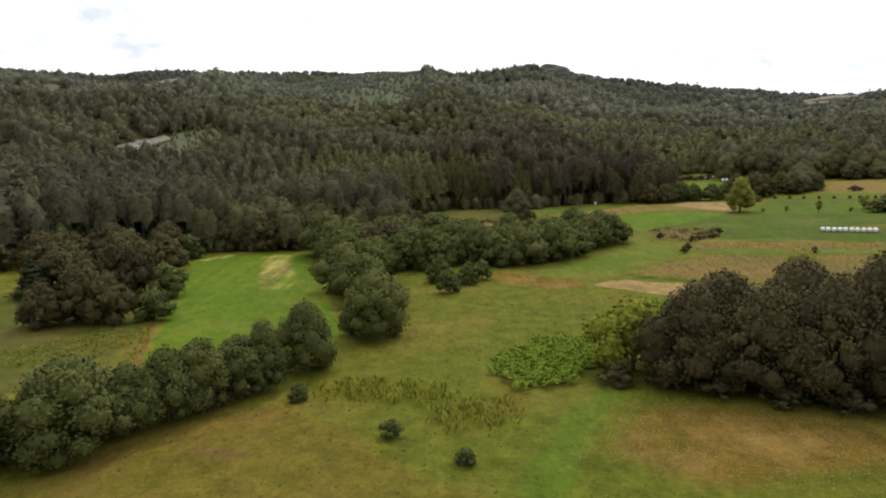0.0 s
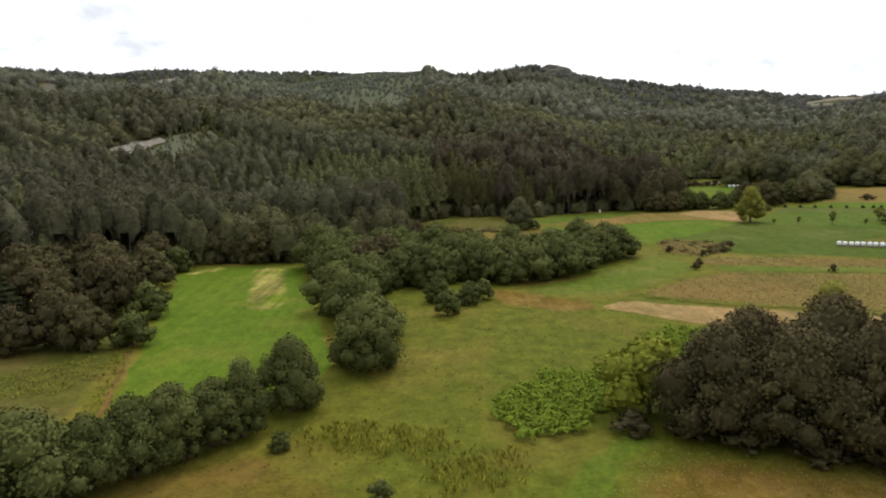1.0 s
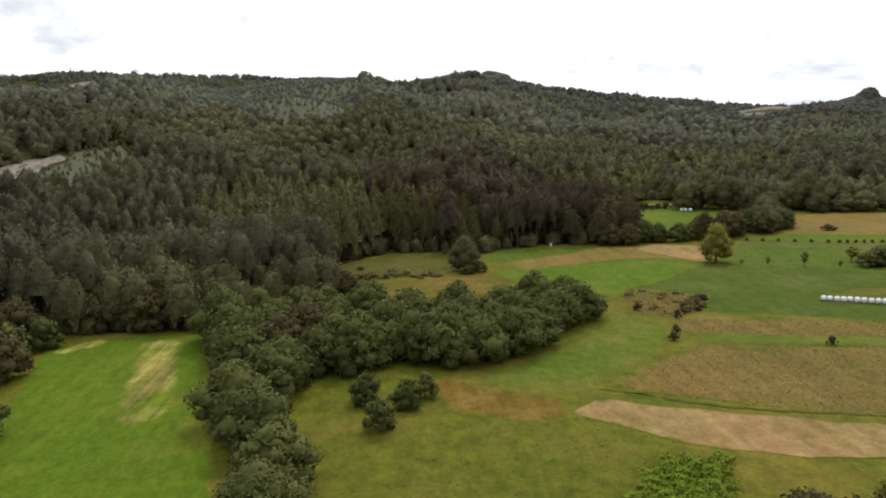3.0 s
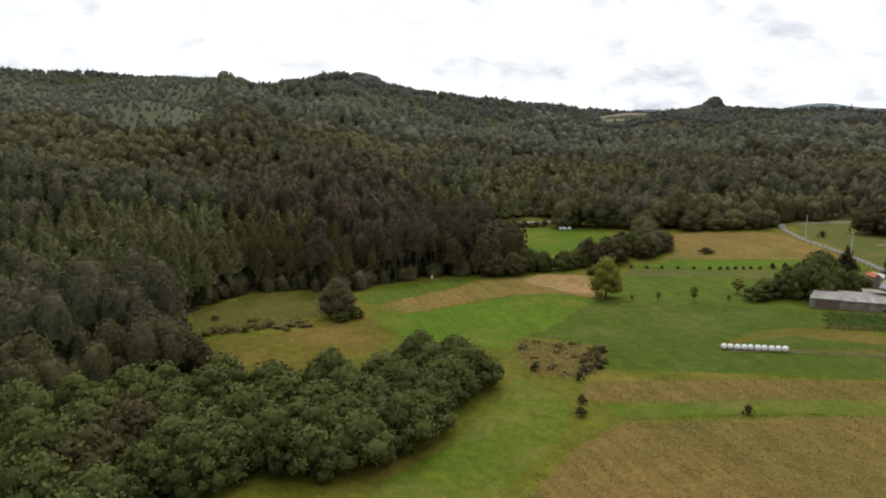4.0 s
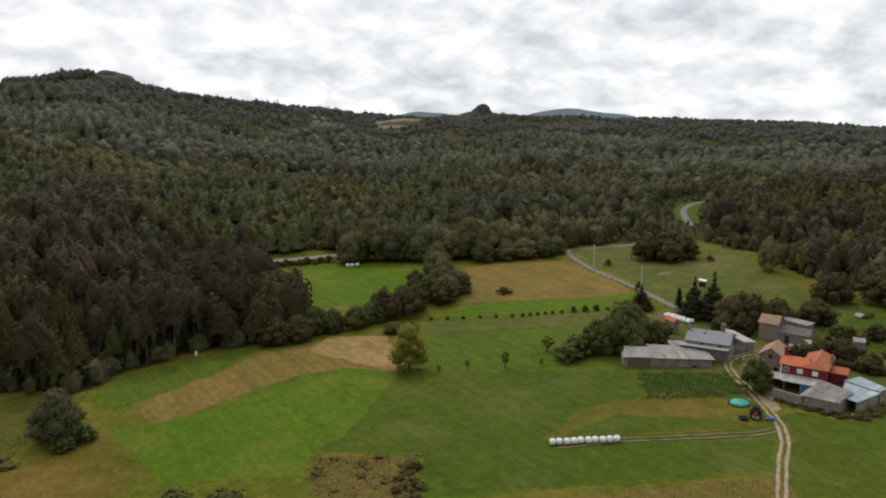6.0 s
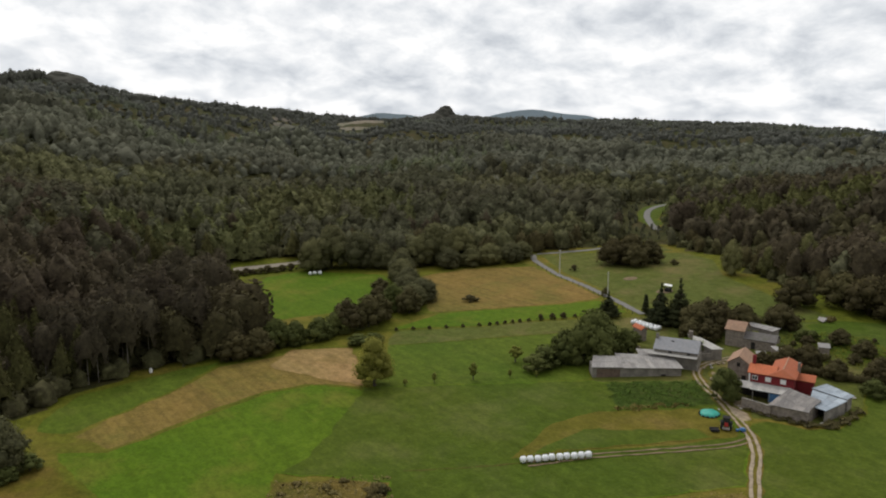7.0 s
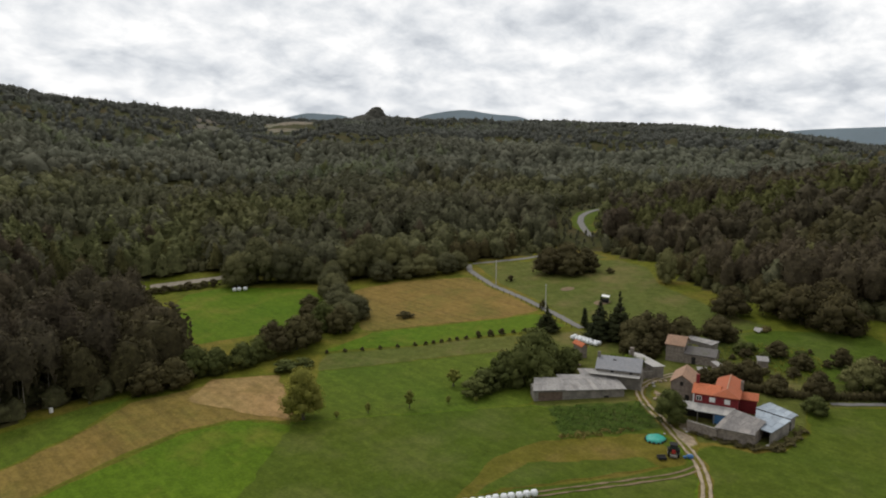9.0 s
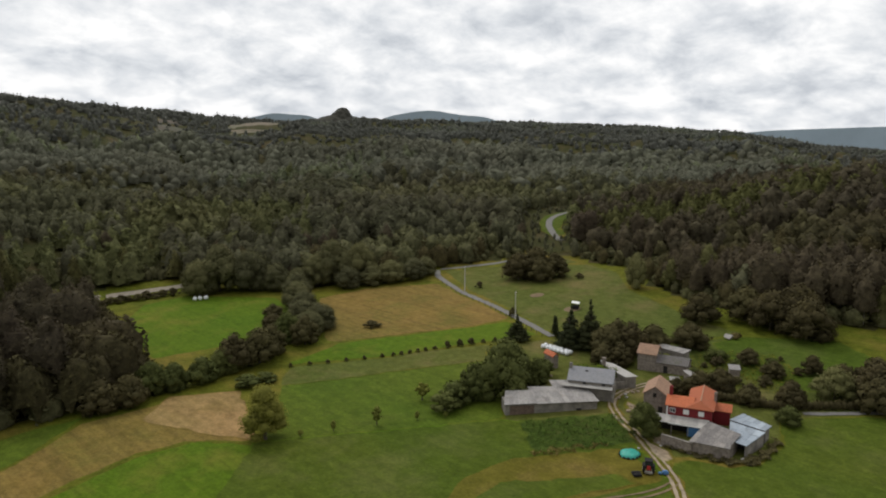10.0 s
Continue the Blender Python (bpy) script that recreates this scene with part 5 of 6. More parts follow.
    drift = sum(np.sin((x * math.cos(q) + y * math.sin(q)) / w + 2 * q) for q, w in ((0.2, 19), (1.1, 13), (1.9, 23), (2.7, 16), (0.7, 37))) / 2.2
    grow = np.exp(0.26 * drift + rng.normal(0, 0.13, len(x)))
    few = (rng.random(len(x)) < np.clip(1.12 / grow ** 1.6, 0.3, 1)) | even
    x, y, z, stand, grow = x[few], y[few], z[few], stand[few], grow[few]
    thin = rng.random(len(x)) < 0.03 + 0.08 * (np.sin(x / 17) * np.sin(y / 21) > 0.55)
    which = np.where(stand > 0.75, 1, np.where(stand < -0.30, 2, 0)) if only is None else np.full(len(x), only)
    size = scale * grow ** 0.6 * rng.uniform(0.92, 1.07, len(x)) * (1 + 0.16 * np.sin(x / 83 - y / 57) + 0.10 * np.sin(x / 29 + y / 37)) * np.where(thin, 0.5, 1)
    size = np.clip(size, 0.95 * scale, 1.05 * scale) if even else size
    tall = rng.random(len(x)) < 0.03
    size = np.where(tall, size * 1.18, size)
    patch = sum(np.sin((x * math.cos(q) + y * math.sin(q)) / w + 3 * q) for q, w in ((0.3, 41), (1.4, 33), (2.2, 57), (0.9, 83), (2.8, 25))) / 2.6
    shade = np.clip(0.46 + 0.24 * patch + rng.normal(0, 0.08, len(x)) + np.where(which == 1, 0.05, np.where(which == 2, 0.02, -0.06)), 0, 1)
    # sprays as quads and crowns as triangles, each kept with its tint and normal
    quads, tris = dict(v=[], t=[], n=[], s=[]), dict(v=[], t=[], n=[], s=[], f=[])
    total = 0
    for kind, (_, forms) in enumerate(LEVELS[level]):
        form = rng.integers(0, len(forms), len(x))
        for i, (h, m, f, v, t, nn) in enumerate(forms):
            s = np.where((which == kind) & (form == i))[0]
            if not len(s):
                continue
            a = rng.uniform(0, 6.283, len(s))
            ca, sa, k = np.cos(a)[:, None], np.sin(a)[:, None], size[s][:, None]
            wide = k * grow[s][:, None] ** 0.5 * (spacing / 6.0) ** 0.8 * broad * rng.uniform(0.95, 1.3, (len(s), 1))
            px = (v[None, :, 0] * ca - v[None, :, 1] * sa) * wide + x[s][:, None]
            py = (v[None, :, 0] * sa + v[None, :, 1] * ca) * wide + y[s][:, None]
            pz = v[None, :, 2] * k + z[s][:, None]
            co = np.stack([px, py, pz], -1)
            nr = np.stack([nn[None, :, 0] * ca - nn[None, :, 1] * sa, nn[None, :, 0] * sa + nn[None, :, 1] * ca, nn[None, :, 2] + 0 * ca], -1)
            # leaf contrast, lowered for the far woods as haze flattens it
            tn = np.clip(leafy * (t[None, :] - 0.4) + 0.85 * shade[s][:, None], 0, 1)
            for d, part_ in ((quads, slice(0, m)), (tris, slice(m, None))):
                d["v"].append(co[:, part_].reshape(-1, 3)), d["n"].append(nr[:, part_].reshape(-1, 3)), d["t"].append(tn[:, part_].ravel())
            quads["s"].append(np.full(len(s) * m // 4, kind))
            tris["s"].append(np.full(len(s) * len(f), kind))
            own = v.shape[0] - m
            tris["f"].append((f[None] + total + own * np.arange(len(s))[:, None, None]).reshape(-1, 3))
            total += own * len(s)
    qv, tv = np.concatenate(quads["v"]), np.concatenate(tris["v"])
    ob = root(name, Matrix(), label, "woodland", kind="stuff")
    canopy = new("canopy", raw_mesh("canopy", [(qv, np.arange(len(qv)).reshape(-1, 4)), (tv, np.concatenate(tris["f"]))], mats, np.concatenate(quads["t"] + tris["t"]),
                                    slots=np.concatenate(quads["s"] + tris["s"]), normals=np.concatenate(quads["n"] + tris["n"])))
    canopy.parent = ob
    tagged(canopy, kind="stuff")
    if trunks:
        pick_ = (which == 0) | (rng.random(len(x)) < 0.3)
        x, y, z, size = x[pick_], y[pick_], z[pick_], size[pick_]
        ang = np.array([0, 2.1, 4.2])
        ring = np.stack([np.cos(ang), np.sin(ang)], -1)
        base = np.stack([x, y], -1)[:, None, :] + ring[None] * 0.15
        top = np.stack([x, y], -1)[:, None, :] + ring[None] * 0.07
        lo = np.concatenate([base, np.repeat(z[:, None, None] - 0.3, 3, 1)], -1)
        hi = np.concatenate([top, np.repeat((z + size * 9.5)[:, None, None], 3, 1)], -1)
        vv = np.concatenate([lo, hi], 1).reshape(-1, 3)
        q = np.array([(0, 1, 4, 3), (1, 2, 5, 4), (2, 0, 3, 5)])
        f = (np.arange(len(x))[:, None, None] * 6 + q[None]).reshape(-1, 4)
        stems = new("stems", raw_mesh("stems", [(vv, f)], [M["pale_bark"]]))
        stems.parent = ob
        tagged(stems, "pale slender trunks", kind="stuff")
    return ob


# upper slopes and far hills take the leaf colours greyed for haze
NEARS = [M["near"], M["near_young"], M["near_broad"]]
WOODS, HAZED_MIDS, HAZED_HILLS = [M["wood"], M["wood_young"], M["wood_broad"]], [M["mid"], M["mid_young"], M["mid"]], [M["hill"], M["hill_young"], M["hill"]]
EDGE = [(-90, 175), (-34, 180), (-5, 200), (-8, 262), (8, 276), (50, 270), (104, 278), (124, 300), (122, 352), (118, 395), (80, 395), (60, 345), (-60, 330), (-130, 220)]
SPUR = [(262, 60), (262, 250), (304, 302), (362, 338), (392, 340), (520, 348), (700, 335), (700, 60)]
EAST = [(8, -200), (8, 230), (0, 300), (-12, 450), (-40, 700), (900, 700), (900, -200)]
WEST = [(-700, -200), (-700, 700), (-40, 700), (-12, 450), (0, 300), (8, 230), (8, -200)]
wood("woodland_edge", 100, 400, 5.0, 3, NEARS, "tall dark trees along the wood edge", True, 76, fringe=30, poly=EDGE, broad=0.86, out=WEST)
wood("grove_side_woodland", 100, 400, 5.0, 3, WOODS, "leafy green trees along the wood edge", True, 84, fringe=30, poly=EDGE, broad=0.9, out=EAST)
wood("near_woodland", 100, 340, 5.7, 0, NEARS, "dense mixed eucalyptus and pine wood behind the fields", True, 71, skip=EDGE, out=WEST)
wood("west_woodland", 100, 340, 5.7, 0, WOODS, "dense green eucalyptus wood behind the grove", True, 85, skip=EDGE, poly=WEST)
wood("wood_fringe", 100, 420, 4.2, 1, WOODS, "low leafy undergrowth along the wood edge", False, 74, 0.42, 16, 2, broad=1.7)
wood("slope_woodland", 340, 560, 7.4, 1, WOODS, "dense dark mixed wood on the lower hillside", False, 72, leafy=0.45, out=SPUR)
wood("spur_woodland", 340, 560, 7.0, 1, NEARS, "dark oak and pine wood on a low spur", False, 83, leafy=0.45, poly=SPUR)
wood("upper_woodland", 560, 800, 8.8, 1, HAZED_MIDS, "mixed wood on the middle slope, its dull green paled for haze", False, 75, leafy=0.3)
wood("plantation_trees", 500, 1100, 6.2, 2, [M["hill_young"]] * 3, "sparse young trees on the pale slope", False, 77, 0.3, within=1, broad=1.3)
wood("clearing_saplings", 200, 500, 4.5, 1, [M["wood_young"], M["hill_young"], M["hill_young"]], "pale green young trees in a clearing", False, 79, 0.33, within=6)
wood("bend_bushes", 250, 600, 4.0, 1, WOODS, "low green scrub and saplings beside a road", False, 80, 0.24, within=7)
wood("slope_saplings", 700, 1500, 15.0, 2, HAZED_HILLS, "scattered trees on a cleared slope", False, 82, 0.35, within=3)
wood("ridge_pines", 900, 1400, 6.0, 1, HAZED_HILLS, "even-topped pine stand on the ridge", False, 78, 1.05, only=0, poly=[(62, 1190), (150, 1285), (192, 1325), (165, 1350), (50, 1235)], even=True)
wood("hill_woodland", 800, 1900, 11.6, 2, HAZED_HILLS, "distant hill woods, their dull green greyed for haze", False, 73, 0.58, leafy=0.25)


def outcrop(name, x, y, w, d, h, label, mat, sink=0.0):
    """A rocky knoll on the skyline."""
    bm = bmesh.new()
    bmesh.ops.create_icosphere(bm, subdivisions=4, radius=1)
    for v in bm.verts:
        n = noise.fractal(v.co * 2.2 + Vector((x, y, 0)) * 0.01, 1.0, 2.0, 5)
        v.co *= 1 + 0.16 * n
        v.co = Vector((v.co.x * w, v.co.y * d, v.co.z * h))
    ob = part(name, bm, M[mat], None)
    ob.matrix_basis = Matrix.Translation(at(x, y, -sink)) @ pose(0, 0, 0, 0, 0, -math.degrees(math.atan2(x, y)))
    return tagged(ob, label, "rock")


outcrop("rock_knoll", 854, 1215, 24, 24, 29, "dark rocky knoll on the skyline", "crag", 4)
outcrop("rock_knoll", 846, 1222, 56, 40, 26, "dark rocky knoll on the skyline", "crag", 14)
outcrop("rock_dome", 208, 1335, 44, 55, 32, "grey rocky dome on the ridge", "crag", 18)


def far_range(name, az0, az1, top, label):
    """A far range beyond the woods, about 4.5 km off, the blue of haze put into its colour."""
    bm = bmesh.new()
    rng, n, dist = np.random.default_rng(int(az0)), 60, 4500.0
    lo, hi = [], []
    for i in range(n + 1):
        t = i / n
        a = radians(az0 + (az1 - az0) * t)
        z = top * math.sin(math.pi * t) ** 0.35 * (0.93 + 0.05 * math.sin(7 * t + az0) + 0.02 * math.sin(17 * t)) + rng.uniform(-0.7, 0.7)
        p = (CENTRE[0] + dist * math.sin(a), CENTRE[1] + dist * math.cos(a))
        lo.append((*p, -150)), hi.append((*p, z))
    vl, vh = [bm.verts.new(p) for p in lo], [bm.verts.new(p) for p in hi]
    for i in range(n):
        bm.faces.new((vl[i], vl[i + 1], vh[i + 1], vh[i]))
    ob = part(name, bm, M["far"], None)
    return tagged(ob, label, "backdrop", kind="structure")


far_range("backdrop_range_1", 27, 36, 245, "distant mountain range with the blue-grey of haze in its colour")
far_range("backdrop_range_2", 38, 50.5, 262, "distant mountain range with the blue-grey of haze in its colour")
far_range("backdrop_range_3", 64, 94, 150, "distant mountain range with the blue-grey of haze in its colour")


# ---------------------------------------------------------------- things
def bale(name="silage_bale"):
    bm = bmesh.new()
    bmesh.ops.create_cone(bm, cap_ends=True, segments=20, radius1=0.62, radius2=0.62, depth=1.08, matrix=pose(0, 0, 0.6, 0, 90, 0))
    es = [e for e in bm.edges if len(e.link_faces) == 2 and any(len(f.verts) > 4 for f in e.link_faces)]
    bmesh.ops.bevel(bm, geom=es, offset=0.16, segments=3, affect="EDGES")
    for v in bm.verts:
        v.co.z = max(v.co.z, 0.02) * (0.98 if v.co.z < 1 else 1.0)
    me = bpy.data.meshes.new(name)
    bm.to_mesh(me)
    bm.free()
    for p in me.polygons:
        p.use_smooth = True
    me.materials.append(M["film"])
    return me


BALE = bale()
rb = random.Random(3)
a, b = Vector((103.9, 188.4)), Vector((114.4, 182.0))
for i in range(10):
    p = a.lerp(b, i / 9)
    ob = new("silage_bale", BALE)
    ob.matrix_basis = Matrix.Translation(at(p.x, p.y + rb.uniform(-0.12, 0.12), 0.12)) @ pose(0, 0, 0, 0, 0, math.degrees(math.atan2(b.y - a.y, b.x - a.x)) + rb.uniform(-6, 6)) @ Matrix.Diagonal((1, 1, rb.uniform(0.95, 1.05), 1))
    tagged(ob, "white plastic-wrapped round silage bale in a row", "bale", "bale row")
for x, y in [(146.5, 363.5), (148.2, 362.8), (150.2, 361.8)]:
    ob = new("silage_bale", BALE)
    ob.matrix_basis = Matrix.Translation(at(x, y, 0.1)) @ pose(0, 0, 0, 0, 0, rb.uniform(0, 90)) @ Matrix.Scale(1.25, 4)
    tagged(ob, "white wrapped bale at the far field edge", "bale", "far bales")
for i in range(14):
    t, row_ = (i // 2) / 6, i % 2
    ob = new("silage_bale", BALE)
    ob.matrix_basis = Matrix.Translation(at(187.6 - 0.5 * t + row_ * 1.3, 229.5 - 8.6 * t + rb.uniform(-0.2, 0.2), 0.1)) @ pose(0, 0, 0, 0, 0, 90 + rb.uniform(-8, 8))
    tagged(ob, "white wrapped bale stacked beside the lane", "bale", "stacked bales")


def window(parent, x, y, z, w, h, face=-1, shut=False):
    """A white-framed window on a wall that looks along local y."""
    f = bmesh.new()
    box(f, (x - w / 2, y + face * 0.10, z), (x + w / 2, y + face * 0.0, z + h), 0.02)
    win = part("window", f, M["white"], parent, "white window frame")
    for k in (-1, 1):
        g_ = bmesh.new()
        box(g_, (x + k * w * 0.22 - w * 0.17, y + face * 0.125, z + 0.12), (x + k * w * 0.22 + w * 0.17, y + face * 0.104, z + h - 0.12))
        part("shutter" if shut else "pane", g_, M["white"] if shut else M["glass"], win)
    return win


def slab_roof(bm, pts, thick=0.14):
    """A sloping sheet of even thickness over the given corners."""
    return solid(bm, [(x, y, z) for x, y, z in pts], [(x, y, z + thick) for x, y, z in pts])


def sheeted(parent, pts, nx, ny, mat, name="roof"):
    """A roof of lapped sheets, each a piece of its own, on a thin deck; the corners go round the roof."""
    base = part(name, slab_roof(bmesh.new(), pts, 0.05), mat, parent)
    a_, b_, c_, d_ = [Vector(p) for p in pts]

    def spot(u, v):
        p = a_.lerp(b_, u).lerp(d_.lerp(c_, u), v)
        return p.x, p.y, p.z

    for j in range(ny):
        for i in range(nx):
            u0, u1, v0, v1 = (i + 0.02) / nx, (i + 0.98) / nx, (j - 0.03) / ny, (j + 1.0) / ny
            lift = 0.055 + 0.02 * j + 0.012 * ((i + j) % 2)
            quad = [(x, y, z + lift) for x, y, z in (spot(u0, v0), spot(u1, v0), spot(u1, v1), spot(u0, v1))]
            part("roof_sheet", slab_roof(bmesh.new(), quad, 0.035), mat, base)
    return base


def gable_walls(bm, x0, x1, y0, y1, eave, ridge, along="x"):
    """Four walls under a pitched roof, as one closed body."""
    if along == "x":
        ym = (y0 + y1) / 2
        ring0 = [(x0, y0, -0.6), (x0, y1, -0.6), (x0, y1, eave), (x0, ym, ridge), (x0, y0, eave)]
        ring1 = [(x1, y, z) for _, y, z in ring0]
    else:
        xm = (x0 + x1) / 2
        ring0 = [(x0, y0, -0.6), (x1, y0, -0.6), (x1, y0, eave), (xm, y0, ridge), (x0, y0, eave)]
        ring1 = [(x, y1, z) for x, _, z in ring0]
    return solid(bm, ring0, ring1)


def gable_roof(bm, x0, x1, y0, y1, eave, ridge, over=0.35, along="x", thick=0.16):
    if along == "x":
        ym, drop = (y0 + y1) / 2, over * (ridge - eave) / ((y1 - y0) / 2)
        for s, ye in ((-1, y0 - over), (1, y1 + over)):
            slab_roof(bm, [(x0 - over, ye, eave - drop), (x1 + over, ye, eave - drop), (x1 + over, ym, ridge), (x0 - over, ym, ridge)], thick)
    else:
        xm, drop = (x0 + x1) / 2, over * (ridge - eave) / ((x1 - x0) / 2)
        for xe in (x0 - over, x1 + over):
            slab_roof(bm, [(xe, y0 - over, eave - drop), (xe, y1 + over, eave - drop), (xm, y1 + over, ridge), (xm, y0 - over, ridge)], thick)
    return bm


# red farmhouse: x along the front, y away from it
house = root("farmhouse", Matrix.Translation(at(163.3, 179.0)) @ pose(0, 0, 0, 0, 0, -69), "red-walled two-storey farmhouse with bright terracotta roof", "house")
part("wall", gable_walls(bmesh.new(), 0, 4.5, 0.3, 6.5, 5.3, 6.35), M["red_wall"], house)
part("wall", solid(bmesh.new(), [(4.2, 0.32, -0.6), (9.0, 0.32, -0.6), (9.0, 12.0, -0.6), (4.2, 12.0, -0.6)], [(4.2, 0.32, 5.28), (9.0, 0.32, 5.28), (9.0, 12.0, 5.28), (4.2, 12.0, 5.28)]), M["red_wall"], house)
part("roof", gable_roof(bmesh.new(), 0, 5.0, 0.3, 6.5, 5.3, 6.4), M["terracotta"], house)


def hip_roof(bm):
    """A roof hipped towards the front, gabled at the back."""
    a, b, c_, d = (3.8, -0.1, 5.2), (9.4, -0.1, 5.2), (9.4, 12.4, 5.2), (3.8, 12.4, 5.2)
    r1, r2 = (6.6, 1.8, 6.4), (6.6, 12.4, 6.4)
    for pts in ((a, b, r1), (b, c_, r2, r1), (d, a, r1, r2)):
        slab_roof(bm, pts, 0.15)
    return bm


part("roof", hip_roof(bmesh.new()), M["terracotta"], house)
part("gable", solid(bmesh.new(), [(4.2, 11.7, 5.2), (9.0, 11.7, 5.2), (6.6, 11.7, 6.25)], [(4.2, 12.0, 5.2), (9.0, 12.0, 5.2), (6.6, 12.0, 6.25)]), M["red_wall"], house)
part("ridge", tube(bmesh.new(), (6.6, 1.8, 6.55), (6.6, 12.4, 6.55), 0.12, 0.12), M["old_tile"], house)
for x in (1.2, 3.9, 6.9):
    window(house, x, 0.3, 3.7, 1.15, 1.05, shut=x > 2)
part("chimney", box(bmesh.new(), (0.1, 3.2, 5.4), (0.8, 3.9, 8.4), 0.04), M["red_wall"], house)
part("chimney", box(bmesh.new(), (9.0, 6.0, 5.0), (9.6, 6.6, 7.4), 0.04), M["stone"], house)
part("corner_trim", box(bmesh.new(), (-0.06, 0.20, 0), (0.25, 0.34, 5.2)), M["white"], house)
part("annex_wall", gable_walls(bmesh.new(), 9.1, 12.4, 5.6, 10.0, 3.6, 4.3), M["red_wall"], house)
part("annex_roof", gable_roof(bmesh.new(), 9.1, 12.4, 5.6, 10.0, 3.62, 4.4), M["terracotta"], house)
# porch in front of the house
porch = root("porch", Matrix.Translation(at(163.3, 179.0)) @ pose(0, 0, 0, 0, 0, -69), "open porch with pale sheet roof against the farmhouse", "porch")
sheeted(porch, [(-2.2, -2.9, 2.55), (8.6, -2.9, 2.55), (8.6, 0.2, 3.1), (-2.2, 0.2, 3.1)], 10, 1, M["sheet"])
part("fascia", box(bmesh.new(), (0.8, -3.05, 2.42), (8.6, -2.93, 2.62)), M["white"], porch)
for x in (-2.0, 1.3, 4.6, 8.3):
    part("post", box(bmesh.new(), (x, -2.8, -0.4), (x + 0.16, -2.64, 2.56)), M["block"], porch)
# black panel before the house wall, painted for the shade under the porch
part("back_wall", box(bmesh.new(), (-2.2, -0.15, -0.4), (9.0, 0.25, 2.9)), M["void"], porch)
part("curtain", box(bmesh.new(), (4.5, -2.72, 0.2), (8.3, -2.66, 2.2)), M["blue"], porch, "blue tarpaulin hung across the porch")
# stone house behind the yard tree
old = root("stone_house", Matrix.Translation(at(167.4, 186.6)) @ pose(0, 0, 0, 0, 0, -69), "old rubble-stone house with weathered tile roof", "house")
part("wall", gable_walls(bmesh.new(), 0, 4.8, 0, 8, 4.7, 6.3, "y"), M["stone"], old)
part("roof", gable_roof(bmesh.new(), 0, 4.8, 0, 8, 4.72, 6.4, 0.3, "y"), M["old_tile"], old)
# openings are dark panels on the wall, their unlit inside painted on
part("window", box(bmesh.new(), (2.0, -0.08, 4.0), (2.7, 0.05, 4.9)), M["void"], old, "dark panel painted as an unlit gable opening")
part("door", box(bmesh.new(), (3.2, -0.08, -0.2), (4.1, 0.05, 2.0)), M["void"], old)
# low sheds in front of and beside the farmhouse


def body(parent, name, corners, mat, low=-0.7, label=""):
    """A walled body or a roof sheet over ground corners (x, y, height above the yard), in the thing's own axes."""
    return part(name, solid(bmesh.new(), [(x, y, low) for x, y, _ in corners], corners), mat, parent, label)


shed = root("grey_shed", Matrix.Translation(at(158.0, 168.0)), "low shed with grey sheet roof and block walls", "shed")
body(shed, "wall", [(-1.7, 2.2, 2.5), (0.1, -4.8, 2.6), (6.0, -4.1, 3.2), (6.8, 2.4, 3.5), (2.6, 2.6, 3.0)], M["stone"])
sheeted(shed, [(2.8, 2.7, 3.1), (0.8, -4.6, 2.75), (6.4, -4.4, 3.35), (7.1, 2.6, 3.75)], 7, 2, M["old_fibre"])
sheeted(shed, [(-1.9, 2.4, 2.45), (-0.1, -5.0, 2.55), (0.9, -4.7, 2.72), (2.7, 2.75, 3.05)], 7, 1, M["old_fibre"])
blue_shed = root("metal_shed", Matrix.Translation(at(161.0, 164.6)) @ pose(0, 0, 0, 0, 0, -69), "open-fronted shed roofed with bluish metal sheets", "shed")
body(blue_shed, "wall", [(6.1, 5.6, 2.8), (6.3, 5.5, 2.8), (3.2, -0.7, 2.45), (3.0, -0.6, 2.45)], M["block"])
body(blue_shed, "wall", [(0.2, 0.6, 2.6), (0.4, 0.5, 2.6), (0.5, 8.3, 3.1), (0.3, 8.3, 3.1)], M["block"])
# black sheet inside the open shed, painted for its unlit depth
body(blue_shed, "back_wall", [(0.4, 3.6, 2.6), (4.6, 2.4, 2.55), (4.6, 2.6, 2.55), (0.4, 3.8, 2.6)], M["void"])
body(blue_shed, "wall", [(0.0, 9.2, 3.4), (6.6, 7.0, 2.95), (7.3, 9.2, 3.15), (2.3, 12.5, 3.6)], M["block"])
sheeted(blue_shed, [(-0.1, 0.3, 2.7), (3.2, -1.0, 2.52), (6.6, 6.4, 2.9), (-0.1, 8.7, 3.3)], 4, 3, M["zinc"])
sheeted(blue_shed, [(-0.3, 9.0, 3.55), (6.5, 6.8, 3.08), (7.7, 9.4, 3.3), (2.3, 12.9, 3.8)], 6, 2, M["zinc"])
for x, y in ((0.2, 0.3), (2.9, -0.7)):
    part("post", box(bmesh.new(), (x, y, -0.6), (x + 0.15, y + 0.15, 2.6)), M["block"], blue_shed)
yard = root("yard_wall", Matrix.Translation(at(155.9, 176.1)) @ pose(0, 0, 0, 0, 0, -88), "old overgrown stone yard wall", "wall")
part("wall", box(bmesh.new(), (0, -0.2, -0.5), (6.3, 0.25, 2.3), 0.05), M["stone"], yard)
part("coping", box(bmesh.new(), (-0.05, -0.26, 2.3), (6.35, 0.31, 2.4), 0.03), M["block"], yard)
# long grey sheds and the slate house
barn = root("long_barn", Matrix.Translation(at(146.0, 208.9)) @ pose(0, 0, 0, 0, 0, -39.3), "long low barn with stained grey sheet roof", "barn")
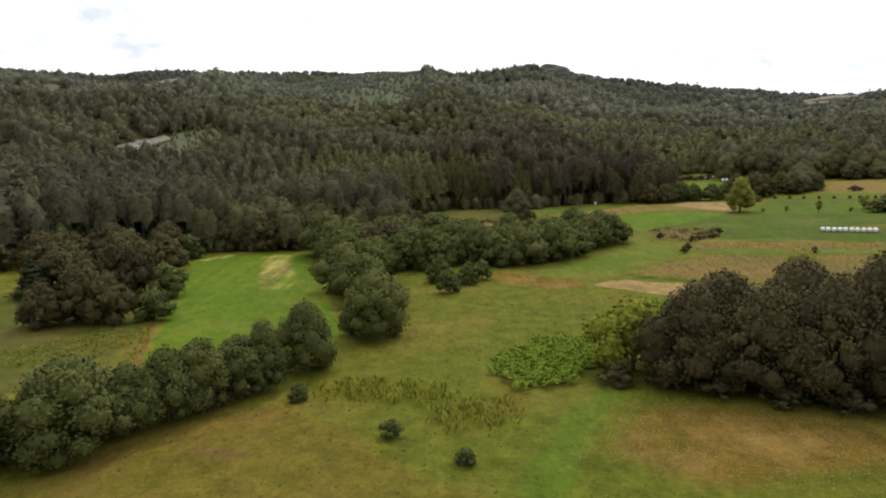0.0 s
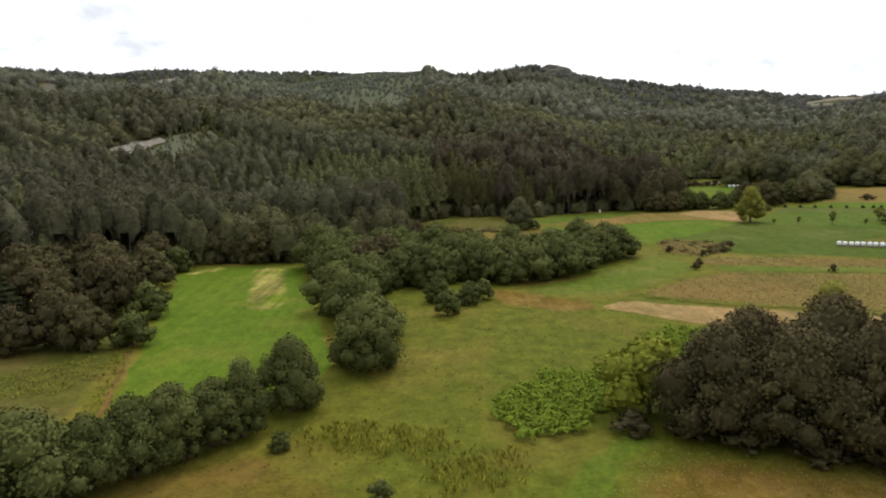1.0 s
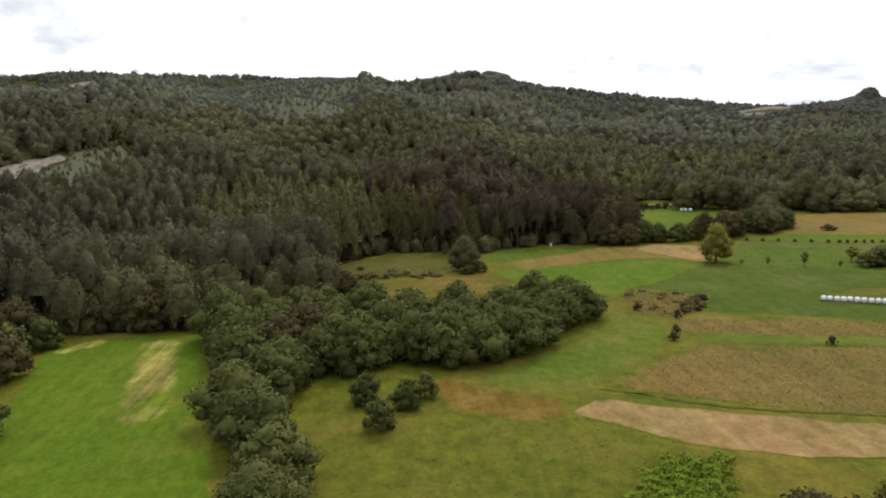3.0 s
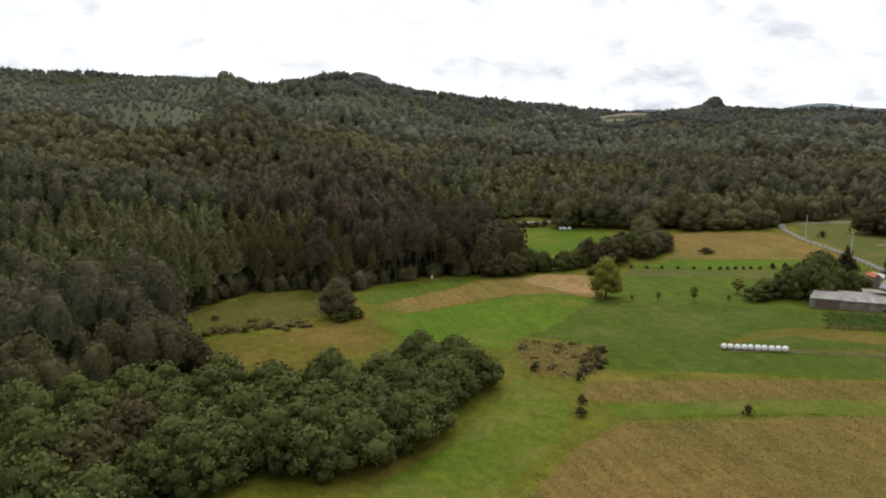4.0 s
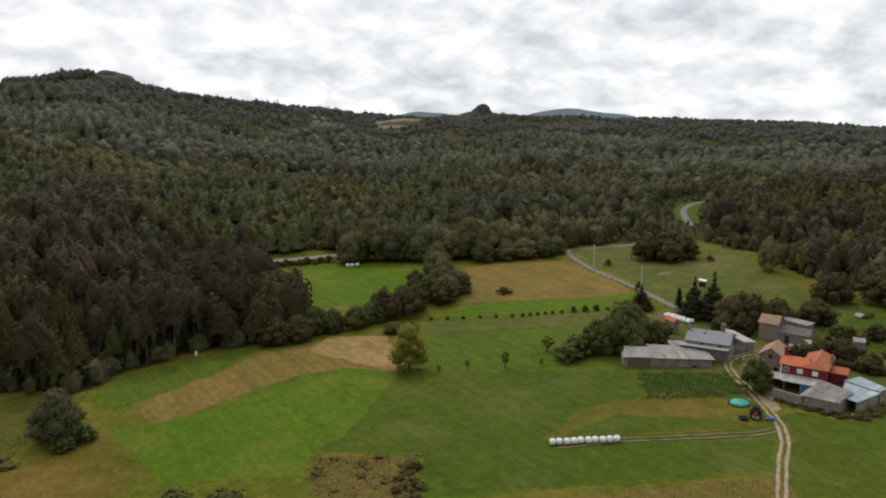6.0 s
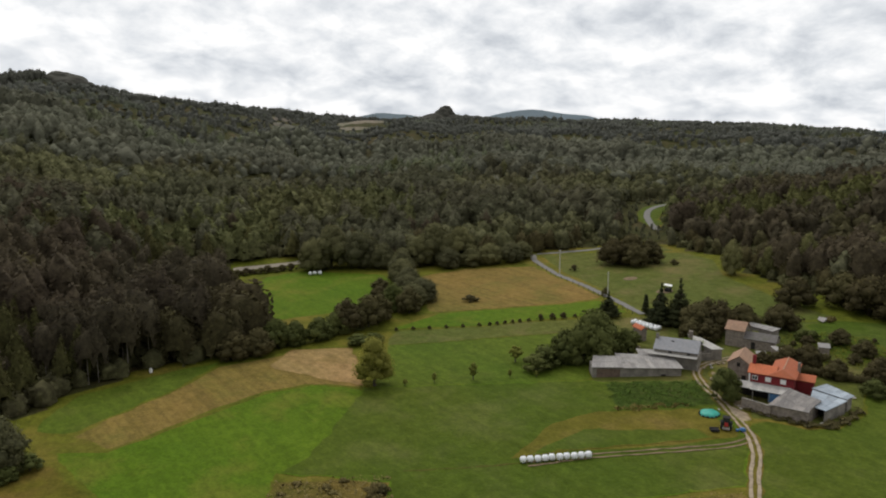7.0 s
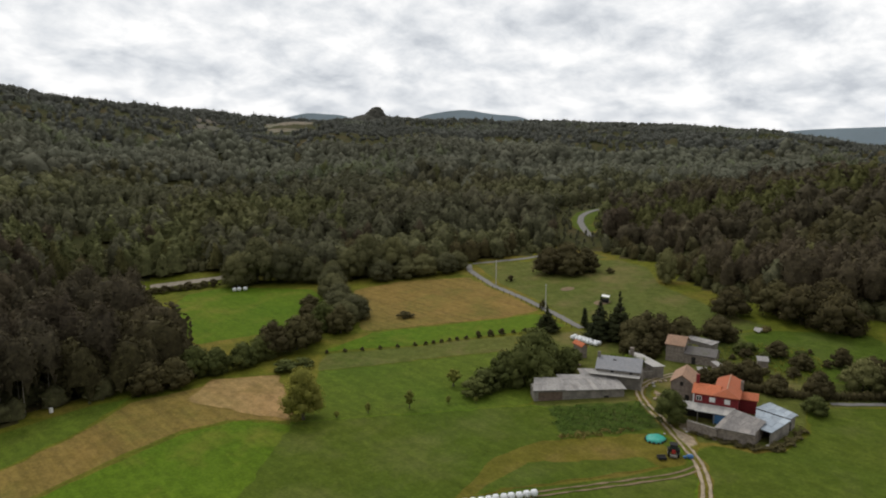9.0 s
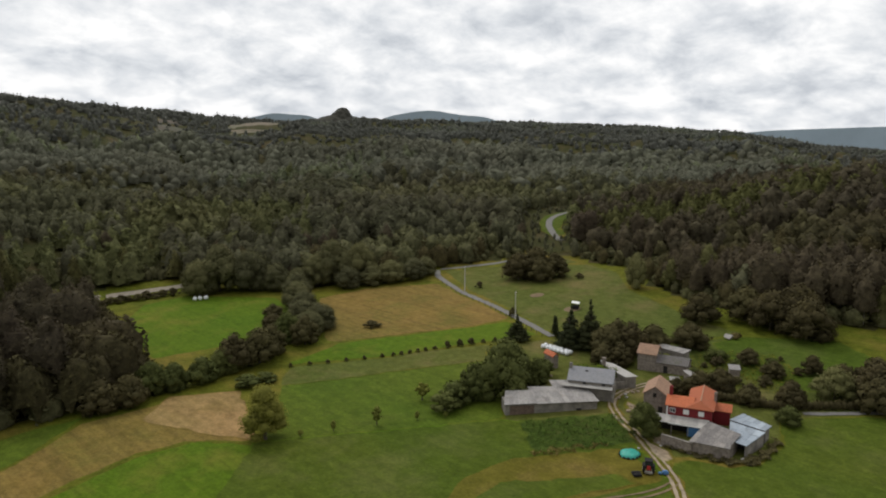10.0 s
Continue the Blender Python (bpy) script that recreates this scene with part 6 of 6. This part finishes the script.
part("wall", box(bmesh.new(), (0, 0, -0.8), (7.2, 4.6, 2.7)), M["block"], barn)
part("wall", box(bmesh.new(), (7.2, -0.05, -0.8), (21.2, 8.0, 2.55)), M["block"], barn)
sheeted(barn, [(-0.4, -0.5, 2.65), (7.3, -0.4, 2.75), (7.6, 5.4, 3.7), (1.0, 5.8, 3.6)], 7, 2, M["fibre"])
sheeted(barn, [(7.3, -0.5, 2.62), (21.6, -0.6, 2.75), (20.6, 6.4, 3.75), (6.6, 7.6, 3.7)], 13, 3, M["fibre"])
sheeted(barn, [(12.6, 6.6, 3.72), (20.7, 6.0, 3.78), (19.6, 9.6, 4.2), (12.6, 10.6, 4.1)], 8, 2, M["fibre"])
part("door", box(bmesh.new(), (1.0, -0.1, -0.4), (6.6, 0.02, 2.2)), M["rust"], barn, "rusty brown sliding door")
part("door", box(bmesh.new(), (16.4, -0.14, 0.3), (17.5, -0.04, 1.1)), M["void"], barn)
slate = root("slate_house", Matrix.Translation(at(163.2, 204.0)) @ pose(0, 0, 0, 0, 0, -63), "grey house with slate roof behind the barn", "house")
part("wall", gable_walls(bmesh.new(), 0, 10.2, 0.0, 9.0, 4.6, 6.4), M["block"], slate)
part("roof", gable_roof(bmesh.new(), 0, 10.2, 0.0, 9.0, 4.62, 6.5, 0.3), M["slate"], slate)
part("canopy", slab_roof(bmesh.new(), [(-1.6, -1.6, 3.55), (10.3, -1.5, 3.5), (10.3, -0.1, 3.75), (-1.6, -0.1, 3.8)], 0.12), M["sheet"], slate, "pale concrete ledge")
for x in (3.4, 7.8):
    part("window", box(bmesh.new(), (x, -0.07, 3.85), (x + 0.75, 0.03, 4.35)), M["void"], slate)
part("skylight", box(bmesh.new(), (3.6, 3.0, 6.0), (4.3, 3.6, 6.2)), M["void"], slate)
part("chimney", box(bmesh.new(), (-0.3, 3.6, 5.0), (0.4, 4.3, 7.6), 0.04), M["block"], slate)
part("chimney", box(bmesh.new(), (6.5, 13.0, 0), (7.5, 14.0, 6.6), 0.05), M["stone"], slate)
part("side_wall", box(bmesh.new(), (10.2, -0.6, -0.6), (10.6, 6.0, 3.6)), M["block"], slate)
ivy = root("ivy_bank", Matrix.Translation(at(176.5, 206.0)) @ pose(0, 0, 0, 0, 0, -63), "bright green vines over an old wall behind the house", "vines")
rngi = np.random.default_rng(31)
blocks, tint, norms = crown(rngi, [(-3 + 1.1 * i, rngi.uniform(-0.6, 0.6), 2.6 + rngi.uniform(-0.3, 0.3), 1.2, 1.5, 1.3) for i in range(9)], 0.35, 1.2)
new("leaves", raw_mesh("leaves", blocks, [M["bracken"]], tint, normals=norms)).parent = ivy
part("wall", box(bmesh.new(), (-3.5, -0.3, -0.5), (6.0, 0.3, 2.6)), M["stone"], ivy)
lean = root("low_annex", Matrix.Translation(at(178.0, 199.0)), "low annex with pale sheet roof by the yard", "shed")
body(lean, "wall", [(-1.3, -2.3, 2.8), (0.9, -3.9, 2.8), (3.9, 4.2, 3.3), (3.4, 7.6, 3.5), (1.6, 5.0, 3.2)], M["block"])
part("roof", slab_roof(bmesh.new(), [(-1.6, -2.5, 2.9), (1.1, -4.3, 2.9), (4.2, 4.3, 3.4), (3.7, 8.0, 3.6), (1.4, 5.2, 3.3)], 0.1), M["sheet"], lean)
body(lean, "yard_wall", [(-3.6, -0.7, 1.8), (-1.3, -2.2, 1.8), (-1.2, -1.9, 1.8), (-3.5, -0.4, 1.8)], M["block"])
stone = root("stone_barn", Matrix.Translation(at(190.0, 201.0)) @ pose(0, 0, 0, 0, 0, -74), "ruined stone barn with part tile roof", "barn")
part("wall", gable_walls(bmesh.new(), 0, 4.6, 0, 6.0, 4.6, 6.2), M["stone"], stone)
part("wall", gable_walls(bmesh.new(), 4.6, 12.4, 0.1, 5.6, 2.7, 3.9), M["stone"], stone)
part("roof", gable_roof(bmesh.new(), 0, 4.6, 0, 6.0, 4.62, 6.3, 0.3), M["old_tile"], stone)
part("roof", gable_roof(bmesh.new(), 4.9, 12.4, 0.1, 5.6, 2.72, 4.0, 0.25), M["ruin"], stone)
part("door", box(bmesh.new(), (6.6, 0.0, -0.3), (7.6, 0.12, 2.0)), M["void"], stone)
back = root("sheet_shed", Matrix.Translation(at(201.0, 198.0)), "grey sheet-roofed shed behind the stone barn", "shed")
body(back, "wall", [(-0.2, 4.4, 3.3), (-1.2, -4.6, 3.3), (1.2, -5.2, 3.6), (1.2, 3.8, 3.6)], M["block"])
sheeted(back, [(-0.5, 4.8, 3.3), (-1.6, -5.0, 3.3), (1.4, -5.6, 3.75), (1.4, 4.2, 3.75)], 9, 1, M["fibre"])
for x, y, w, turn in ((189.9, 186.6, 3.0, -28), (200.0, 181.0, 2.4, -60), (183.4, 188.0, 2.0, -50)):
    hut = root("garden_shed", Matrix.Translation(at(x, y)) @ pose(0, 0, 0, 0, 0, turn), "small garden shed with pale sheet roof", "shed")
    part("wall", box(bmesh.new(), (0, 0, -0.4), (w, 2.4, 1.9)), M["stone"], hut)
    part("roof", slab_roof(bmesh.new(), [(-0.2, -0.2, 1.9), (w + 0.2, -0.2, 1.9), (w + 0.2, 2.6, 2.4), (-0.2, 2.6, 2.4)], 0.08), M["fibre"], hut)
# vines hanging over the ruined roof
vine = root("roof_vines", Matrix.Translation(at(196.0, 196.5)), "green creeper spreading over the ruined barn", "vines")
blocks, tint, norms = crown(rngi, [(rngi.uniform(-1.5, 2.0), rngi.uniform(-3, 3), 2.6 + rngi.uniform(-0.4, 0.6), 1.0, 1.2, 0.7) for i in range(9)], 0.35, 1.2)
new("leaves", raw_mesh("leaves", blocks, [M["willow"]], tint, normals=norms)).parent = vine
part("stem", tube(bmesh.new(), (0, 0, -0.4), (0.3, 0.2, 2.4), 0.12, 0.06), M["bark"], vine)
# granary on legs
gran = root("granary", Matrix.Translation(at(176.4, 218.0)) @ pose(0, 0, 0, 0, 0, -20), "narrow granary on stone legs with red tile roof", "granary")
part("body", gable_walls(bmesh.new(), 0, 1.6, 0, 4.2, 3.4, 3.9, "y"), M["stone"], gran)
gran.children[0].location.z = 0.0
part("roof", gable_roof(bmesh.new(), 0, 1.6, 0, 4.2, 3.4, 4.1, 0.25, "y"), M["terracotta"], gran)
for y in (0.2, 3.6):
    part("leg", box(bmesh.new(), (-0.1, y, -0.5), (1.7, y + 0.5, 1.4), 0.05), M["block"], gran)


# tractor
def wheel(parent, x, y, r, w):
    t = part("wheel", tube(bmesh.new(), (x - w / 2, y, r), (x + w / 2, y, r), r, r, 20), M["tyre"], parent, "black rubber tyre")
    part("rim", tube(bmesh.new(), (x - w / 2 - 0.03, y, r), (x + w / 2 + 0.03, y, r), r * 0.5, r * 0.5, 14), M["pole"], t, "pale steel rim")


tractor = root("tractor", Matrix.Translation(at(143.9, 172.3, 0.1)) @ pose(0, 0, 0, 0, 0, -60), "red farm tractor with dark cab beside the track", "tractor")
for s in (-0.85, 0.85):
    wheel(tractor, s, 0.2, 0.8, 0.45)
    wheel(tractor, s * 0.85, 2.4, 0.5, 0.3)
    part("mudguard", box(bmesh.new(), (s - 0.3, -0.6, 1.5), (s + 0.3, 0.9, 1.68), 0.06), M["tyre"], tractor)
part("bonnet", box(bmesh.new(), (-0.4, 0.9, 0.8), (0.4, 3.0, 1.55), 0.12), M["red"], tractor)
part("chassis", box(bmesh.new(), (-0.3, -0.6, 0.5), (0.3, 2.9, 0.85), 0.04), M["tyre"], tractor)
part("cab", box(bmesh.new(), (-0.65, -0.5, 1.0), (0.65, 0.95, 2.45), 0.1), M["glass"], tractor, "dark glazed cab")
part("cab_roof", box(bmesh.new(), (-0.75, -0.6, 2.45), (0.75, 1.05, 2.6), 0.06), M["tyre"], tractor)
part("rear_panel", box(bmesh.new(), (-0.35, -0.72, 0.9), (0.35, -0.52, 1.7), 0.05), M["red"], tractor)
part("rear_linkage", box(bmesh.new(), (-0.7, -1.1, 0.35), (0.7, -0.6, 0.75), 0.05), M["block"], tractor)
mower = root("mower", Matrix.Translation(at(142.0, 173.2, 0.1)) @ pose(0, 0, 0, 0, 0, -42), "low dark field mower beside the tractor", "implement")
part("deck", box(bmesh.new(), (-1.2, -0.8, 0.1), (0.4, 0.8, 0.55), 0.08), M["tyre"], mower)
part("frame", tube(bmesh.new(), (-1.2, 0, 0.6), (0.5, 0, 0.8), 0.08, 0.08), M["tyre"], mower)
trailer = root("water_tank", Matrix.Translation(at(145.6, 169.8, 0.1)) @ pose(0, 0, 0, 0, 0, -42), "small blue plastic tank in the grass", "tank")
part("tank", box(bmesh.new(), (-0.6, -0.5, 0.05), (0.6, 0.5, 0.7), 0.2), M["blue"], trailer)
part("tank", box(bmesh.new(), (-1.3, -0.35, 0.05), (-0.7, 0.35, 0.45), 0.12), M["blue"], trailer)


def mound():
    bm = bmesh.new()
    bmesh.ops.create_uvsphere(bm, u_segments=28, v_segments=12, radius=1)
    bmesh.ops.delete(bm, geom=[v for v in bm.verts if v.co.z < -0.05], context="VERTS")
    for v in bm.verts:
        k = 1 + 0.05 * math.sin(5 * math.atan2(v.co.y, v.co.x))
        v.co = Vector((v.co.x * 2.15 * k, v.co.y * 1.9 * k, v.co.z ** 0.7 * 0.8 if v.co.z > 0 else 0))
    return bm


heap = root("silage_heap", Matrix.Translation(at(148.0, 178.6, 0.1)), "round heap covered with a teal tarpaulin", "heap")
cover = part("tarpaulin", mound(), M["teal"], heap)
for p in cover.data.polygons:
    p.use_smooth = True
for i in range(14):
    a_ = 2 * math.pi * i / 14
    bm = bmesh.new()
    tube(bm, (2.1 * math.cos(a_), 1.85 * math.sin(a_), 0.02), (2.1 * math.cos(a_), 1.85 * math.sin(a_), 0.22), 0.28, 0.25, 10)
    part("tyre", bm, M["tyre"], heap, "old tyre weighing the cover down")
for x, y, s in [(174.6, 195.0, 1.2), (175.8, 194.0, 1.0), (173.4, 194.6, 0.9), (168.6, 190.2, 1.1), (167.4, 188.6, 1.3), (170.6, 194.8, 1.0), (177.0, 193.4, 1.0), (172.2, 193.6, 0.8), (165.8, 189.2, 1.4), (163.6, 187.0, 1.2), (151.3, 178.5, 0.6), (155.2, 175.8, 0.7), (156.2, 176.8, 0.6), (171.8, 215.3, 1.1), (160.2, 161.4, 0.9), (161.4, 160.4, 0.8), (176.5, 164.5, 1.0), (174.5, 166.0, 0.8), (178.0, 163.0, 0.9)]:
    bm = bmesh.new()
    bmesh.ops.create_icosphere(bm, subdivisions=2, radius=s * 0.6)
    for v in bm.verts:
        v.co *= 0.8 + 0.4 * noise.noise(v.co * 2 + Vector((x, y, 0)))
        v.co.z *= 0.5
    ob = part("rubble", bm, M["sheet"] if s < 0.95 else M["gravel"], None)
    ob.matrix_basis = Matrix.Translation(at(x, y, 0.2))
    tagged(ob, "pale heap of rubble and sacks in the yard", "rubble", "yard rubble")


drum = root("plastic_drum", Matrix.Translation(at(62.8, 284.6)), "small white plastic drum at the wood edge", "drum")
part("body", tube(bmesh.new(), (0, 0, 0), (0, 0, 1.0), 0.42, 0.40, 14), M["white"], drum)
part("lid", tube(bmesh.new(), (0, 0, 1.0), (0, 0, 1.08), 0.36, 0.34, 14), M["white"], drum)


def pole(x, y, h):
    ob = root("utility_pole", Matrix.Translation(at(x, y)), "pale concrete utility pole beside the lane", "pole", "utility poles")
    part("shaft", tube(bmesh.new(), (0, 0, -0.5), (0, 0, h), 0.19, 0.12, 8), M["pole"], ob)
    part("crossarm", box(bmesh.new(), (-0.6, -0.06, h - 0.5), (0.6, 0.06, h - 0.38)), M["pole"], ob)
    for s in (-0.5, 0.5):
        part("insulator", tube(bmesh.new(), (s, 0, h - 0.38), (s, 0, h - 0.2), 0.05, 0.04, 8), M["glass"], ob)


for x, y, h in [(205.1, 254.3, 9.3), (221.3, 292.5, 9.5)]:
    pole(x, y, h)
LANE = np.array([(200.5, 236), (207.5, 252), (214.5, 270), (221.5, 292), (233.5, 317)])
for i in range(22):
    t = i / 21 * 4
    k = min(int(t), 3)
    x, y = LANE[k] + (LANE[k + 1] - LANE[k]) * (t - k) - (4.6, -0.4)
    ob = part("fence_post", tube(bmesh.new(), (0, 0, -0.3), (0, 0, 1.2), 0.09, 0.07, 7), M["bark"], None)
    ob.matrix_basis = Matrix.Translation(at(x, y))
    tagged(ob, "rough wooden fence post along the lane", "post", "lane fence posts")
feeder = root("cattle_feeder", Matrix.Translation(at(226.6, 245.4)) @ pose(0, 0, 0, 0, 0, 30), "white-roofed cattle feeder on trampled soil", "feeder")
part("roof", slab_roof(bmesh.new(), [(-1.6, -1.3, 2.0), (1.6, -1.3, 2.0), (1.6, 1.3, 2.3), (-1.6, 1.3, 2.3)], 0.12), M["white"], feeder)
part("rack", box(bmesh.new(), (-1.4, -1.0, 0.2), (1.4, 1.0, 1.2), 0.08), M["tyre"], feeder)
for x in (-1.4, 1.3):
    for y in (-1.1, 1.0):
        part("leg", box(bmesh.new(), (x, y, -0.3), (x + 0.1, y + 0.1, 2.1)), M["tyre"], feeder)
for i, (x, y, s) in enumerate([(232.5, 266.4, 3.2), (225.5, 246.0, 3.6)]):
    field("bare_patch_%d" % (i + 1), [(x + s * math.cos(k), y + s * 0.7 * math.sin(k)) for k in np.linspace(0, 6.28, 14)[:-1]], M["soil"], "patch of bare trampled soil", 0.12, "soil", 1.0, 0.15)

# brush heap under a sheet
brush = root("brush_heap", Matrix.Translation(at(228.5, 192.0)), "brown brush heap part covered by a pale sheet", "heap")
blocks, tint, norms = crown(rngi, [(rngi.uniform(-0.5, 3.0), rngi.uniform(-1.5, 1.0), 0.6, 1.1, 1.0, 0.7) for i in range(6)], 0.35, 1.1)
new("branches", raw_mesh("branches", blocks, [M["gorse"]], tint, normals=norms)).parent = brush
part("sheet", solid(bmesh.new(), [(-2.4, 0.2, 0.2), (-0.4, 0.0, 0.5), (-0.6, 2.2, 0.9), (-2.0, 2.0, 0.6)], [(-2.4, 0.2, 0.3), (-0.4, 0.0, 1.2), (-0.6, 2.2, 1.3), (-2.0, 2.0, 0.7)]), M["fibre"], brush)
# clipped hedge along the lane
HEDGE_LINE = np.array([(180, 180), (184.9, 176.6), (187.9, 165.1), (196.7, 154.5), (206, 143)])
rngh = np.random.default_rng(8)
lobes = []
for i in range(46):
    t = i / 45 * 4
    k = min(int(t), 3)
    x, y = HEDGE_LINE[k] + (HEDGE_LINE[k + 1] - HEDGE_LINE[k]) * (t - k)
    lobes.append((x, y, float(height(x, y)) + 0.9, 1.1, 1.1, 1.2 + rngh.uniform(-0.1, 0.2)))
blocks, tint, norms = crown(rngh, lobes, 0.4, 1.1)
tagged(new("hedge", raw_mesh("hedge", blocks, [M["dark"]], tint, normals=norms)), "dense dark clipped hedge along the lane", "hedge")

# bracken, reeds and tall grasses
def ferns(name, polys, spacing, card, lift, mat, label, seed, upright=False):
    rng = np.random.default_rng(seed)
    vs, ts, ns = [], [], []
    for pts in polys:
        e = np.array(pts, float)
        area = (e.max(0) - e.min(0)).prod()
        p = rng.uniform(e.min(0), e.max(0), (int(area / spacing ** 2), 2))
        ragged = p + np.stack([np.sin(p[:, 1] * 2.1), np.sin(p[:, 0] * 1.7)], -1) * min(0.9, 4 * spacing)
        p = p[inside(pts, ragged[:, 0], ragged[:, 1])]
        clump = 0.5 + 0.5 * np.sin(p[:, 0] * 1.7 + 2 * np.sin(p[:, 1] * 0.9)) * np.sin(p[:, 1] * 1.9)
        z = height(p[:, 0], p[:, 1]) + lift * (0.35 + 0.65 * clump) * rng.uniform(0.7, 1.1, len(p))
        c = np.column_stack([p, z])
        n = rng.normal(0, 0.45, (len(p), 3)) + [0, 0, 1]
        n /= np.linalg.norm(n, axis=1)[:, None]
        a_ = np.cross(n, rng.normal(size=n.shape))
        a_ /= np.linalg.norm(a_, axis=1)[:, None]
        b_ = np.cross(n, a_)
        s = card * rng.uniform(0.6, 1.2, (len(p), 1))
        droop = np.array([0, 0, -1]) * s * 0.45
        if upright:
            a_, b_, droop = n * 1.6, a_ * 0.5, 0 * droop
        q = np.stack([c - a_ * s + droop, c - b_ * s * 0.4, c + a_ * s + droop, c + b_ * s * 0.4], 1)
        vs.append(q.reshape(-1, 3))
        ts.append(np.repeat(np.clip(0.25 + 0.6 * clump + rng.normal(0, 0.12, len(p)), 0, 1), 4))
        up = n * 0.5 + [0, 0, 0.8]
        ns.append(np.repeat(np.where(n[:, 2:] < 0, -up, up), 4, 0))
    v = np.concatenate(vs)
    return tagged(new(name, raw_mesh(name, [(v, np.arange(len(v)).reshape(-1, 4))], [mat], np.concatenate(ts), normals=np.concatenate(ns))), label, "plants", kind="stuff")


DRY_1 = [(38, 144), (52, 156), (63, 162), (98, 153), (118, 144), (112, 112), (73, 125), (62, 130), (43, 140)]
DRY_2 = [(66, 181), (93, 173), (109, 166), (125, 158), (122, 148), (102, 157), (76, 165), (62, 172)]
ferns("dry_tussocks", [DRY_1, DRY_2, SCRUB], 0.42, 0.26, 0.13, M["straw"], "tussocks of pale dry grass", 14)
ferns("heath_tufts", [SCRUB, [(-11, 238), (-6, 248), (8, 250), (20, 254), (26, 248), (12, 240), (2, 236)]], 1.0, 0.45, 0.6, M["gorse"], "brown heath tufts in dry scrub", 19)
ferns("ditch_weeds", [[(-56.0, 132.0), (-50.6, 114.1), (-47.0, 102.0), (-44.6, 93.4), (-42.7, 87.3), (-41.6, 87.3), (-43.5, 93.4), (-45.9, 102.0), (-49.5, 114.1), (-54.9, 132.0)]], 0.3, 0.24, 0.5, M["blades"], "rank weeds beside a field ditch", 27, True)
ferns("field_weeds", [[(-66, 100), (-54, 110), (-46, 104), (-50, 96), (-60, 92)]], 0.5, 0.3, 0.6, M["blades"], "rank weeds along an old field bank", 20)
ferns("dry_grass", [[(11, 62), (21, 76), (30, 76), (46, 70), (60, 62), (56, 45), (30, 52)]], 0.4, 0.13, 0.12, M["straw"], "reddish seeding grass", 15)
ferns("meadow_tussocks", [[(-40, 40), (-44, 58), (-20, 78), (-10, 100), (5, 128), (30, 140), (44, 120), (24, 104), (6, 92), (4, 78), (14, 60), (50, 30), (0, 30)]], 0.9, 0.22, 0.12, M["blades"], "rough tussocks of meadow grass", 16)
ferns("reeds", [[(-16, 81), (-11, 83.5), (-4, 82), (1, 79), (2, 74), (-11, 76), (-15, 77)], [(-2, 72), (4, 76), (9, 76), (7, 68), (0, 66)]], 0.32, 0.3, 0.9, M["reeds"], "yellowing reeds in a damp hollow", 17, True)
ferns("bracken", [[(5.5, 84), (7, 89), (9, 93.5), (11, 94), (14, 99.5), (19, 98), (23, 101), (24, 93), (18.5, 84), (16, 82), (14, 78), (12, 79.5), (9, 76.5), (8, 80)], [(24, 93), (23, 101), (32, 113), (38, 118), (45, 117), (39, 105), (33, 100)]], 0.2, 0.34, 1.2, M["bracken"], "bright green bracken fronds in a dense patch", 4)
ferns("yard_weeds", [[(154.8, 175.4), (156.0, 175.4), (156.8, 169.5), (157.6, 163.4), (161.0, 160.4), (168, 159.6), (172, 160.2), (172.4, 158.6), (166, 157.6), (160, 158.4), (156.6, 161.6), (155.4, 168.5)]], 0.14, 0.3, 1.0, M["dark"], "brown weeds and brambles against the yard wall", 23)
ferns("garden_grass", [GARDEN], 0.55, 0.32, 0.5, M["blades"], "long rank grass in the farm garden", 24)
ferns("potato_plants", [[(145.6, 203.6), (162.6, 189.8), (154, 181.4), (146.4, 186.0), (137.4, 194.2)]], 0.27, 0.27, 0.55, M["potato"], "dark leafy potato crop in close rows", 26)
ferns("crop_edge_grass", [[(134.6, 193.2), (136.0, 191.2), (143.8, 186.2), (148, 183.4), (148.8, 184.3), (144.2, 187.8), (136.8, 193.2)]], 0.2, 0.26, 0.7, M["straw"], "rank pale grass along the crop edge", 25, True)
